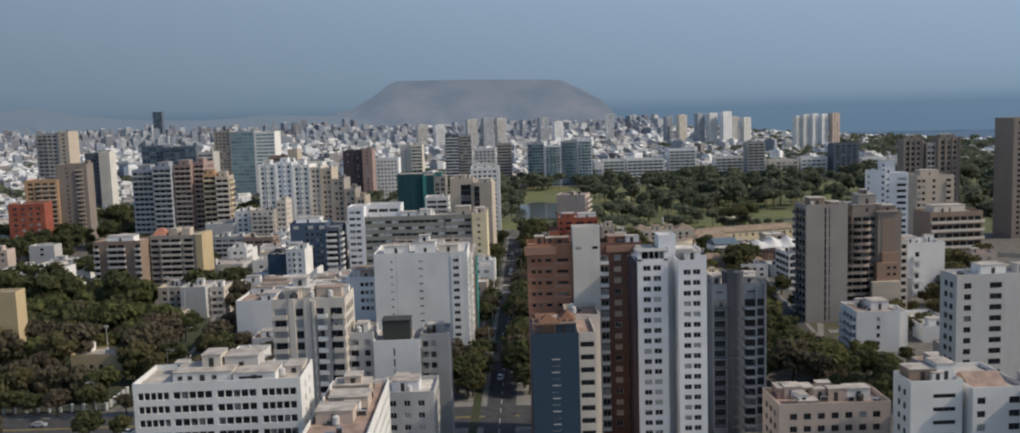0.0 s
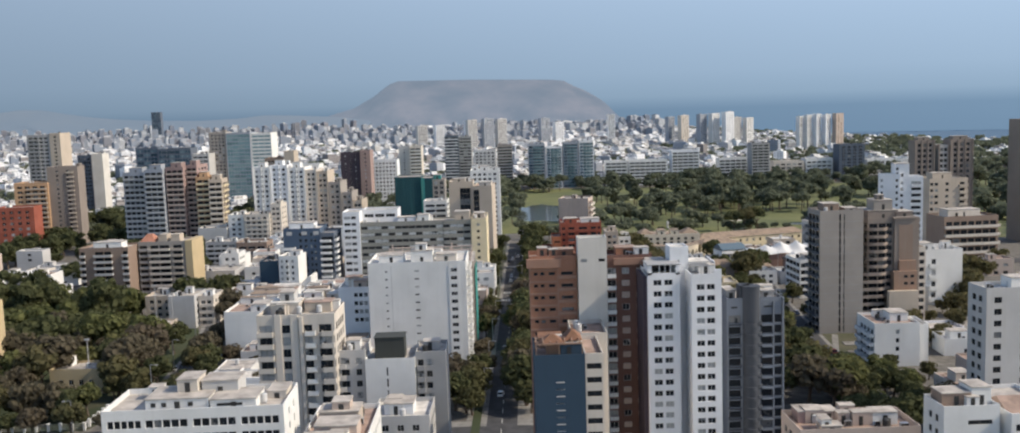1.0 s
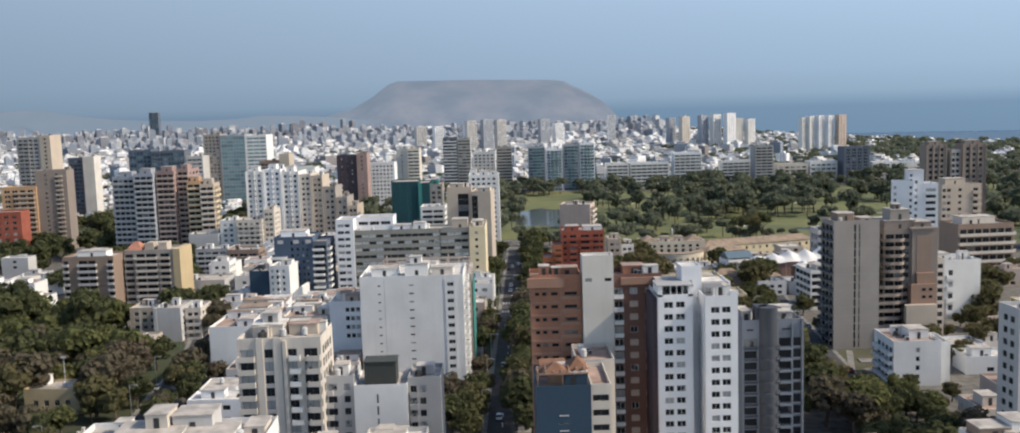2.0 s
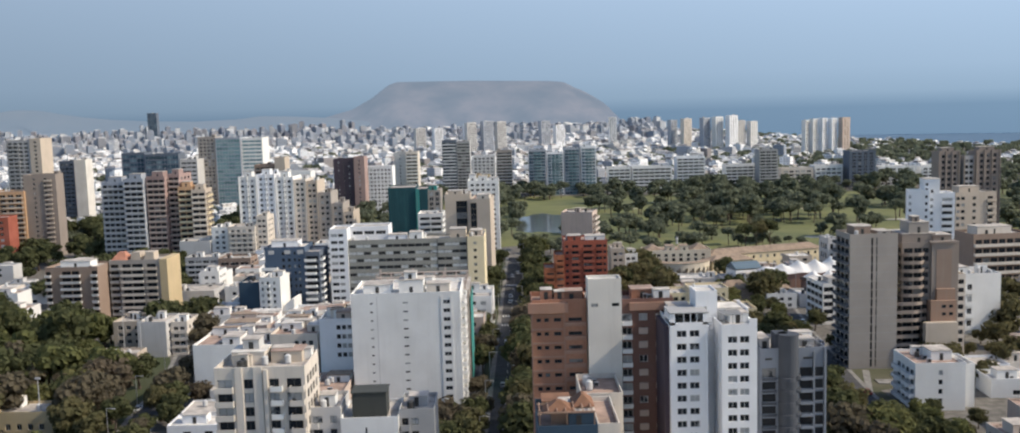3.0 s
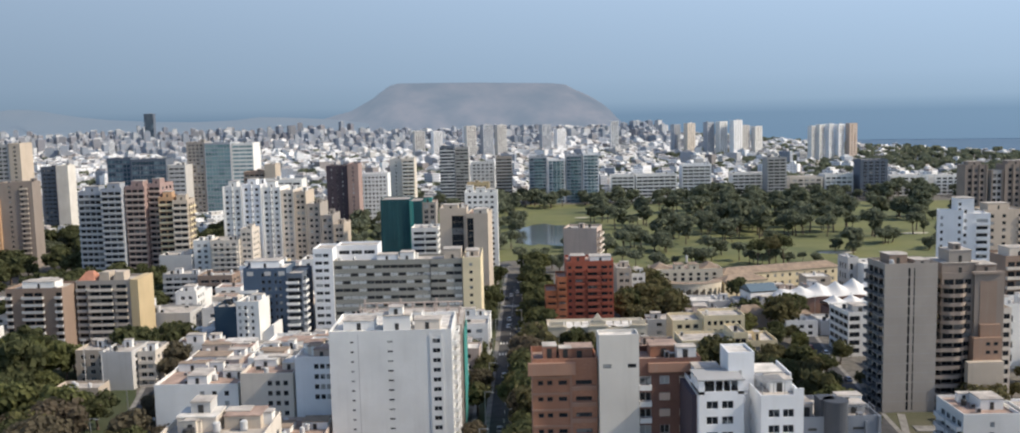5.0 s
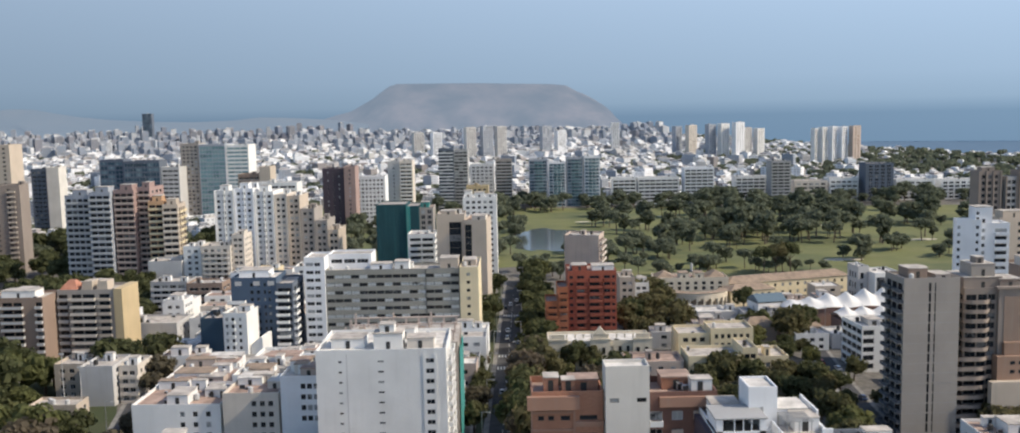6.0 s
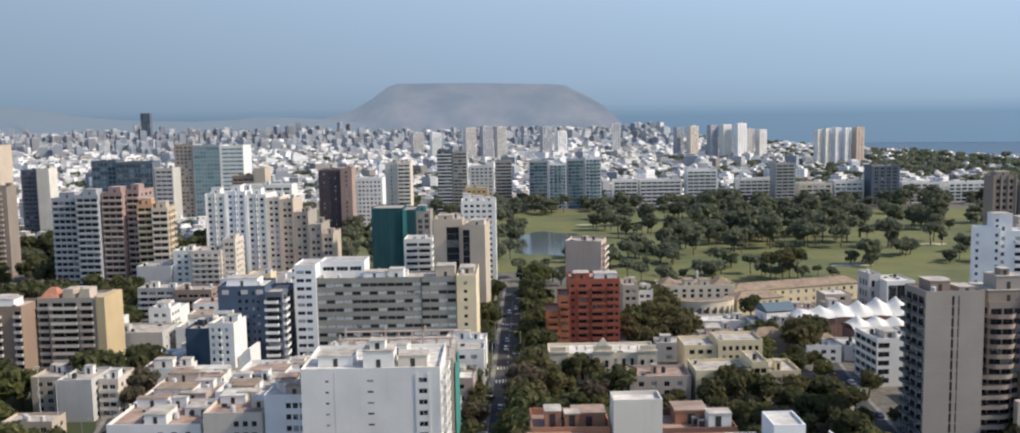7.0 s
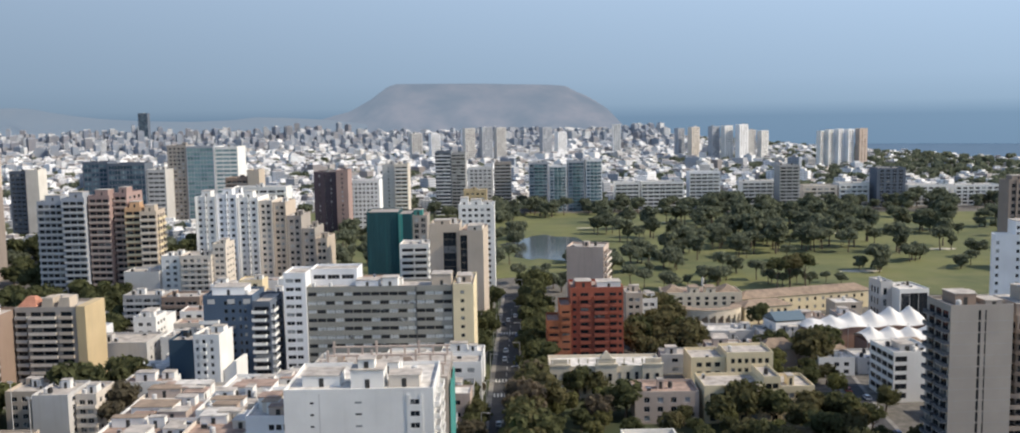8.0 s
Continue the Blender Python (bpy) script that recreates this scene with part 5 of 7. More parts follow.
def long_office():
    b = Building("office_building", "long office block with grey-green spandrel bands and ribbon windows", -64.2, 470, 51.6, 14, 35.2, OLIVE, -1.5, frame_mat=DARKFRAME, glass=RIBBON)
    rows = b.storeys(11, 3.1, 1.15, 1.35, 0.6)
    b.face("f", [(0.3 + i * 3.2, 3.3 + i * 3.2) for i in range(16)], rows, 3)
    g = Geo()
    g.box(38.6, 38.85, -0.12, 0, 1, b.h + 0.5)
    part("drain_pipe", g, (DARKFRAME,), b.ob, "dark rain pipe down the bands")
    b.room(17, 25, 3, 9, 2.4, COOLWHITE, "pale roof plant room")
    b.room(26.5, 32, 2, 8, 3.4, WHITE, "white roof block")
    b.room(44, 51, 3, 11, 4.2, TAN, "tan stair head")
    b.clutter(31, 8)
    b.finish(ROOF, 0.9)
    b = Building("office_building", "white end block with ribbon windows and a set-back top floor", -72.2, 469.5, 7.9, 15, 40.5, COOLWHITE, -1.5, frame_mat=FRAME)
    rows = b.storeys(13, 3.05, 1.0, 1.4, 0.7)
    b.face("f", [(0.7, 3.6), (4.0, 6.2)], rows)
    b.finish(ROOF, 0.8)
    b = Building("office_building", "set-back white upper storeys with wide windows", -64.2, 477, 17, 12, 40.5, COOLWHITE, -1.5, frame_mat=FRAME)
    b.face("f", cols(0.5, 16.5, 3, 4.4), [(37.6, 39.2)], 3)
    b.finish(ROOF, 0.8)
    b = Building("office_building", "pale yellow end tower with a single column of small windows", -12.5, 468, 7.2, 26, 35.8, YELLOW, -1.5, frame_mat=DARKFRAME)
    rows = b.storeys(11, 3.1, 1.1, 1.2, 0.8)
    b.face("f", [(2.6, 3.9)], rows, 1)
    b.face("r", cols(1, 25, 4, 1.3), rows, 1)
    b.room(1, 6, 8, 16, 2.2, TAN)
    b.clutter(32, 2)
    b.finish(ROOF, 0.7)


def blue_block():
    b = Building("apartment_block", "dark blue apartment block with white balcony bars", -95.7, 451, 16.6, 16, 36.0, PALEBLUE, -1.5, frame_mat=DARKFRAME)
    rows = b.storeys(12, 2.95, 0.8, 1.4, 0.6)
    b.face("f", [(7.0, 8.2), (9.4, 10.6), (12.0, 12.8), (13.6, 14.6)], rows, 1)
    b.balconies("f", -1.2, 5.4, [rows[-3][0] - 0.8, rows[-4][0] - 0.8], 1.6, 1.4, WHITE)
    g = Geo()
    for u in (1.5, 8.2, 13.5):
        g.box(u, u + 2.4, -0.05, 0, b.h - 2.3, b.h - 0.6)
    part("light_panel", g, (LIGHTGREY,), b.ob, "pale square panels under the roof")
    b.room(2, 13, 4, 12, 3.0, COOLWHITE, "pale roof room")
    b.clutter(33, 6)
    b.finish(ROOFPALE, 0.9)
    b = Building("apartment_block", "slim wing with bright white stacked balconies", -79.0, 450, 6.0, 18, 34.0, SLATE, -1.5, frame_mat=DARKFRAME)
    rows = b.storeys(11, 2.95, 0.6, 1.7, 0.6)
    b.face("f", [(0.5, 5.5)], rows)
    b.face("r", cols(1, 17, 3, 3.0), rows)
    b.balconies("f", 0.0, 4.6, [r[0] - 0.6 for r in rows], 1.4, 1.1, WHITE)
    b.balconies("r", 0.5, 6, [r[0] - 0.6 for r in rows], 1.2, 1.1, WHITE)
    b.finish(ROOF, 0.8)
    b = Building("apartment_block", "narrow cream block with a grey flank", -95.2, 437, 8.6, 12, 26.0, WHITE, -6, frame_mat=DARKFRAME)
    rows = b.storeys(9, 2.85, 0.8, 1.4, 0.4)
    b.face("f", [(0.8, 1.8), (3.0, 4.0), (5.6, 6.6)], rows, 1)
    b.balconies("f", 2.4, 4.4, [r[0] - 0.8 for r in rows], 0.7, 0.9)
    b.clutter(34, 2)
    b.finish(ROOF, 0.9)
    # Added block and wedge: the neighbour's sunlit flank below a diagonal shadow edge.
    b = Building("apartment_block", "low white block added for the sunlit part of a flank", -86.0, 438, 4.2, 10, 14.0, WHITE, -6)
    g = Geo()
    g.prism([(0, 0), (4.2, 0), (4.2, 10), (0, 10)], 14.9, 18.4, 0, [(3.2, 0), (4.2, 0), (4.2, 10), (3.2, 10)])
    part("gable", g, (WHITE,), b.ob, "slanting white wedge shaped to a shadow edge")
    b.finish(ROOF, 0.9)
    simple_block("apartment_block", "dark navy cubic block with a pale roof edge", -104.5, 441, 8.2, 14, 23.4, BLUE, 8, 0, 3, seed=35)


def banded_pair():
    for x, y, w, h, lab in ((-193, 465, 22.6, 28.0, "brown apartment block with pale balcony bands and dark piers"), (-169.5, 475, 25.5, 28.8, "apartment block with long pale balcony bands and an ochre flank")):
        b = Building("apartment_block", lab, x, y, w, 16, h, BROWN if x < -180 else WARMGREY, -1.5, frame_mat=DARKFRAME, glass=DARKGLASS)
        rows = b.storeys(10, 2.85, 0.9, 1.5, 0.4)
        zs = [r[0] - 0.9 for r in rows]
        if x < -180:
            b.face("f", [(0.4, 2.4), (7.2, 11.0), (11.4, 14.6), (20.0, 22.2)], rows)
            b.balconies("f", 6.8, 15.2, zs, 1.4, 1.0, LIGHTGREY)
            b.balconies("f", 0.2, 2.6, zs, 1.0, 1.0, LIGHTGREY)
            b.balconies("f", 19.8, 22.4, zs, 1.0, 1.0, LIGHTGREY)
        else:
            b.face("f", [(0.5, 4.0), (5.6, 9.4), (9.9, 14.6), (16.4, 20.4)], rows)
            b.balconies("f", 0.2, 4.4, zs, 1.0, 1.0, GREY)
            b.balconies("f", 5.2, 15.0, zs, 1.5, 1.0, CREAM)
            b.balconies("f", 15.9, 20.8, zs, 1.2, 1.0, TAN)
            g = Geo()
            g.box(22.3, 25.55, -0.6, 16.0, 0, h + 1.2)
            part("flank_wall", g, (OCHRE,), b.ob, "blank ochre end wall")
            g = Geo()
            g.prism([(0.5, 1), (7.5, 1), (7.5, 9), (0.5, 9)], h + 0.9, h + 4.2, 0, [(3, 4), (5.5, 4), (5.5, 6), (3, 6)])
            part("tiled_roof", g, (REDTILE,), b.ob, "steep terracotta tiled roof")
            for u in (8.5, 14.5):
                g = Geo()
                g.prism([(u, 2), (u + 4.5, 2), (u + 4.5, 8), (u, 8)], h, h + 4.0, 0, [(u + 1, 2), (u + 4.5, 2), (u + 4.5, 8), (u + 1, 8)])
                part("roof_gable", g, (TAN,), b.ob, "sloping tan roof room")
        if x < -180:
            b.room(5, 18, 4, 11, 2.8, WHITE, "white roof room")
        b.clutter(36, 5)
        b.finish(ROOF, 1.0)


def faceted_towers():
    """Three towers standing close: blue-grey, red-brown and sunlit orange."""
    spec = ((-269.5, 720, 16, 22, 47.0, BLUEGREY, "blue-grey apartment tower with faceted balcony bays"), (-253, 716, 14, 24, 49.0, BLUEGREY, "blue-grey apartment tower with stacked balconies"),
            (-238, 718, 13, 22, 50.0, PINKBROWN, "red-brown apartment tower with shaded balconies"), (-224.5, 722, 8, 22, 51.0, PINKBROWN, "red-brown stair tower with a round top"),
            (-216.2, 716, 9.5, 20, 42.5, ORANGE, "orange apartment tower with sunlit balconies"), (-206.4, 713, 9.6, 20, 40.5, TAN, "tan apartment tower with sunlit balconies"))
    for x, y, w, d, h, wall, lab in spec:
        b = Building("apartment_tower", lab, x, y, w, d, h, wall, 4 if x > -220 else -4, frame_mat=DARKFRAME, glass=DARKGLASS, group="tower cluster")
        rows = b.storeys(15, 3.0, 0.9, 1.5, 0.4)
        n = max(2, int(w / 4))
        b.face("f", cols(0.3, w - 0.3, n, w / n - 1.0), rows)
        b.face("r", cols(0.5, d - 0.5, 3, 3.0), rows)
        zs = [r[0] - 0.9 for r in rows]
        b.balconies("f", 0.2, w - 0.2, zs, 1.2, 0.95, {BLUEGREY: LIGHTGREY, PINKBROWN: PINKBEIGE, ORANGE: YELLOW}.get(wall, CREAM))
        if x > -220:
            b.balconies("r", 2, 9, zs, 1.2, 1.0, YELLOW)
            b.balconies("r", 11, 18, zs, 1.2, 1.0, YELLOW)
        b.room(w * 0.2, w * 0.8, 4, 12, 3.2, wall)
        b.finish(ROOF, 0.9)


def white_rib_tower():
    spec = ((-170.5, 12, 49.5, WHITE), (-158.3, 12, 50.5, COOLWHITE), (-146.1, 12, 48.5, WHITE), (-133.9, 8, 46.5, CREAM), (-125.7, 7.5, 45.5, TAN), (-118.0, 8.5, 37.5, WARMGREY), (-109.3, 7.5, 30.0, WARMGREY), (-101.6, 6.5, 24.0, TAN))
    for x, w, h, wall in spec:
        b = Building("apartment_tower", "white apartment tower with upright ribs and small windows" if x < -134 else "beige stepped apartment wing with small dark windows", x, 700, w, 24, h, wall, -2, frame_mat=DARKFRAME, group="stepped towers")
        rows = b.storeys(int(h / 3.0), 3.0, 0.9, 1.4, 0.5)
        b.face("f", cols(0.3, w - 0.3, 3 if w > 10 else 2, 1.8), rows)
        g = Geo()
        for i in range(3 if w > 10 else 2):
            u = 0.05 + i * (w - 0.8) / (2 if w > 10 else 1)
            g.box(u, u + 0.7, -0.5, 0, 0, h + (1.6 if i % 2 else 0.6))
        part("rib", g, (wall,), b.ob)
        if w > 10:
            b.room(w * 0.25, w * 0.7, 3, 10, 2.8 + (x % 3), wall)
        b.clutter(int(-x), 2)
        b.finish(ROOFPALE, 0.8)


def netted_tower():
    b = Building("construction_tower", "tower wrapped in dark teal construction netting", -64.0, 633, 16.5, 22, 45.0, NET, -1)
    g = Geo()
    for k in range(11):
        u = 0.2 + k * 1.47
        g.prism([(u, -0.28 - 0.03 * (k % 2)), (u + 1.45, -0.28 - 0.03 * ((k + 1) % 2)), (u + 1.45, -0.2), (u, -0.2)], 0.5, 44.5 + 0.6 * math.sin(k * 1.7))
    part("netting", g, (NET,), b.ob, "loose folds of teal netting")
    b.finish(WARMGREY, 0.5)
    b = Building("construction_tower", "brighter teal netted strip of the tower", -47.4, 632, 7.0, 22, 44.0, NET, -1)
    g = Geo()
    g.box(0.0, 2.2, -0.3, -0.05, 0.5, 44.5)
    part("netting", g, (NETLIGHT,), b.ob, "bright teal netting strip")
    b.finish(WARMGREY, 0.5)
    b = Building("construction_tower", "bare grey concrete lift core with formwork", -40.2, 634, 7.5, 18, 43.0, WARMGREY, -1)
    b.face("f", [(1, 3), (4.5, 6.5)], b.storeys(14, 3.0, 0.4, 2.0, 0.4))
    b.room(0.5, 5, 3, 9, 3.0, NETLIGHT, "green site hut on the roof")
    b.finish(ROOFRED, 0.4)
    b = simple_block("apartment_block", "white framed block with wide dark balcony bays", -44, 600, 14.2, 16, 32.2, WHITE, 10, 2, 3, 5.6, glass=DARKGLASS, frame_mat=DARKFRAME, seed=40, balcony=(5.2, 13.8))
    b = Building("office_tower", "tan office tower with a tall dark glass shaft", -26.6, 562, 13.4, 18, 46.0, TAN, -1, glass=DARKGLASS, frame_mat=DARKFRAME)
    b.face("f", [(6.0, 11.8)], [(6 + 3.1 * i, 9.05 + 3.1 * i) for i in range(12)], 3)
    b.room(2, 9, 3, 10, 2.2, TAN)
    b.clutter(41, 5)
    b.finish(ROOF, 0.9)
    b = Building("office_tower", "tan office wing with a narrow glass strip and a sunlit flank", -13.2, 559, 10.5, 24, 43.5, TAN, -5, glass=DARKGLASS, frame_mat=DARKFRAME)
    b.face("f", [(0.2, 3.4)], [(5 + 3.1 * i, 8.05 + 3.1 * i) for i in range(12)], 2)
    b.room(3.5, 10, 1, 12, 2.6, CREAM, "cream top storey with a jutting roof")
    b.finish(ROOFRED, 0.9)
    b = Building("apartment_tower", "white apartment tower with stepped balcony top", -16.5, 640, 18.8, 20, 47.0, WHITE, -1, frame_mat=DARKFRAME)
    b.face("f", cols(0.5, 18, 5, 1.8), b.storeys(15, 3.0, 0.9, 1.4, 0.5))
    b.room(1, 5, 2, 9, 4.4, WHITE)
    b.room(6.5, 12, 2, 9, 3.2, WHITE)
    b.room(13, 17.5, 2, 9, 2.2, WHITE)
    b.finish(ROOFPALE, 0.9)


def red_brick_block():
    b = Building("apartment_block", "deep red brick apartment block with stepped terraces", 30.8, 491.5, 19.8, 18, 29.2, BRICKRED, -1, frame_mat=DARKFRAME, glass=DARKGLASS)
    rows = b.storeys(10, 2.85, 0.9, 1.2, 0.5)
    b.face("f", [(0.6, 2.0), (3.6, 6.6), (8.8, 12.8), (14.6, 17.2), (18.0, 19.2)], rows)
    zs = [r[0] - 0.9 for r in rows]
    b.balconies("f", 3.4, 7.4, zs, 1.1, 0.9)
    b.balconies("f", 8.8, 14.0, zs, 1.5, 0.9)
    b.balconies("f", 14.8, 18.6, zs, 0.8, 0.9)
    b.room(2, 8, 3, 10, 2.6, BRICKRED)
    b.room(10, 19, 2, 9, 2.4, WHITE, "white glazed roof flat")
    b.clutter(43, 3)
    b.finish(ROOFRED, 0.9)
    for x, w, h in ((26.4, 4.2, 23.0), (21.6, 4.7, 17.2)):
        b = Building("apartment_block", "stepped orange-red brick wing with slit windows", x, 489.5, w, 15, h, DEEPORANGE, -1, frame_mat=DARKFRAME, glass=DARKGLASS)
        rows = b.storeys(int(h / 2.85), 2.85, 1.1, 0.8, 0.5)
        b.face("f", [(0.9, w - 0.5)], rows)
        b.balconies("f", 0.5, w - 0.1, [r[0] - 1.1 for r in rows[-3:]], 0.7, 0.9)
        b.finish(ROOFRED, 0.9)
    b = Building("apartment_tower", "beige tower with a blank wall and a sunlit balcony flank", 34.9, 569, 17.0, 16, 34.0, PINKBEIGE, -15, frame_mat=DARKFRAME)
    rows = b.storeys(11, 3.0, 0.6, 1.6, 0.5)
    b.face("r", cols(0.5, 15.5, 4, 2.6), rows)
    b.balconies("r", 1, 7.5, [r[0] - 0.6 for r in rows], 1.5, 1.0, CREAM)
    b.balconies("r", 8.6, 15, [r[0] - 0.6 for r in rows], 1.5, 1.0, CREAM)
    b.clutter(44, 4)
    b.finish(ROOF, 0.9)
    b = simple_block("apartment_block", "cream sunlit block with a blank side wall", 57, 532, 7, 16, 19, TAN, 6, 2, 3, seed=45)
    b = simple_block("apartment_block", "white house with a bright gable wall", 64.5, 540, 7, 12, 15, WHITE, 5, 2, 3, seed=46)


def hipped(parent, x0, x1, y0, y1, z, rise, mat=None, over=0.5):
    g = Geo()
    a, c = (x0 + x1) / 2, (y0 + y1) / 2
    k = min(x1 - x0, y1 - y0) / 2 * 0.92
    top = [(x0 + k, y0 + k), (x1 - k, y0 + k), (x1 - k, y1 - k), (x0 + k, y1 - k)]
    g.prism([(x0 - over, y0 - over), (x1 + over, y0 - over), (x1 + over, y1 + over), (x0 - over, y1 + over)], z, z + rise, 0, top)
    part("tiled_roof", g, (mat or TERRACOTTA,), parent, "terracotta tiled hipped roof")


def mansion():
    b = Building("mansion", "old cream two-storey mansion with ornate parapets", 20.5, 455, 38.5, 16, 8.8, OLDCREAM, -1, frame_mat=DARKFRAME, category="mansion")
    b.face("f", cols(0.6, 38, 12, 1.2), [(1.2, 3.4), (5.4, 7.8)])
    for u0, u1 in ((0, 7), (15.5, 23), (31.5, 38.5)):
        g = Geo()
        g.box(u0, u1, -1.0, 0, 0, 10.0).box(u0 - 0.2, u1 + 0.2, -1.25, 0, 10.0, 10.5).box(u0 + 1, u1 - 1, -0.9, -0.2, 10.5, 12.0)
        bay = part("bay", g, (OLDCREAM,), b.ob, "projecting bay with a cornice")
        for k in range(2):
            for z in (1.2, 5.4):
                part("window", window_mesh(1.2, 2.2, 2, DARKFRAME, GLASS), (), bay, loc=(u0 + 1.2 + k * 3.2, -1.1, z))
    g = Geo()
    g.prism([(17, -1.0), (21.5, -1.0), (21.5, 1), (17, 1)], 12.0, 14.2, 0, [(19, -0.6), (19.5, -0.6), (19.5, 0.6), (19, 0.6)])
    part("pediment", g, (OLDCREAM,), b.ob, "pointed ornamental pediment")
    for k in range(13):
        g = Geo()
        g.box(-0.25, 0.25, -0.25, 0.25, 0, 1.1).box(-0.35, 0.35, -0.35, 0.35, 1.1, 1.3)
        part("parapet_post", g, (OLDCREAM,), b.ob, loc=(0.6 + k * 3.1, 0.4, 10.5))
    b.finish(ROOFPALE, 0.9)
    b = simple_block("house", "pink-beige two-storey house with terraces", 45.5, 426, 20.0, 14, 8.0, PINKBEIGE, 3, 4, 3, seed=47, roof=ROOFRED)
    b = Building("apartment_block", "pale yellow villa with a raised centre and tile roof", 71, 465, 12, 15, 8.4, YELLOW, 0, frame_mat=DARKFRAME)
    b.face("f", cols(0.5, 11.5, 3, 1.9), b.storeys(3, 2.7, 0.9, 1.4, 0.3))
    b.clutter(48, 1)
    b.finish(ROOF, 0.9)
    b = Building("apartment_block", "pale yellow villa wing with arched loggia", 83.2, 464, 16.4, 14, 10.2, YELLOW, 0, frame_mat=DARKFRAME)
    rows = b.storeys(3, 3.0, 0.9, 1.5, 0.5)
    b.face("f", cols(0.5, 16, 6, 1.3), rows)
    b.clutter(49, 1)
    b.finish(ROOF, 0.9)
    for x, w, h, n, lab in ((67.0, 18.4, 9.8, 3, "pale yellow apartment house with a flat roof"), (85.6, 5.2, 12.4, 4, "pale yellow stair tower"), (91, 10.5, 9.2, 3, "pale yellow end wing with a flat roof")):
        b = simple_block("apartment_block", lab, x, 425, w, 15, h, YELLOW, n, 2 if w < 10 else 5, 3, 1.8, 0, seed=50, frame_mat=DARKFRAME, items=1)


def convent():
    """Long tiled wings and a curved arcade."""
    b = Building("school_wing", "long cream wing with a terracotta roof and small windows", 116, 572, 69, 11, 8.2, YELLOW, 15, frame_mat=DARKFRAME)
    b.face("f", cols(1, 68, 15, 1.4), [(1.4, 3.0), (5.2, 6.8)])
    hipped(b.ob, 0, 69, 0, 11, 8.25, 2.8)
    b.finish(ROOF, 0.0)
    b = Building("school_wing", "cream wing with terracotta roof and shaded loggia", 113, 555, 24, 11, 7.6, YELLOW, 15, frame_mat=DARKFRAME)
    b.face("f", cols(1, 23, 6, 1.6), [(1.2, 2.8), (4.8, 6.2)])
    hipped(b.ob, 0, 24, 0, 11, 7.65, 2.4)
    b.finish(ROOF, 0.0)
    b = Building("school_building", "cream main school building with tiled pavilions", 79, 569, 36, 15, 11.6, OLDCREAM, -2, frame_mat=DARKFRAME)
    b.face("f", cols(1, 35, 8, 1.7), [(6.4, 8.2), (9.0, 10.5)])
    hipped(b.ob, 0.3, 10.5, 0.5, 14.5, 11.65, 3.2)
    hipped(b.ob, 25.5, 35.7, 0.5, 14.5, 11.65, 3.2)
    for u in (12.2, 19.6):
        b.room(u, u + 4.4, 0.5, 8, 3.0, OLDCREAM, "square pale belfry block", 0, TERRACOTTA)
    b.finish(ROOFRED, 0.9)
    arc = tagged(new("arcade"), "curved cream arcade with round arches and tiled roof", "arcade")
    arc.location = (97, 558, 0)
    R = 14.5
    n = 13
    for k in range(n + 1):
        a = math.pi + math.pi * k / n
        g = Geo()
        g.box(-0.55, 0.55, -0.5, 0.5, 0, 6.2)
        part("pillar", g, (OLDCREAM,), arc, loc=(R * math.cos(a), R * 0.75 * math.sin(a), 0), rz=a)
    g, g2, g3 = Geo(), Geo(), Geo()
    m = 40
    for k in range(m):
        a0, a1 = math.pi + math.pi * k / m, math.pi + math.pi * (k + 1) / m
        quad = lambda r0, r1: [(r0 * math.cos(a0), r0 * 0.75 * math.sin(a0)), (r1 * math.cos(a0), r1 * 0.75 * math.sin(a0)), (r1 * math.cos(a1), r1 * 0.75 * math.sin(a1)), (r0 * math.cos(a1), r0 * 0.75 * math.sin(a1))]
        phase = (k * n / m) % 1.0
        lift = 1.9 * math.sin(math.pi * phase)
        g.prism(quad(R - 0.5, R + 0.5), 4.0 + lift, 8.6)
        g2.prism(quad(R - 4, R + 0.9), 8.6, 9.0, 0, quad(R - 4, R - 3.5))
        g3.prism(quad(R - 4.4, R - 4), 0, 8.6)
    part("arch_wall", g, (OLDCREAM,), arc, "arched wall")
    part("tiled_roof", g2, (TERRACOTTA,), arc, "curved terracotta roof")
    part("back_wall", g3, (TAN,), arc)
    fs = Geo()
    fs.cyl(0, 0, 0.5, 16.5, 19, 8).cyl(0, 0, 0.8, 19, 20.5, 8, 0, 0.2)
    st = part("finial", fs, (LIGHTGREY,), arc, "pale stone finial on the roof", loc=(-1, 6, 0))
    TAKEN.append((80, 113, 528, 570))
    simple_block("house", "low white hall with a flat roof", 78, 520, 30, 14, 5.0, LIGHTGREY, 1, 6, 2, seed=52, items=7, roof=ROOFPALE)
    simple_block("house", "low grey hall with pipes on the roof", 108, 512, 20, 12, 6.0, LIGHTGREY, 2, 5, 2, seed=53, items=8)
    b = Building("office_block", "modern grey cube with a dark glass front", 174.6, 557, 5.4, 12, 17.4, LIGHTGREY, 4, glass=DARKGLASS, frame_mat=DARKFRAME)
    b.face("f", [(1.2, 2.8)], [(2, 5), (7, 10), (12, 15)], 1)
    b.face("l", cols(1, 11, 3, 1.6), [(2, 5), (7, 10), (12, 15)], 1)
    b.clutter(54, 3)
    b.finish(ROOFPALE, 0.8)
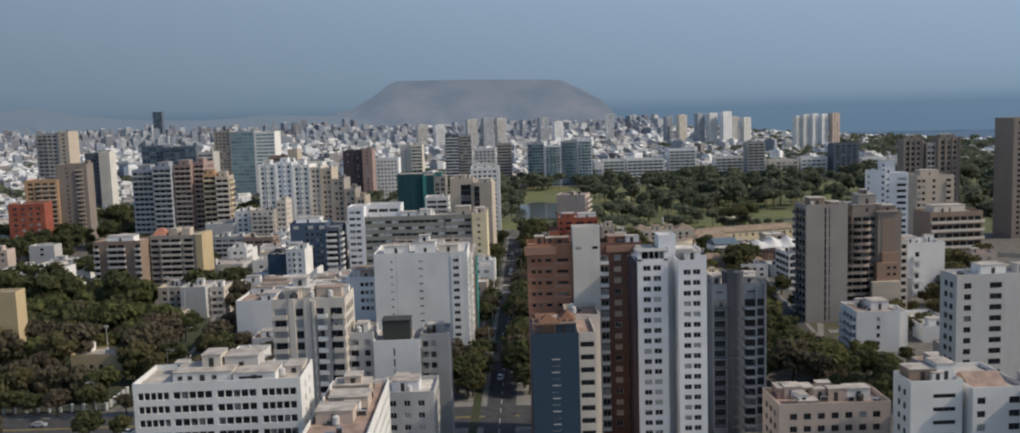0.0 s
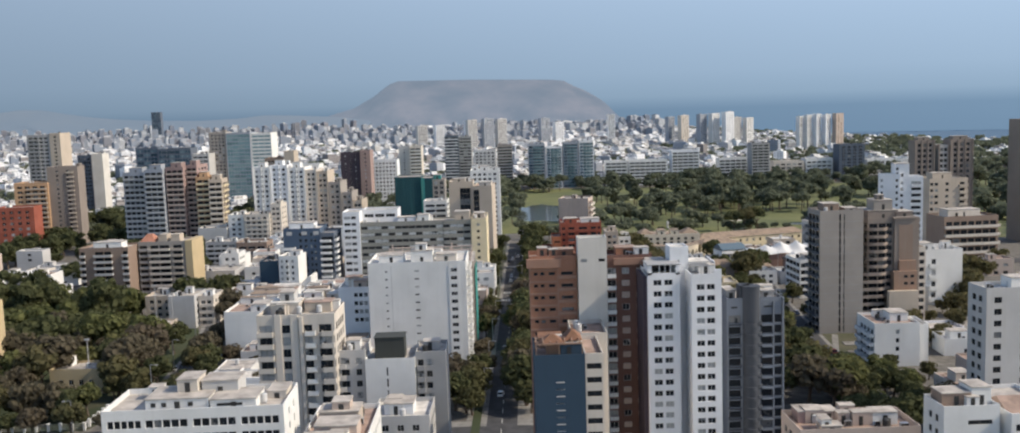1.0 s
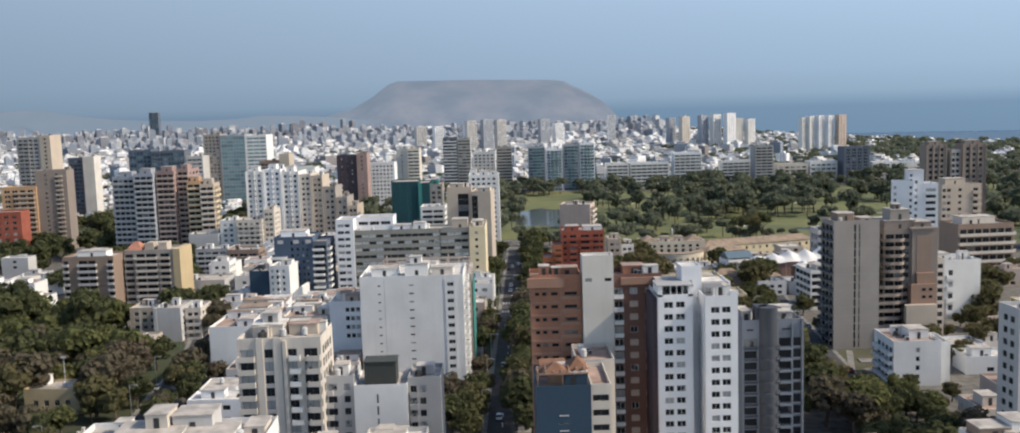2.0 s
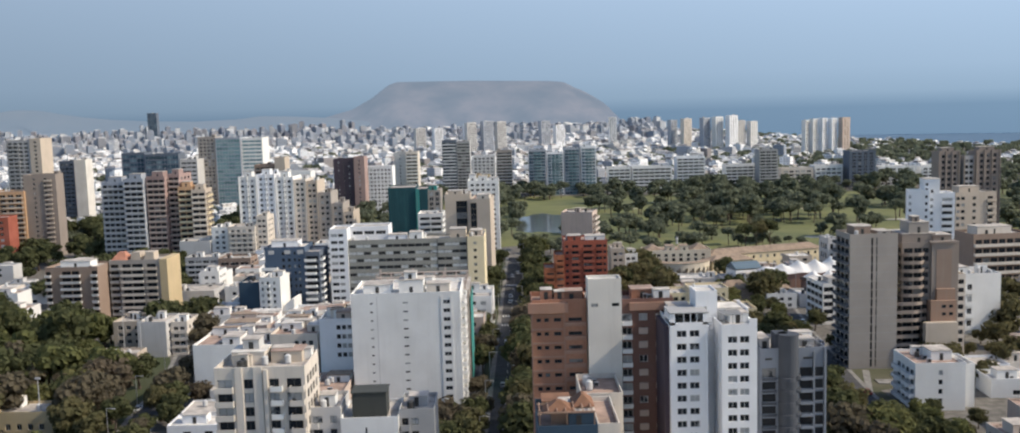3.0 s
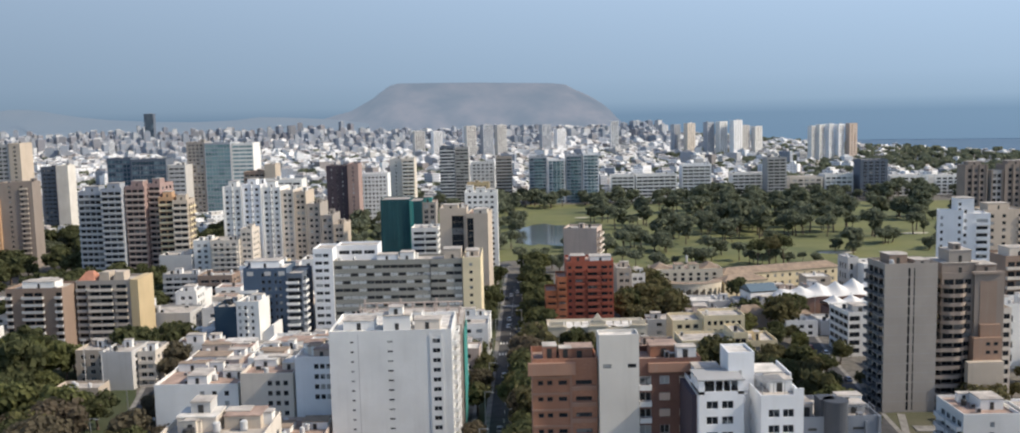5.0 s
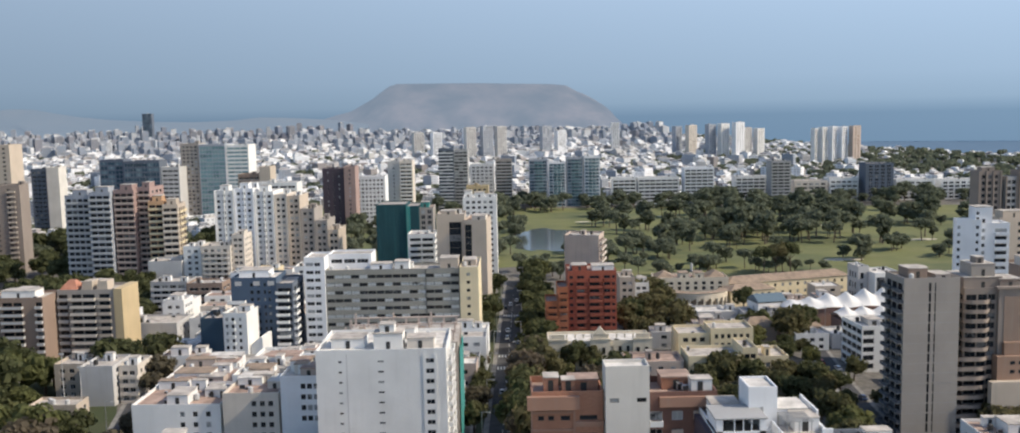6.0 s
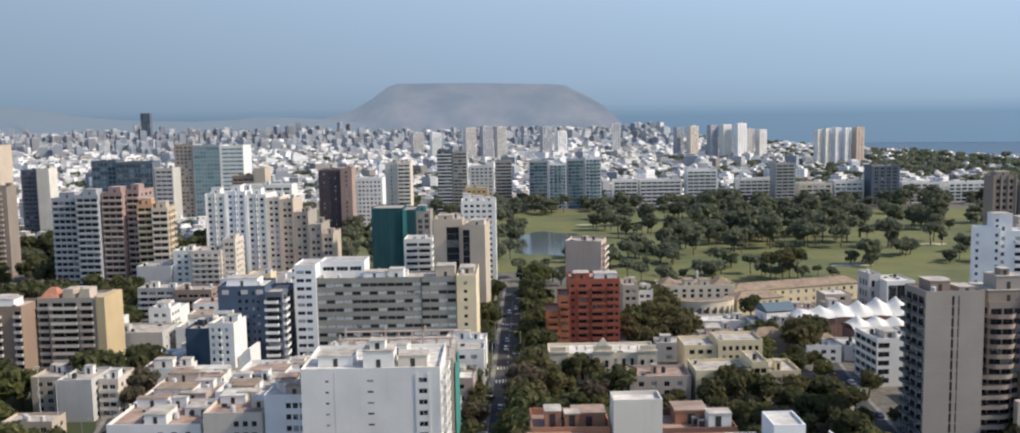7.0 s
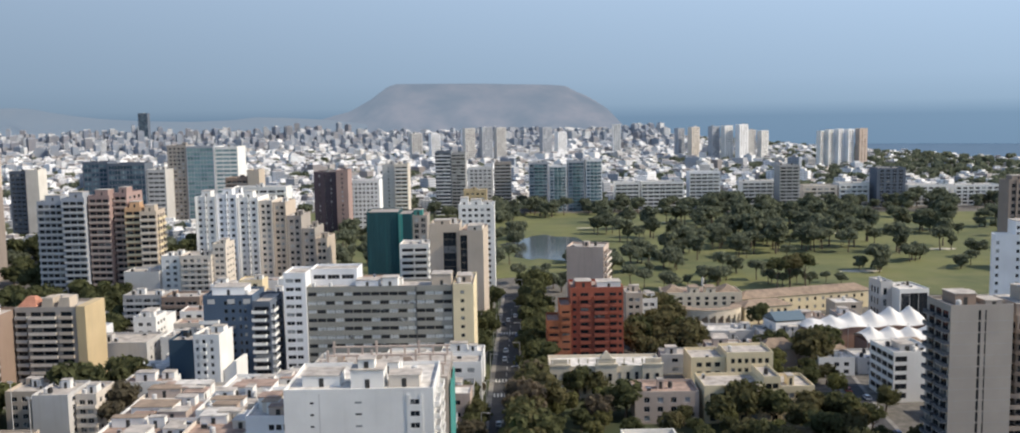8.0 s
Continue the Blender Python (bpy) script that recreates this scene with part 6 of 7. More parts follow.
    b = Building("office_block", "white roofed block with a black glass wall", 180.2, 550, 13.4, 17, 15.2, WHITE, 4, glass=DARKGLASS, frame_mat=DARKFRAME)
    b.face("f", [(0.6, 4.6), (4.7, 8.7), (8.8, 12.8)], [(1.2, 13.8)], 2)
    b.clutter(55, 5)
    b.finish(ROOFPALE, 0.6)
    b = Building("office_block", "white office block with slanting dark window bands", 131.5, 437, 14.5, 18, 16.0, WHITE, 3, glass=DARKGLASS, frame_mat=DARKFRAME)
    rows = b.storeys(5, 3.05, 0.9, 1.8, 0.3)
    b.face("l", cols(0.4, 17.6, 4, 4.0), rows)
    b.face("f", [(0.4, 4.4)], rows)
    b.room(4, 9, 4, 11, 2.2, METAL, "roof plant")
    b.clutter(56, 7)
    b.finish(ROOFPALE, 0.9)
    for x, y, w, d, h, mt in ((133, 472, 18, 14, 5, LIGHTGREY), (118, 470, 13, 12, 6, WHITE), (152, 472, 16, 12, 6.5, WHITE), (140, 415, 12, 12, 7, REDBROWN), (150, 458, 14, 10, 7, LIGHTGREY)):
        simple_block("house", "low workshop with a pale flat roof", x, y, w, d, h, mt, 2, 3, 2, seed=57, items=5, roof=ROOFPALE)


def tent_hall():
    """A row of peaked white membrane tents over red-walled courts."""
    hall = tagged(new("tent_hall"), "white membrane tent roof with a row of peaks over red walls", "tent")
    hall.location, hall.rotation_euler = (125.2, 492.8, 0), (0, 0, radians(5))
    for row, (y0, span, z0, top) in enumerate(((14, 15, 8.6, 15.6), (0, 13, 5.8, 10.6))):
        g, nu, nv = Geo(), 60, 12
        x0, x1 = (2, 52) if row == 0 else (20, 52)
        peaks = 6 if row == 0 else 4
        for j in range(nv + 1):
            v = j / nv
            for i in range(nu + 1):
                u = i / nu
                ph = abs(((u * peaks) % 1.0) - 0.5) * 2
                cusp = (1 - ph) ** 1.2
                across = 1 - abs(2 * v - 1) ** 1.5
                lean = u ** 0.4 if row == 0 else 1
                g.v.append((x0 + (x1 - x0) * u, y0 + span * v, z0 + (top - z0) * across * (0.52 + 0.48 * cusp) * lean + 0.3 * math.sin(9 * v + u * 20)))
        for j in range(nv):
            for i in range(nu):
                a = j * (nu + 1) + i
                g.f.append((a, a + 1, a + nu + 2, a + nu + 1))
                g.m.append(0)
        ob = part("membrane", g, (TENT,), hall, "peaked white membrane")
        for p in ob.data.polygons:
            p.use_smooth = True
        for k in range(peaks + 1):
            g = Geo()
            g.cyl(0, 0, 0.12, 0, z0 + 1, 8)
            part("mast", g, (METAL,), hall, loc=(x0 + (x1 - x0) * k / peaks, y0 + 0.3, 0))
    g = Geo()
    g.box(3, 51.6, 15, 28, 0, 8.6).box(20.5, 51.5, 1, 12.5, 0, 5.6)
    part("wall", g, (REDBROWN,), hall, "red-brown court walls")
    g = Geo()
    g.box(52, 53, 2, 27, 0, 10)
    part("end_wall", g, (WHITE,), hall, "white end wall")
    TAKEN.append((120, 180, 488, 527))
    b = Building("hall", "low hall with a blue sheet roof", 119, 529, 13, 12, 7.0, WHITE, 10)
    g = Geo()
    g.prism([(0, 0), (14, 0), (14, 12), (0, 12)], 7.5, 9.5, 0, [(0, 5.8), (14, 5.8), (14, 6.2), (0, 6.2)])
    part("sheet_roof", g, (plain("blue_sheet", (0.10, 0.15, 0.19), 0.6),), b.ob, "faded blue sheet roof")
    b.finish(ROOF, 0)
    for x, y, w in ((104, 494, 14), (120, 492, 16), (150, 490, 18)):
        b = Building("house", "low house with a pink-brown tiled roof", x, y, w, 8, 4.2, PINKBEIGE, 8)
        hipped(b.ob, 0, w, 0, 8, 4.25, 2.2)
        b.finish(ROOF, 0)


def left_blocks():
    simple_block("apartment_block", "white apartment block with a bright flank", -167, 622, 10, 16, 25.5, WHITE, 8, 2, 4, seed=60)
    simple_block("apartment_block", "plain pale grey apartment block", -185.5, 620, 18, 15, 18.0, LIGHTGREY, 6, 0, 2, seed=61)
    simple_block("apartment_block", "cream apartment block with sunlit balconies", -156.5, 618, 16, 16, 26.0, CREAM, 9, 4, 4, seed=62, balcony=(1, 15), rail=CREAM)
    simple_block("apartment_block", "cream stair tower with narrow windows", -140.2, 620, 6.6, 16, 31.5, CREAM, 10, 2, 3, seed=63)
    simple_block("apartment_block", "grey apartment block with wide dark balconies", -163.5, 560, 17.5, 14, 17.0, GREY, 6, 4, 2, 3.0, seed=64, glass=DARKGLASS, balcony=(0.4, 17), rail=LIGHTGREY)
    simple_block("apartment_block", "dark brown apartment block with deep loggias", -145.8, 558, 17, 14, 16.2, BROWN, 5, 3, 2, 4.2, seed=65, glass=DARKGLASS, balcony=(0.4, 16.6), rail=BROWN)
    simple_block("house", "long blank grey-white hall", -153, 494, 23, 18, 11.0, LIGHTGREY, 3, 0, 3, seed=66, items=6)
    simple_block("apartment_block", "white block with small square windows", -141.5, 512, 9, 12, 17.0, WHITE, 5, 2, 3, seed=67)
    simple_block("apartment_block", "pale grey block with a blank wall and roof terrace", -138, 418, 11, 16, 13.0, LIGHTGREY, 5, 0, 3, seed=68, items=5)
    simple_block("apartment_block", "cream block with folded balconies", -126.6, 422, 6.4, 14, 12.0, CREAM, 4, 2, 3, seed=69, balcony=(0.5, 6.5))
    simple_block("house", "brown house with a tiled terrace", -151, 428, 12, 14, 11.5, TAN, 4, 3, 2, seed=70)
    simple_block("house", "low brown park house with a flat roof", -146, 398, 15, 9, 6.0, TAN, 2, 4, 2, seed=75)
    TAKEN.append((-150, -104, 384, 420))
    simple_block("house", "white hall with a bright roof edge", -127, 500, 14, 14, 11.5, WHITE, 3, 2, 3, seed=71)
    simple_block("apartment_block", "pale apartment block with roof rooms", -124, 556, 18, 14, 15, WHITE, 5, 4, 3, seed=72, items=8)
    simple_block("apartment_block", "white terrace block with many roof rooms", -100, 585, 26, 16, 19, WHITE, 6, 6, 3, seed=73, items=12)
    simple_block("apartment_block", "pinkish beige block between towers", -76, 500, 10, 14, 14, PINKBEIGE, 5, 3, 2, seed=74)
    # the white cluster behind the cream tower
    for x, y, w, d, h, wall, rr in ((-97, 354, 24, 22, 18.5, WHITE, ROOFRED), (-72, 352, 15, 22, 21.5, CREAM, ROOFRED), (-56, 350, 11, 24, 26.5, COOLWHITE, ROOFPALE),
                                    (-99, 378, 22, 20, 17.0, WHITE, ROOFRED), (-76, 377, 20, 20, 19.5, WHITE, ROOF), (-55, 378, 12, 20, 20.0, TAN, ROOFRED),
                                    (-101, 401, 22, 20, 15.0, CREAM, ROOFPALE), (-78, 400, 22, 22, 17.0, WHITE, ROOFPALE), (-55, 402, 12, 20, 17.5, LIGHTGREY, ROOFPALE),
                                    (-62, 298, 17, 18, 9.5, LIGHTGREY, ROOF), (-60, 320, 15, 24, 11.0, PINKBEIGE, ROOFRED)):
        b = Building("apartment_block", "white flat-roofed block crowded with roof rooms and tanks" if wall in (WHITE, COOLWHITE) else "pale flat-roofed block with tiled terraces", x, y, w, d, h, wall, -2, group="crowded white blocks", frame_mat=DARKFRAME)
        rows = b.storeys(int(h / 2.9), 2.9, 0.9, 1.4, 0.6)[-4:]
        r = random.Random(int(x * 3 + y))
        b.face("f", cols(w * 0.45, w - 0.5, r.choice((1, 2, 2, 3)), 1.3), rows)
        b.face("r", cols(0.5, d - 0.5, 4, 1.5), rows)
        for _ in range(r.choice((2, 3, 4))):
            rw, rd = r.uniform(3.0, w * 0.5), r.uniform(2.6, d * 0.4)
            rx, ry = r.uniform(0.5, w - rw - 0.5), r.uniform(1.0, d - rd - 0.5)
            b.room(rx, rx + rw, ry, ry + rd, r.uniform(1.7, 3.0), r.choice((WHITE, WHITE, CREAM, wall, PINKBEIGE)), "", r.uniform(0.0, 0.03), r.choice((ROOFPALE, ROOFRED, ROOF, TERRACOTTA)))
        b.clutter(int(x + y), 10)
        b.finish(rr, r.uniform(0.6, 1.3))


def far_towers():
    """Recognisable buildings beyond the park and the golf course."""
    T = lambda lab, x, y, w, d, h, wall, n, f, ww, **k: simple_block("apartment_tower", lab, x, y, w, d, h, wall, n, f, 0, ww, items=2, **k)
    T("brown and tan apartment tower with sunlit balconies", -355, 738, 24, 20, 41.5, ORANGE, 13, 4, 3.6, glass=DARKGLASS, balcony=(9, 23), rail=TAN, rz=5)
    T("tall dark brown slab tower", -332, 742, 22, 16, 52.5, TAUPE, 17, 2, 1.6, glass=DARKGLASS, balcony=(14, 19), rail=TAN, rz=5)
    T("deep red block with pale windows", -350, 700, 25, 16, 27, BRICKRED, 8, 4, 2.4, rz=5, tall=1.6)
    # One tower's shaded front, painted dark; its sunlit flank is the STONE block below.
    T("dark block painted as a tower's shaded front", -375.5, 900, 13, 18, 55, SLATE, 17, 3, 2.4, glass=DARKGLASS)
    T("tall grey apartment tower with stacked balconies", -400, 860, 19.5, 20, 75, GREY, 24, 4, 3.0, glass=DARKGLASS, balcony=(0.5, 11), rail=GREY)
    # The grey tower's sunlit right side, put in as lighter paint.
    T("slim tan block painted as the tall tower's sunlit side", -380.3, 859, 9, 20, 76, TAN, 24, 1, 2.0)
    T("blank pale block painted as the dark tower's sunlit flank", -362, 898, 10, 14, 56, STONE, 17, 0, 1)
    T("grey ribbed residential tower", -285.5, 1000, 17, 22, 70, WARMGREY, 22, 4, 2.0)
    # Left and right faces of one tower, built as duller and brighter blocks.
    T("duller left face block of a teal glass office tower", -268, 998, 24, 26, 69, BLUEGREY, 20, 4, 5.4, glass=PALETEAL, tall=2.7, sill=0.35)
    T("brighter right face block of the teal and white banded tower", -243.5, 1000, 20, 26, 68, WHITE, 20, 3, 5.8, glass=PALETEAL, tall=1.7)
    T("dark glass office block", -352, 980, 22, 20, 57.5, SLATE, 16, 3, 6, glass=TEALGLASS, tall=2.4, sill=0.5)
    T("grey framed office block with dark glass", -329.5, 978, 32, 20, 56, SLATE, 14, 6, 4.8, glass=TEALGLASS, tall=2.8, sill=0.6)
    T("white banded office block", -297, 980, 16, 20, 50, LIGHTGREY, 14, 3, 4, glass=DARKGLASS)
    T("brown apartment block with stacked balconies", -208, 900, 18, 18, 47, BROWN, 14, 4, 3.2, glass=DARKGLASS, balcony=(0.5, 17.5), rail=WARMGREY)
    T("blank sunlit ochre slab tower", -190, 898, 9, 18, 53, TAN, 15, 0, 1)
    T("white block with long curved terraces", -190, 850, 40, 18, 43, WHITE, 13, 6, 5.2, glass=DARKGLASS, balcony=(0.5, 39), rail=WHITE)
    T("dark maroon tower with a blank face", -144.5, 930, 18.5, 20, 48.5, MAROON, 15, 3, 1.2)
    T("pinkish red slab tower", -126, 928, 9.5, 20, 50, PINKBROWN, 15, 1, 1.4)
    T("pale grey tower with ranks of small windows", -121, 960, 26, 20, 39, COOLWHITE, 12, 7, 1.8)
    T("plain grey tower face", -97, 1002, 11, 20, 50, LIGHTGREY, 16, 1, 1.2)
    T("cream tower with white balcony bands", -86, 1000, 12, 20, 50, CREAM, 16, 2, 4.6, glass=DARKGLASS, balcony=(0.5, 11.5), rail=WHITE)
    T("slate grey tower with a balcony grid", -55, 1090, 15, 24, 57, SLATE, 18, 4, 2.8, balcony=(0.5, 14.5), rail=COOLWHITE)
    T("grey tower with rounded banded balconies", -39.5, 1091, 14, 22, 55.5, GREY, 18, 3, 3.4, balcony=(0.3, 13.8), rail=LIGHTGREY)
    T("banded grey tower with curved balconies", 2.5, 1120, 17, 20, 43.5, WARMGREY, 14, 3, 4.6, balcony=(0.3, 16.8), rail=LIGHTGREY, glass=DARKGLASS)
    T("white block with dark square windows", -25, 1152, 26, 18, 37, WHITE, 11, 5, 2.6)
    T("low ochre building with dark windows", -27, 1060, 22, 16, 21, OCHRE, 6, 4, 2.5)
    for i, (x, w, h) in enumerate(((37, 19, 43.5), (57, 18, 40), (76, 17, 44.5), (94, 16.5, 45.5))):
        T("blue-grey glazed apartment tower with white frames", x, 1110, w, 22, h, BLUEGREY if i % 2 == 0 else COOLWHITE, 14, 4, w / 4 - 0.9, glass=TEALGLASS, tall=2.2, sill=0.4, balcony=(w * 0.3, w * 0.8), rail=PALETEAL, group="glazed towers by the golf course")
    for x, w, h in ((123, 25, 22), (149.5, 43, 22), (198, 31, 31.5), (251, 38, 21)):
        T("long white banded apartment slab by the golf course", x, 1110, w, 18, h, WHITE if x != 198 else COOLWHITE, 7 if h < 30 else 10, int(w / 6), 5.0, glass=DARKGLASS, balcony=(0.5, w - 0.5), rail=WHITE, group="banded slabs")
    T("slim grey tower with balcony bands", 280, 1080, 20, 20, 38.2, GREY, 13, 3, 4.6, glass=DARKGLASS, balcony=(0.3, 19.7), rail=LIGHTGREY)
    T("dark slate tower with glazed balconies", 380, 1090, 28, 22, 33.2, SLATE, 11, 4, 3.6, glass=DARKGLASS)
    for x, w, h, wall in ((310, 34, 16, CREAM), (346, 30, 18, WHITE), (415, 40, 15, WHITE), (462, 46, 14, WHITE)):
        T("low white apartment block with terraces", x, 1100, w, 20, h, wall, 5, int(w / 6), 4.2, balcony=(0.5, w - 0.5), rail=wall)
    # towers on the coast
    for i, (x, y, w, h) in enumerate(((398, 1905, 20, 60), (420, 1900, 22, 61), (444, 1890, 24, 63), (470, 1930, 22, 52), (496, 1935, 20, 50), (372, 1960, 22, 58), (350, 1980, 18, 56))):
        T("slim white coastal tower", x, y, w * 0.85, 12, h, (BLUEGREY, WHITE, COOLWHITE, LIGHTGREY, WHITE, CREAM, BLUEGREY)[i], 18, 3, 2.6, group="coastal towers", rz=28)
    for i, (x, w, h) in enumerate(((527, 10, 54), (540, 14, 56), (556, 14, 57), (572, 16, 56), (590, 22, 57))):
        T("broad pale coastal tower", x, 1700, w * 0.75, 10, h, (WHITE, WHITE, COOLWHITE, COOLWHITE, PINKBEIGE)[i], 17, 2, 3.0, group="coastal towers", rz=24)
    T("dark square skyscraper over the rooftops", -1118, 3251, 30, 20, 104, SLATE, 28, 6, 5.6, glass=TEALGLASS, tall=2.6)
    T("slim bright white tower", 251, 2180, 16, 20, 62, WHITE, 20, 3, 2.6)
    for x, y, w, h in ((-52, 2000, 24, 62), (-20, 2010, 26, 64), (8, 2030, 24, 62), (-120, 2050, 22, 52), (-160, 2080, 26, 52), (100, 2100, 26, 60), (132, 2120, 24, 50), (-60, 2150, 26, 58)):
        T("pale distant apartment tower", x, y, w * 0.85, 14, h, (COOLWHITE, BLUEGREY, LIGHTGREY)[int(x) % 3], 18, 4, 3.0, group="distant towers", rz=26)


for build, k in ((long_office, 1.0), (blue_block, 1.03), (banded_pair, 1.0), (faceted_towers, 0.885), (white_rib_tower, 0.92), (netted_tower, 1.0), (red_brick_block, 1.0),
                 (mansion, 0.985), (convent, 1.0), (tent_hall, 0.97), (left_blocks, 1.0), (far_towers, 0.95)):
    view_fitted(build, k)


# ---- trees ----
def crown_mesh(name, seed, rx, rz, base, clumps, leaves, leaf, mat, flat=False):
    """Many small leaf blades gathered in uneven clumps."""
    r = np.random.RandomState(seed)
    v, f = [], []
    for _ in range(clumps):
        while True:
            p = r.uniform(-1, 1, 3)
            k = np.linalg.norm(p)
            if 0.25 < k < 1.0 and (not flat or p[2] > -0.35):
                break
        c = np.array([p[0] * rx * 0.8, p[1] * rx * 0.8, base + rz + p[2] * rz * 0.75])
        size = rx * r.uniform(0.28, 0.5)
        for _ in range(leaves):
            d = r.normal(size=3)
            d /= np.linalg.norm(d)
            q = c + d * size * r.uniform(0.55, 1.0) * np.array([1, 1, 0.7])
            a = np.cross(d, r.normal(size=3))
            a /= max(np.linalg.norm(a), 1e-6)
            b = np.cross(d + r.normal(size=3) * 0.5, a)
            b /= max(np.linalg.norm(b), 1e-6)
            s = leaf * r.uniform(0.6, 1.3)
            n = len(v)
            v += [tuple(q - a * s - b * s * 0.6), tuple(q + a * s - b * s * 0.5), tuple(q + a * s * 0.7 + b * s * 0.7), tuple(q - a * s * 0.8 + b * s * 0.6)]
            f.append((n, n + 1, n + 2, n + 3))
    me = bpy.data.meshes.new(name)
    me.from_pydata(v, [], f)
    me.materials.append(mat)
    return me


def trunk_mesh(seed, height, spread, thick):
    """A tapered trunk that forks into limbs."""
    r = random.Random(seed)
    g = Geo()

    def limb(p, q, r0, r1, n=7):
        p, q = Vector(p), Vector(q)
        ax = (q - p).normalized()
        side = ax.orthogonal().normalized()
        other = ax.cross(side)
        k = len(g.v)
        for c, rad in ((p, r0), (q, r1)):
            for i in range(n):
                a = 2 * math.pi * i / n
                g.v.append(tuple(c + (side * math.cos(a) + other * math.sin(a)) * rad))
        for i in range(n):
            j = (i + 1) % n
            g.f.append((k + i, k + j, k + n + j, k + n + i))
            g.m.append(0)

    fork = height * 0.55
    bend = (r.uniform(-0.4, 0.4), r.uniform(-0.4, 0.4), fork)
    limb((0, 0, -0.3), (bend[0] * 0.5, bend[1] * 0.5, fork * 0.5), thick * 1.25, thick)
    limb((bend[0] * 0.5, bend[1] * 0.5, fork * 0.5), bend, thick, thick * 0.8)
    for i in range(5):
        a = 2 * math.pi * (i + r.random() * 0.6) / 5
        limb(bend, (spread * 0.6 * math.cos(a), spread * 0.6 * math.sin(a), height * r.uniform(0.85, 1.1)), thick * 0.55, thick * 0.15)
    return g.mesh("tree", BARK)


TREES = {}
for kind, mat in (("broad", LEAF), ("bright", LEAFBRIGHT), ("dry", LEAFDRY)):
    TREES[kind] = [(trunk_mesh(i, 5.5, 4.5, 0.32), crown_mesh("crown", 10 + i, 4.8, 3.6, 2.6, 24, 62, 0.46, mat)) for i in range(4 if kind == "broad" else 2)]
TREES["umbrella"] = [(trunk_mesh(20 + i, 9.0, 4.5, 0.26), crown_mesh("crown", 30 + i, 4.6, 2.5, 6.0, 20, 60, 0.46, LEAF, True)) for i in range(4)]
TREES["cypress"] = [(trunk_mesh(40, 4, 1.0, 0.22), crown_mesh("crown", 41, 2.1, 5.0, 1.2, 16, 46, 0.5, LEAF))]
TREES["bush"] = [(trunk_mesh(50, 1.2, 1.2, 0.12), crown_mesh("crown", 51 + i, 1.9, 1.3, 0.1, 9, 36, 0.42, LEAF)) for i in range(2)]
LABEL = {"broad": "broad dark green leafy tree", "bright": "yellow-green leafy tree", "dry": "dusty brown-green tree with thin leaves", "umbrella": "tall dark tree with bare trunk, flat crown",
         "cypress": "narrow dark upright tree", "bush": "low round dark green bush"}
TREES["tall"] = [(trunk_mesh(60 + i, 8.0, 4.0, 0.3), crown_mesh("crown", 70 + i, 4.0, 5.0, 3.6, 22, 60, 0.46, LEAF)) for i in range(2)]
LIGHT = {k: [crown_mesh("crown", 200 + i, *a) for i in range(3)] for k, a in (("broad", (4.9, 3.7, 2.0, 20, 42, 0.6, LEAF)), ("umbrella", (5.0, 2.8, 4.8, 19, 40, 0.6, LEAF, True)), ("tall", (4.1, 5.0, 3.4, 20, 40, 0.6, LEAF)), ("bright", (4.6, 3.7, 2.2, 20, 42, 0.58, LEAFBRIGHT)))}
rt = random.Random(77)
woods = {}


def wood(kind, x, y, size, name):
    """One more tree of a wood too dense to count: trunk and crown join the wood's mesh."""
    crown, trunk = rt.choice(LIGHT[kind]), rt.choice(TREES[kind])[0]
    s, a = size * rt.uniform(0.6, 1.3), rt.uniform(0, 6.28)
    ca, sa = math.cos(a) * s, math.sin(a) * s
    w = woods.setdefault(name, ([], [], []))
    for me, m in ((trunk, 1), (crown, 0)):
        co = np.array([p.co[:] for p in me.vertices])
        n = sum(len(k) for k in w[0])
        w[0].append(np.stack([co[:, 0] * ca - co[:, 1] * sa + x, co[:, 0] * sa + co[:, 1] * ca + y, co[:, 2] * s], 1))
        w[1].extend(tuple(i + n for i in p.vertices) for p in me.polygons)
        w[2].extend([m or 2 * (kind == "bright")] * len(me.polygons))


def tree(kind, x, y, size=1.0, group="", z=0.0, on=""):
    trunk, crown = rt.choice(TREES[kind])
    s = size * rt.uniform(0.85, 1.18)
    ob = new("tree" if kind != "bush" else "bush", trunk)
    ob.location, ob.rotation_euler, ob.scale = (x, y, z), (0, 0, rt.uniform(0, 6.28)), (s * rt.uniform(0.9, 1.1), s * rt.uniform(0.9, 1.1), s)
    part("crown", crown, (), ob)
    return tagged(ob, LABEL[kind] + on, "tree" if kind != "bush" else "bush", group)


def free(x, y, gap=1.0):
    return not any(a - gap < x < b + gap and c - gap < y < d + gap for a, b, c, d in TAKEN)


def road_gap(x, y):
    if abs(x - street_x(y)) < 7.0 and y < 650:
        return False
    for line, half in ((CROSS, 10.5), (LEFTST, 4.2), (RIGHTST, 3.2), (FARST, 8)):
        for (x0, y0), (x1, y1) in zip(line, line[1:]):
            k = max(0, min(1, ((x - x0) * (x1 - x0) + (y - y0) * (y1 - y0)) / ((x1 - x0) ** 2 + (y1 - y0) ** 2)))
            if math.hypot(x - x0 - k * (x1 - x0), y - y0 - k * (y1 - y0)) < half:
                return False
    return True


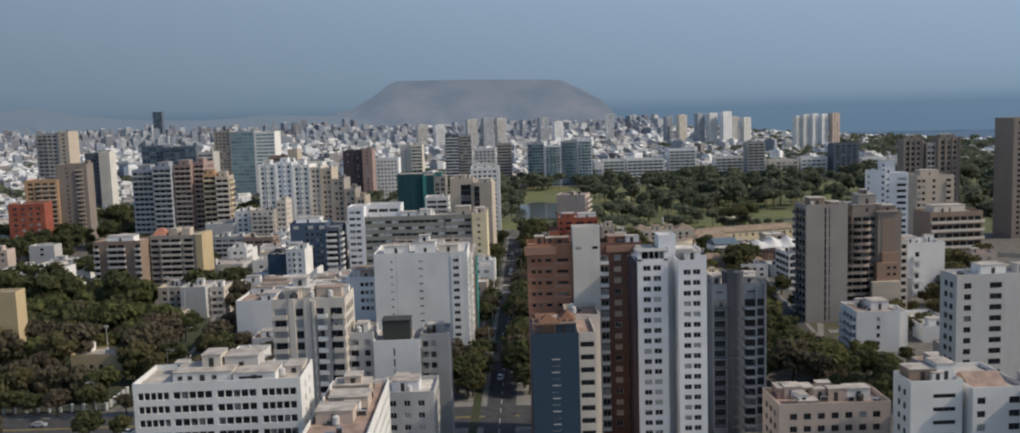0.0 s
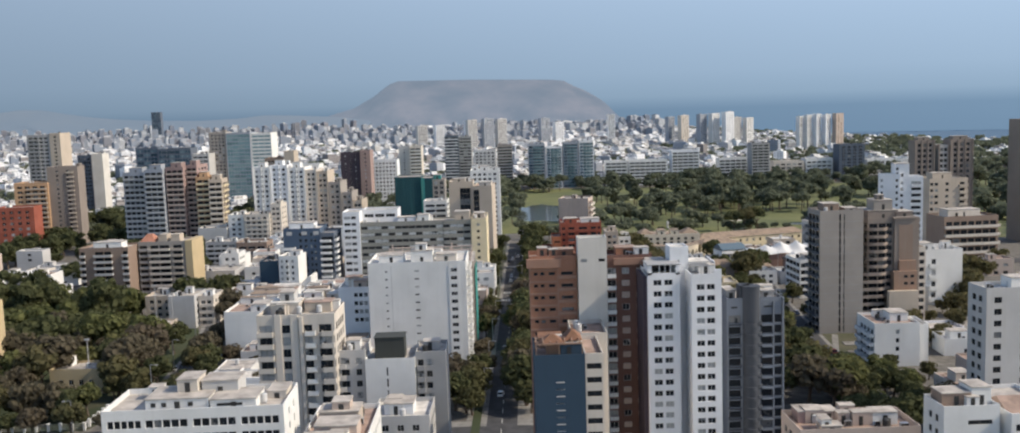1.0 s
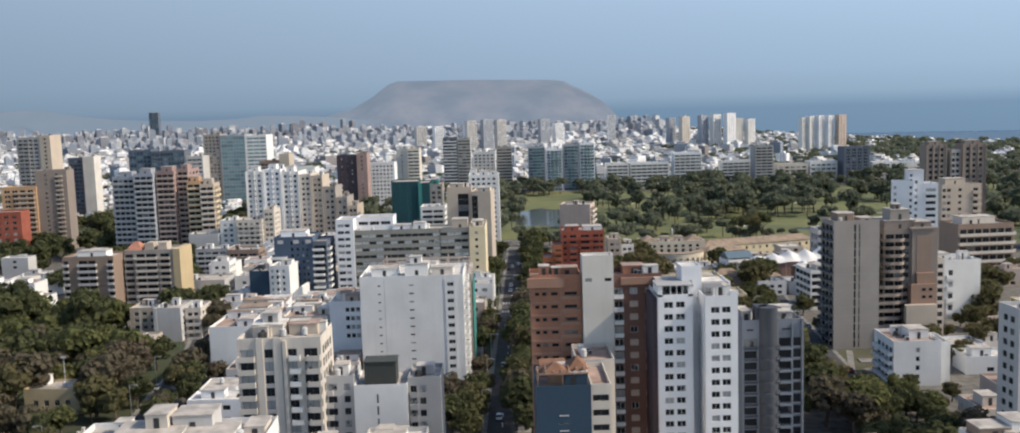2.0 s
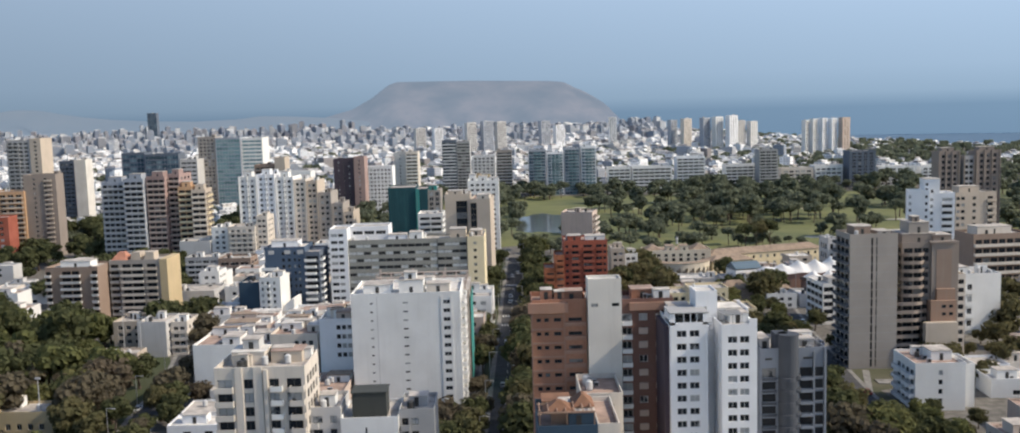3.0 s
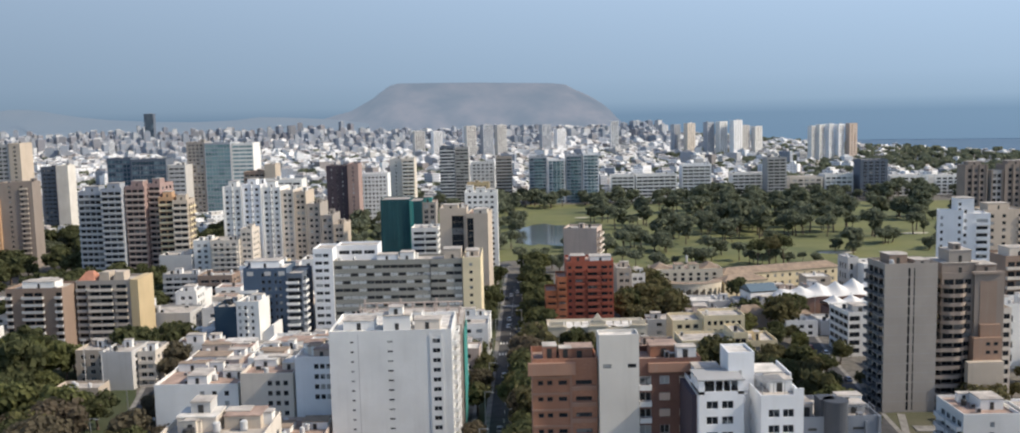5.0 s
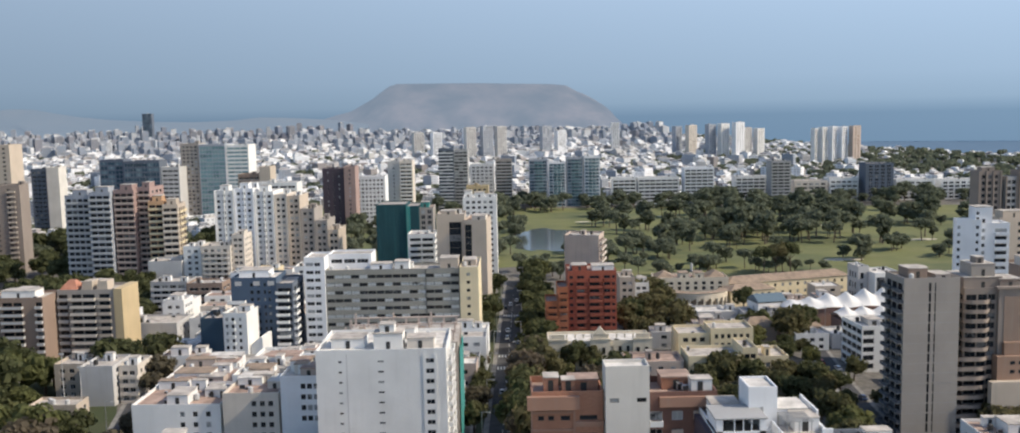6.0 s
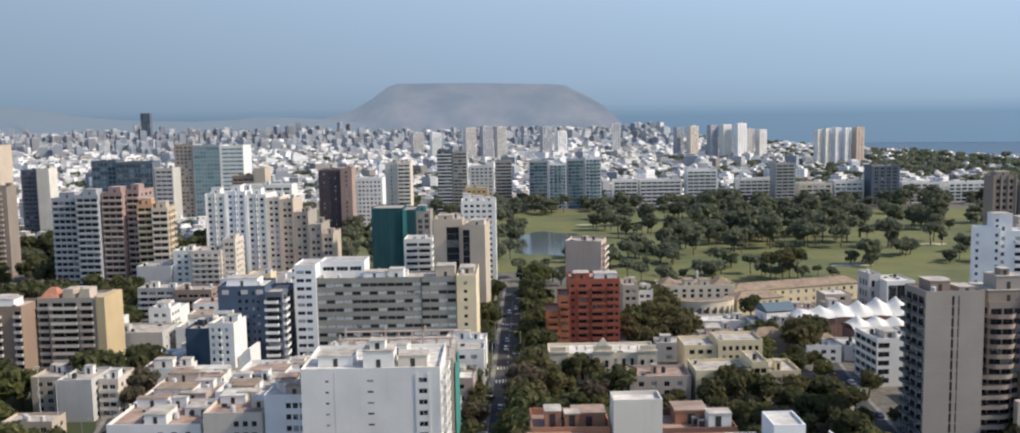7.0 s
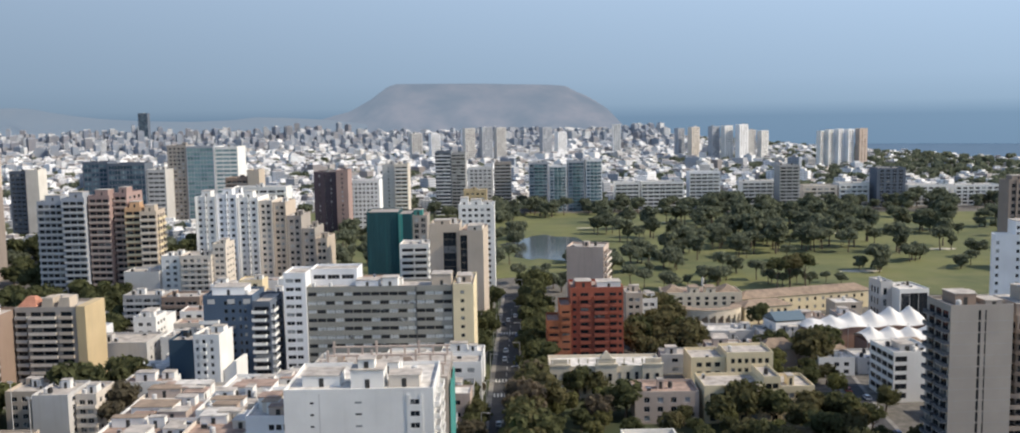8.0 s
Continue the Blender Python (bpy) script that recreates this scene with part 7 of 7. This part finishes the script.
def grove(n, x0, x1, y0, y1, kinds, size, group, apart, on="", joined="", clump=0):
    done = []
    for _ in range(n * 12):
        if len(done) >= n:
            break
        x, y = rt.uniform(x0, x1), rt.uniform(y0, y1)
        if any(math.hypot(x - a, y - b) < apart for a, b in done) or not free(x, y) or not road_gap(x, y):
            continue
        done.append((x, y))
        if joined:
            wood(rt.choice(kinds), x, y, size, joined)
            for _ in range(rt.randint(0, clump) if clump else 0):
                a, far = rt.uniform(0, 6.28), rt.uniform(3.5, 8.5)
                px, py = x + far * 1.4 * math.cos(a), y + far * math.sin(a)
                if free(px, py):
                    wood(rt.choice(kinds), px, py, size * rt.uniform(0.65, 1.0), joined)
        else:
            tree(rt.choice(kinds), x, y, size * rt.uniform(0.8, 1.25), group, on=on)


grove(50, -215, -122, 322, 380, ("broad", "bright", "dry", "bright", "broad", "dry", "broad"), 1.55, "park trees", 6.0, " in the park")
grove(46, -215, -126, 380, 446, ("broad", "tall", "bright"), 1.6, "", 6.0, joined="park_wood")
grove(26, -190, -121, 289, 322, ("broad", "bright", "broad", "dry"), 1.15, "park edge trees", 4.5, " by the park fence")
grove(30, -330, -215, 310, 446, ("broad",), 1.6, "", 8, joined="park_wood")
grove(8, -126, -116, 420, 470, ("dry", "dry", "broad"), 1.2, "park trees", 5, " by the street")
grove(12, -118, -94, 300, 382, ("broad", "dry"), 1.05, "side street trees", 5, " by the street")
for x in np.arange(-158, -74, 6.5):
    for o in (-12.0, 12.0):
        yy = float(np.interp(x, [p[0] for p in CROSS], [p[1] for p in CROSS]))
        if rt.random() < 0.75 and free(x, yy + o, 2):
            tree(rt.choice(("broad", "broad", "dry", "bush")), x + rt.uniform(-2, 2), yy + o + rt.uniform(-1, 1), 0.75 * rt.uniform(0.8, 1.25), "avenue trees", on=" by the avenue")
for side, o in ((-1, -9.6), (1, 4.2)):
    for y in np.arange(288, 640, 7.5 if side > 0 else 10):
        if side < 0 and rt.random() < 0.25:
            continue
        x = street_x(y) + o + rt.uniform(-1.2, 1.2) + (2.0 if side > 0 else 0) + (2.6 * side if y > 420 else 0)
        if free(x, y, 2) and y > 450:
            wood("broad", x, y, (1.3 if side > 0 else 1.0), "street_tree_rows")
        elif free(x, y, 2):
            tree("broad" if rt.random() < 0.8 else "dry", x, y, (1.45 if side > 0 else 1.0) * rt.uniform(0.8, 1.2), "street trees", on=" by the street")
grove(10, -19, -11, 290, 322, ("broad", "dry"), 0.95, "corner trees", 4, " by the avenue")
grove(12, 18, 60, 398, 432, ("broad", "broad", "bright"), 0.75, "garden trees", 5, " in the garden")
grove(7, -150, -125, 294, 305, ("bush", "dry", "broad"), 0.7, "park edge trees", 3.6, " by the park fence")
grove(16, 60, 116, 393, 411, ("broad", "broad", "bright"), 0.8, "garden trees", 5, " in the garden")
grove(14, 100, 128, 405, 500, ("broad", "bright"), 0.95, "lane trees", 5, " by the lane")
grove(10, 92, 118, 256, 284, ("broad", "dry"), 1.0, "wooded plot trees", 4.6, " in a wooded plot")
grove(40, 72, 103, 284, 392, ("broad", "broad", "bright", "broad", "dry"), 1.15, "wooded plot trees", 4.6, " in a wooded plot")
grove(9, 104, 118, 286, 316, ("broad", "bright"), 0.75, "wooded plot trees", 4.6, " in a wooded plot")
grove(8, 116, 135, 290, 318, ("broad", "bright"), 0.6, "garden trees", 4, " in a garden")
grove(20, 120, 185, 345, 400, ("broad",), 1.0, "", 5, joined="garden_wood")
grove(10, -98, -62, 298, 350, ("broad", "dry"), 0.8, "garden trees", 5, " in a garden")
grove(16, 175, 250, 405, 500, ("broad",), 1.2, "", 6, joined="garden_wood")
grove(14, 56, 82, 495, 545, ("broad",), 1.25, "", 6, joined="garden_wood")
grove(8, 16, 30, 520, 650, ("broad", "bright"), 1.0, "street trees", 5, " by the street")
grove(26, 18, 190, 640, 668, ("broad", "umbrella"), 0.95, "", 5, joined="golf_wood")
grove(15, 60, 330, 665, 735, ("umbrella", "broad"), 1.2, "", 12, joined="golf_wood", clump=3)
grove(110, -345, -180, 600, 860, ("broad",), 1.55, "", 6, joined="wood_by_towers")
grove(34, -235, -160, 520, 620, ("broad",), 1.4, "", 5.5, joined="wood_by_towers")
grove(60, -470, -345, 560, 800, ("broad",), 1.5, "", 6, joined="wood_by_towers")
grove(46, -190, -66, 640, 900, ("umbrella", "broad"), 1.5, "", 6.5, joined="golf_wood")
grove(46, 150, 300, 740, 965, ("umbrella", "tall", "umbrella"), 1.6, "", 13, joined="golf_wood", clump=4)
grove(52, 300, 540, 680, 980, ("umbrella", "tall", "broad"), 1.6, "", 10, joined="golf_wood", clump=4)
grove(9, 85, 160, 740, 960, ("umbrella", "tall"), 1.5, "", 18, joined="golf_wood", clump=3)
grove(22, -15, 22, 660, 1000, ("broad", "umbrella"), 1.5, "", 7, joined="golf_wood")
grove(8, 30, 70, 690, 750, ("broad",), 1.2, "", 7, joined="golf_wood")
grove(125, -60, 600, 1000, 1075, ("broad", "broad", "umbrella"), 1.45, "", 6, joined="golf_wood")
for kind, x, y, s in (("broad", 70, 546, 1.7), ("broad", 76, 550, 1.5), ("broad", 117, 545, 1.4), ("broad", 62, 518, 1.3), ("broad", 70, 520, 1.4), ("broad", 79, 517, 1.2), ("broad", 119, 478, 1.7), ("broad", 124, 485, 1.5),
                      ("broad", 30, 447, 1.2), ("broad", 36, 449, 1.1), ("cypress", 46, 451, 1.1), ("broad", 42, 424, 1.4), ("dry", 34, 420, 1.2), ("broad", 78, 417, 1.4), ("broad", 86, 415, 1.4),
                      ("broad", 70, 413, 1.3), ("broad", 105, 410, 1.4), ("broad", 96, 412, 1.3), ("umbrella", 152, 640, 1.5), ("umbrella", 160, 643, 1.4), ("umbrella", 169, 645, 1.5)):
    tree(kind, x, y, s, "garden trees", on=" in the gardens")
for name, (vs, fs, ms) in woods.items():
    me = bpy.data.meshes.new(name)
    me.from_pydata(np.concatenate(vs).tolist(), [], fs)
    me.materials.append(HAZELEAF if name == "golf_wood" else LEAF)
    me.materials.append(BARK)
    me.materials.append(LEAFBRIGHT)
    me.polygons.foreach_set("material_index", ms)
    tagged(new(name, me), "dense dark green trees with bare trunks and uneven crowns", "trees", kind="stuff")


# ---- low houses between the larger buildings ----
rh = random.Random(11)
PALETTE = (WHITE, WHITE, WHITE, COOLWHITE, CREAM, LIGHTGREY, LIGHTGREY, TAN, PINKBEIGE, GREY, YELLOW)


def small_house(x, y, w, d, h, wall):
    b = Building("house", {WHITE: "small white flat-roofed house", COOLWHITE: "small cool white flat-roofed house", CREAM: "small cream flat-roofed house", LIGHTGREY: "small pale grey flat-roofed house", GREY: "small grey flat-roofed house",
                           TAN: "small tan flat-roofed house", PINKBEIGE: "small pinkish flat-roofed house", YELLOW: "small pale yellow flat-roofed house"}[wall], x, y, w, d, h, wall, rh.uniform(-4, 1), category="house", group="low houses", frame_mat=DARKFRAME)
    n = max(1, int(h / 3.0))
    b.face("f", cols(0.5, w - 0.5, rh.choice((1, 2)), min(2.2, w / 4)), b.storeys(n, h / n, 0.9, 1.4)[-2:])
    if rh.random() < 0.5:
        b.room(w * 0.2, w * 0.6, d * 0.3, d * 0.7, rh.uniform(2, 2.8), rh.choice((wall, WHITE)))
    b.clutter(rh.randint(0, 9999), 1)
    b.finish(rh.choice((ROOF, ROOFPALE, ROOFPALE, ROOFRED)), rh.uniform(0.4, 1.0))


def quarter(n, x0, x1, y0, y1, hs):
    made = 0
    for _ in range(n * 14):
        if made >= n:
            break
        w, d = rh.uniform(9, 17), rh.uniform(9, 15)
        x, y = rh.uniform(x0, x1), rh.uniform(y0, y1)
        if any(x < b and x + w > a and y < e and y + d > c for a, b, c, e in TAKEN):
            continue
        if not all(road_gap(px, py) for px in (x, x + w) for py in (y, y + d)):
            continue
        small_house(x, y, w, d, rh.uniform(*hs), rh.choice(PALETTE))
        made += 1


quarter(22, -260, -150, 455, 560, (6, 12))
quarter(26, -150, -68, 490, 640, (8, 15))
quarter(9, -98, -64, 298, 350, (5, 8))
quarter(6, -128, -100, 430, 500, (6, 11))
quarter(16, 122, 215, 262, 400, (3.5, 6.5))
quarter(14, 140, 260, 400, 560, (5, 10))
quarter(10, 60, 130, 476, 545, (4, 7))
quarter(12, -66, -12, 390, 465, (8, 16))
quarter(12, -60, -12, 490, 560, (8, 18))
quarter(12, -420, -260, 460, 620, (7, 14))
quarter(8, -420, -340, 600, 700, (8, 16))


# ---- the far city ----
def coast_x(y):
    return float(np.interp(y, [c[1] for c in COAST], [c[0] for c in COAST]))


def in_golf(x, y):
    return (-200 < x < 570 and 600 < y < 1100)


# House paints, slightly cooled to stand in for distance haze.
HAZEPAINTS = ((0.80, 0.82, 0.84), (0.58, 0.57, 0.55), (0.81, 0.82, 0.84), (0.38, 0.36, 0.35), (0.79, 0.80, 0.82), (0.28, 0.30, 0.33), (0.82, 0.82, 0.82), (0.26, 0.24, 0.24), (0.70, 0.71, 0.73), (0.42, 0.44, 0.48))
TOWN = far_town("distant_town", *HAZEPAINTS)
# The blue-greys put some distance haze into the tower paint.
TOWNTALL = far_town("distant_towers", (0.62, 0.63, 0.65), (0.36, 0.39, 0.44), (0.30, 0.34, 0.40), (0.50, 0.48, 0.46), (0.26, 0.30, 0.36), (0.78, 0.78, 0.78), (0.42, 0.46, 0.52), (0.34, 0.33, 0.34))

# Darker blue-greys: distance haze painted into the skyline towers.
TOWNHAZED = far_town("skyline_towers_haze_tint", (0.26, 0.30, 0.36), (0.20, 0.24, 0.30), (0.36, 0.39, 0.43), (0.58, 0.60, 0.62), (0.18, 0.215, 0.28), (0.25, 0.26, 0.29), (0.40, 0.43, 0.48), (0.22, 0.225, 0.26))


def town(name, label, spots, mat, kind="stuff"):
    """Many small blocks, turned a little each, each with a roof room."""
    v, f = [], []
    quad = np.array([(0, 3, 2, 1), (4, 5, 6, 7), (0, 1, 5, 4), (1, 2, 6, 5), (2, 3, 7, 6), (3, 0, 4, 7)])
    for x, y, w, d, h, a, z in spots:
        ca, sa = math.cos(a), math.sin(a)
        k = 0.5 + 0.25 * ((x * 7.3 + y * 3.1) % 1.0)
        for x0, x1, y0, y1, z0, z1 in ((0, w * k, 0, d, z - 2, z + h), (w * k, w, d * 0.1, d * 0.95, z - 2, z + h * (0.55 + 0.4 * ((x * 3.7) % 1.0))), (w * 0.1, w * k * 0.8, d * 0.3, d * 0.7, z + h, z + h + 2.6)):
            n = len(v)
            for zz in (z0, z1):
                for px, py in ((x0, y0), (x1, y0), (x1, y1), (x0, y1)):
                    v.append((x + px * ca - py * sa, y + px * sa + py * ca, zz))
            f += [tuple(q + n) for q in quad]
    me = bpy.data.meshes.new(name)
    me.from_pydata(v, [], [tuple(int(k) for k in q) for q in f])
    me.materials.append(mat)
    return tagged(new(name, me), label, "buildings" if kind else "building", kind=kind)


rf = random.Random(23)
near_spots, far_spots, tall_spots, wood_spots = [], [], [], []
y = 700.0
while y < 4300:
    pitch = 17 + (y - 700) * 0.0085
    half = y * 0.60 + 60
    x = -half
    while x < min(half, coast_x(y) - 30):
        px, py = x + rf.uniform(-0.3, 0.3) * pitch, y + rf.uniform(-0.3, 0.3) * pitch
        x += pitch
        if in_golf(px, py) or (py > 3640 and px < -440) or not free(px + 6, py + 6, 8) or (py < 1000 and px > -200 and px < 330) or (py < 800 and -360 < px):
            continue
        k = rf.random()
        turn = rf.uniform(0.4, 0.95) if rf.random() < 0.75 else rf.uniform(-0.3, 0.1)
        if k < (0.30 if py < 2000 else 0.17) + (0.3 if px > 280 and py < 1900 else 0) + (0.15 if px > 560 else 0):
            wood_spots.append((px, py))
        elif rf.random() < 0.02 and px < 480:
            tall_spots.append((px, py, rf.uniform(14, 30), rf.uniform(12, 18), rf.uniform(14, 28), turn, 0))
        else:
            near_spots.append((px, py, rf.uniform(0.6, 1.05) * pitch, rf.uniform(0.5, 0.9) * pitch, rf.uniform(5, 13) * (1.7 if rf.random() < 0.16 and px < 480 and py > 1150 else 1.0) * (0.6 if px > 520 else 1.0), turn, 0))
    y += pitch * 0.95
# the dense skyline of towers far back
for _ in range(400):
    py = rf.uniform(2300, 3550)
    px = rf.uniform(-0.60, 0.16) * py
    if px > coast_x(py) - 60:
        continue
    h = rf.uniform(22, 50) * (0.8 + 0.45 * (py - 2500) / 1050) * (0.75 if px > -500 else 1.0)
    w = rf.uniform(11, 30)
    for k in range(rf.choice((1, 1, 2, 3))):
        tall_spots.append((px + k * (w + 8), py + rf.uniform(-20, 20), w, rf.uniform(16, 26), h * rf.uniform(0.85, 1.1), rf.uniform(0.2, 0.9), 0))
town("distant_houses", "countless pale flat-roofed houses stretching to the hills", near_spots, TOWN)
tall_spots.sort(key=lambda s: s[1])
for spot in tall_spots[:150]:
    ob = town("tower_block", "pale grey distant apartment tower block", [spot], TOWNTALL, "")
    ob.data.transform(pose(-spot[0], -spot[1], 0))
    ob.location = (spot[0], spot[1], 0)
    tagged(ob, "pale grey distant apartment tower block", "building", "distant tower blocks")
town("distant_tower_blocks", "scattered distant apartment towers, blue-grey haze tint painted in", tall_spots[150:], TOWNHAZED)
clump = crown_mesh("clump", 99, 6.0, 4.0, 0.0, 9, 9, 2.0, LEAF)
cv = np.array([p.co[:] for p in clump.vertices])
cf = np.array([p.vertices[:] for p in clump.polygons])
for _ in range(500):
    py = rf.uniform(1060, 1700)
    px = rf.uniform(-0.5, 0.55) * py
    if px < coast_x(py) - 30 and free(px, py, 3):
        wood_spots.append((px, py))
for _ in range(260):
    px, py = rf.uniform(-420, -150), rf.uniform(740, 1000)
    if free(px, py, 3) and not in_golf(px, py):
        wood_spots.append((px, py))
for _ in range(220):
    px, py = rf.uniform(330, 700), rf.uniform(520, 1000)
    if free(px, py, 4) and px > 240 + (py - 640) * 0.75:
        wood_spots.append((px, py))
allv, allf = [], []
for i, (px, py) in enumerate(wood_spots):
    s, a = rf.uniform(0.7, 1.5), rf.uniform(0, 6.28)
    ca, sa = math.cos(a) * s, math.sin(a) * s
    allv.append(np.stack([cv[:, 0] * ca - cv[:, 1] * sa + px, cv[:, 0] * sa + cv[:, 1] * ca + py, cv[:, 2] * s], 1))
    allf.append(cf + i * len(cv))
me = bpy.data.meshes.new("distant_trees")
me.from_pydata(np.concatenate(allv).tolist(), [], np.concatenate(allf).tolist())
me.materials.append(HAZELEAF)
tagged(new("distant_trees", me), "dark green tree crowns scattered through the far city", "trees", kind="stuff")


# ---- cars, lamps and fences ----
CARPAINT = [plain("car_paint_" + n, c, 0.3, 0.2, 3, 0.05) for n, c in (("white", (0.7, 0.7, 0.7)), ("silver", (0.42, 0.43, 0.45)), ("black", (0.03, 0.03, 0.035)), ("red", (0.35, 0.04, 0.03)), ("grey", (0.16, 0.17, 0.18)), ("blue", (0.05, 0.09, 0.2)))]
CARNAME = ("white", "silver", "black", "red", "grey", "blue")
wheel = Geo()
wheel.cyl(0, 0, 0.33, -0.11, 0.11, 14)
WHEEL = wheel.mesh("wheel", BLACK)


def car_proto(i):
    ob = tagged(new("car"), CARNAME[i] + " car on the asphalt", "car", "cars in the streets")
    g = Geo()
    g.prism([(-0.88, -2.1), (0.88, -2.1), (0.88, 2.1), (-0.88, 2.1)], 0.3, 0.62)
    g.prism([(-0.88, -2.1), (0.88, -2.1), (0.88, 2.1), (-0.88, 2.1)], 0.62, 0.92, 0, [(-0.8, -1.98), (0.8, -1.98), (0.8, 1.95), (-0.8, 1.95)])
    g.prism([(-0.66, -1.05), (0.66, -1.05), (0.66, 0.85), (-0.66, 0.85)], 1.36, 1.44)
    part("body", g, (CARPAINT[i],), ob)
    g = Geo()
    g.prism([(-0.78, -1.65), (0.78, -1.65), (0.78, 1.3), (-0.78, 1.3)], 0.92, 1.36, 0, [(-0.64, -1.0), (0.64, -1.0), (0.64, 0.8), (-0.64, 0.8)])
    part("cabin_glass", g, (DARKGLASS,), ob)
    for sx in (-0.82, 0.82):
        for sy in (-1.3, 1.3):
            w = part("wheel", WHEEL, (), ob, loc=(sx, sy, 0.33))
            w.rotation_euler = (0, radians(90), 0)
    return ob


protos = [car_proto(i) for i in range(6)]
rc = random.Random(3)
spots = []
for y in np.arange(300, 600, 8.0):
    for o, head in ((-4.6, 0), (-2.6, 0), (0.4, 180), (1.8, 180)):
        if rc.random() < 0.17:
            spots.append((street_x(y) + o, y + rc.uniform(-2, 2), 0.2, -2 + head))
for x in np.arange(-150, -4, 7.5):
    yy = float(np.interp(x, [p[0] for p in CROSS], [p[1] for p in CROSS]))
    for o, head in ((-6.8, 84), (-2.6, 84), (2.6, -96), (6.8, -96)):
        if rc.random() < 0.12:
            spots.append((x + rc.uniform(-2, 2), yy + o, 0.18, head))
for y in np.arange(305, 420, 9.0):
    if rc.random() < 0.4:
        spots.append((float(np.interp(y, [p[1] for p in LEFTST], [p[0] for p in LEFTST])) + rc.choice((-3.6, 3.4)), y, 0.17, 4))
for y in np.arange(270, 480, 9.0):
    if rc.random() < 0.35:
        spots.append((float(np.interp(y, [p[1] for p in RIGHTST], [p[0] for p in RIGHTST])) + rc.choice((-2.2, 2.2)), y, 0.16, -3))
for i, (x, y, z, head) in enumerate(spots):
    k = rc.choice((0, 0, 0, 1, 1, 2, 3, 4, 5))
    if i < 6:
        protos[i].location, protos[i].rotation_euler = (x, y, z), (0, 0, radians(head))
    else:
        copy_thing(protos[k], pose(x, y, z, 0, 0, head))


def street_lamp(x, y, arm):
    ob = tagged(new("street_lamp"), "tall grey street lamp on the pavement", "lamp", "street lamps")
    ob.location = (x, y, 0.15)
    g = Geo()
    g.cyl(0, 0, 0.16, 0, 10.5, 10, 0, 0.09)
    part("pole", g, (METAL,), ob)
    g = Geo()
    g.prism([(0, -0.06), (arm, -0.06), (arm, 0.06), (0, 0.06)] if arm > 0 else [(arm, -0.06), (0, -0.06), (0, 0.06), (arm, 0.06)], 10.35, 10.5)
    part("arm", g, (METAL,), ob)
    g = Geo()
    g.box(arm - 0.45, arm + 0.45, -0.16, 0.16, 10.22, 10.36)
    part("lamp_head", g, (LIGHTGREY,), ob)


for y in range(300, 640, 34):
    street_lamp(street_x(y) - 6.9, y, 2.2)
    street_lamp(street_x(y) + 4.0, y + 17, -2.2)
for x in range(-150, -20, 30):
    street_lamp(x, float(np.interp(x, [p[0] for p in CROSS], [p[1] for p in CROSS])) + 10.4, -2.0)
for y in (318, 352, 388):
    street_lamp(float(np.interp(y, [p[1] for p in LEFTST], [p[0] for p in LEFTST])) - 4.4, y, 2.0)
# park fence with pale posts
fence = tagged(new("park_fence"), "low park fence with pale posts and rails", "fence")
for k in range(15):
    px, py, turn = (-150 + k * 3.4, 287.3, 0.0) if k < 9 else (-119.4, 287.3 + (k - 9) * 3.4, radians(90))
    g = Geo()
    g.box(-0.3, 0.3, -0.3, 0.3, 0, 2.2).box(-0.4, 0.4, -0.4, 0.4, 2.2, 2.4)
    part("post", g, (WHITE,), fence, loc=(px, py, 0))
    if k < 14:
        g = Geo()
        for z in (0.5, 1.0, 1.5, 2.0):
            g.box(0.3, 3.1, -0.05, 0.05, z, z + 0.12)
        r = part("rail", g, (LIGHTGREY,), fence, loc=(px, py, 0), rz=turn)
# two tall masts in the park
for x, y, h in ((-135, 330, 17), (-141, 412, 20), (-131, 402, 18)):
    ob = tagged(new("mast"), "slim pale mast rising among the park trees", "mast")
    ob.location = (x, y, 0)
    g = Geo()
    g.cyl(0, 0, 0.16, 0, h, 10, 0, 0.1)
    part("pole", g, (LIGHTGREY,), ob)
    g = Geo()
    g.box(-0.8, 0.8, -0.1, 0.1, h - 0.6, h)
    part("crossbar", g, (LIGHTGREY,), ob)
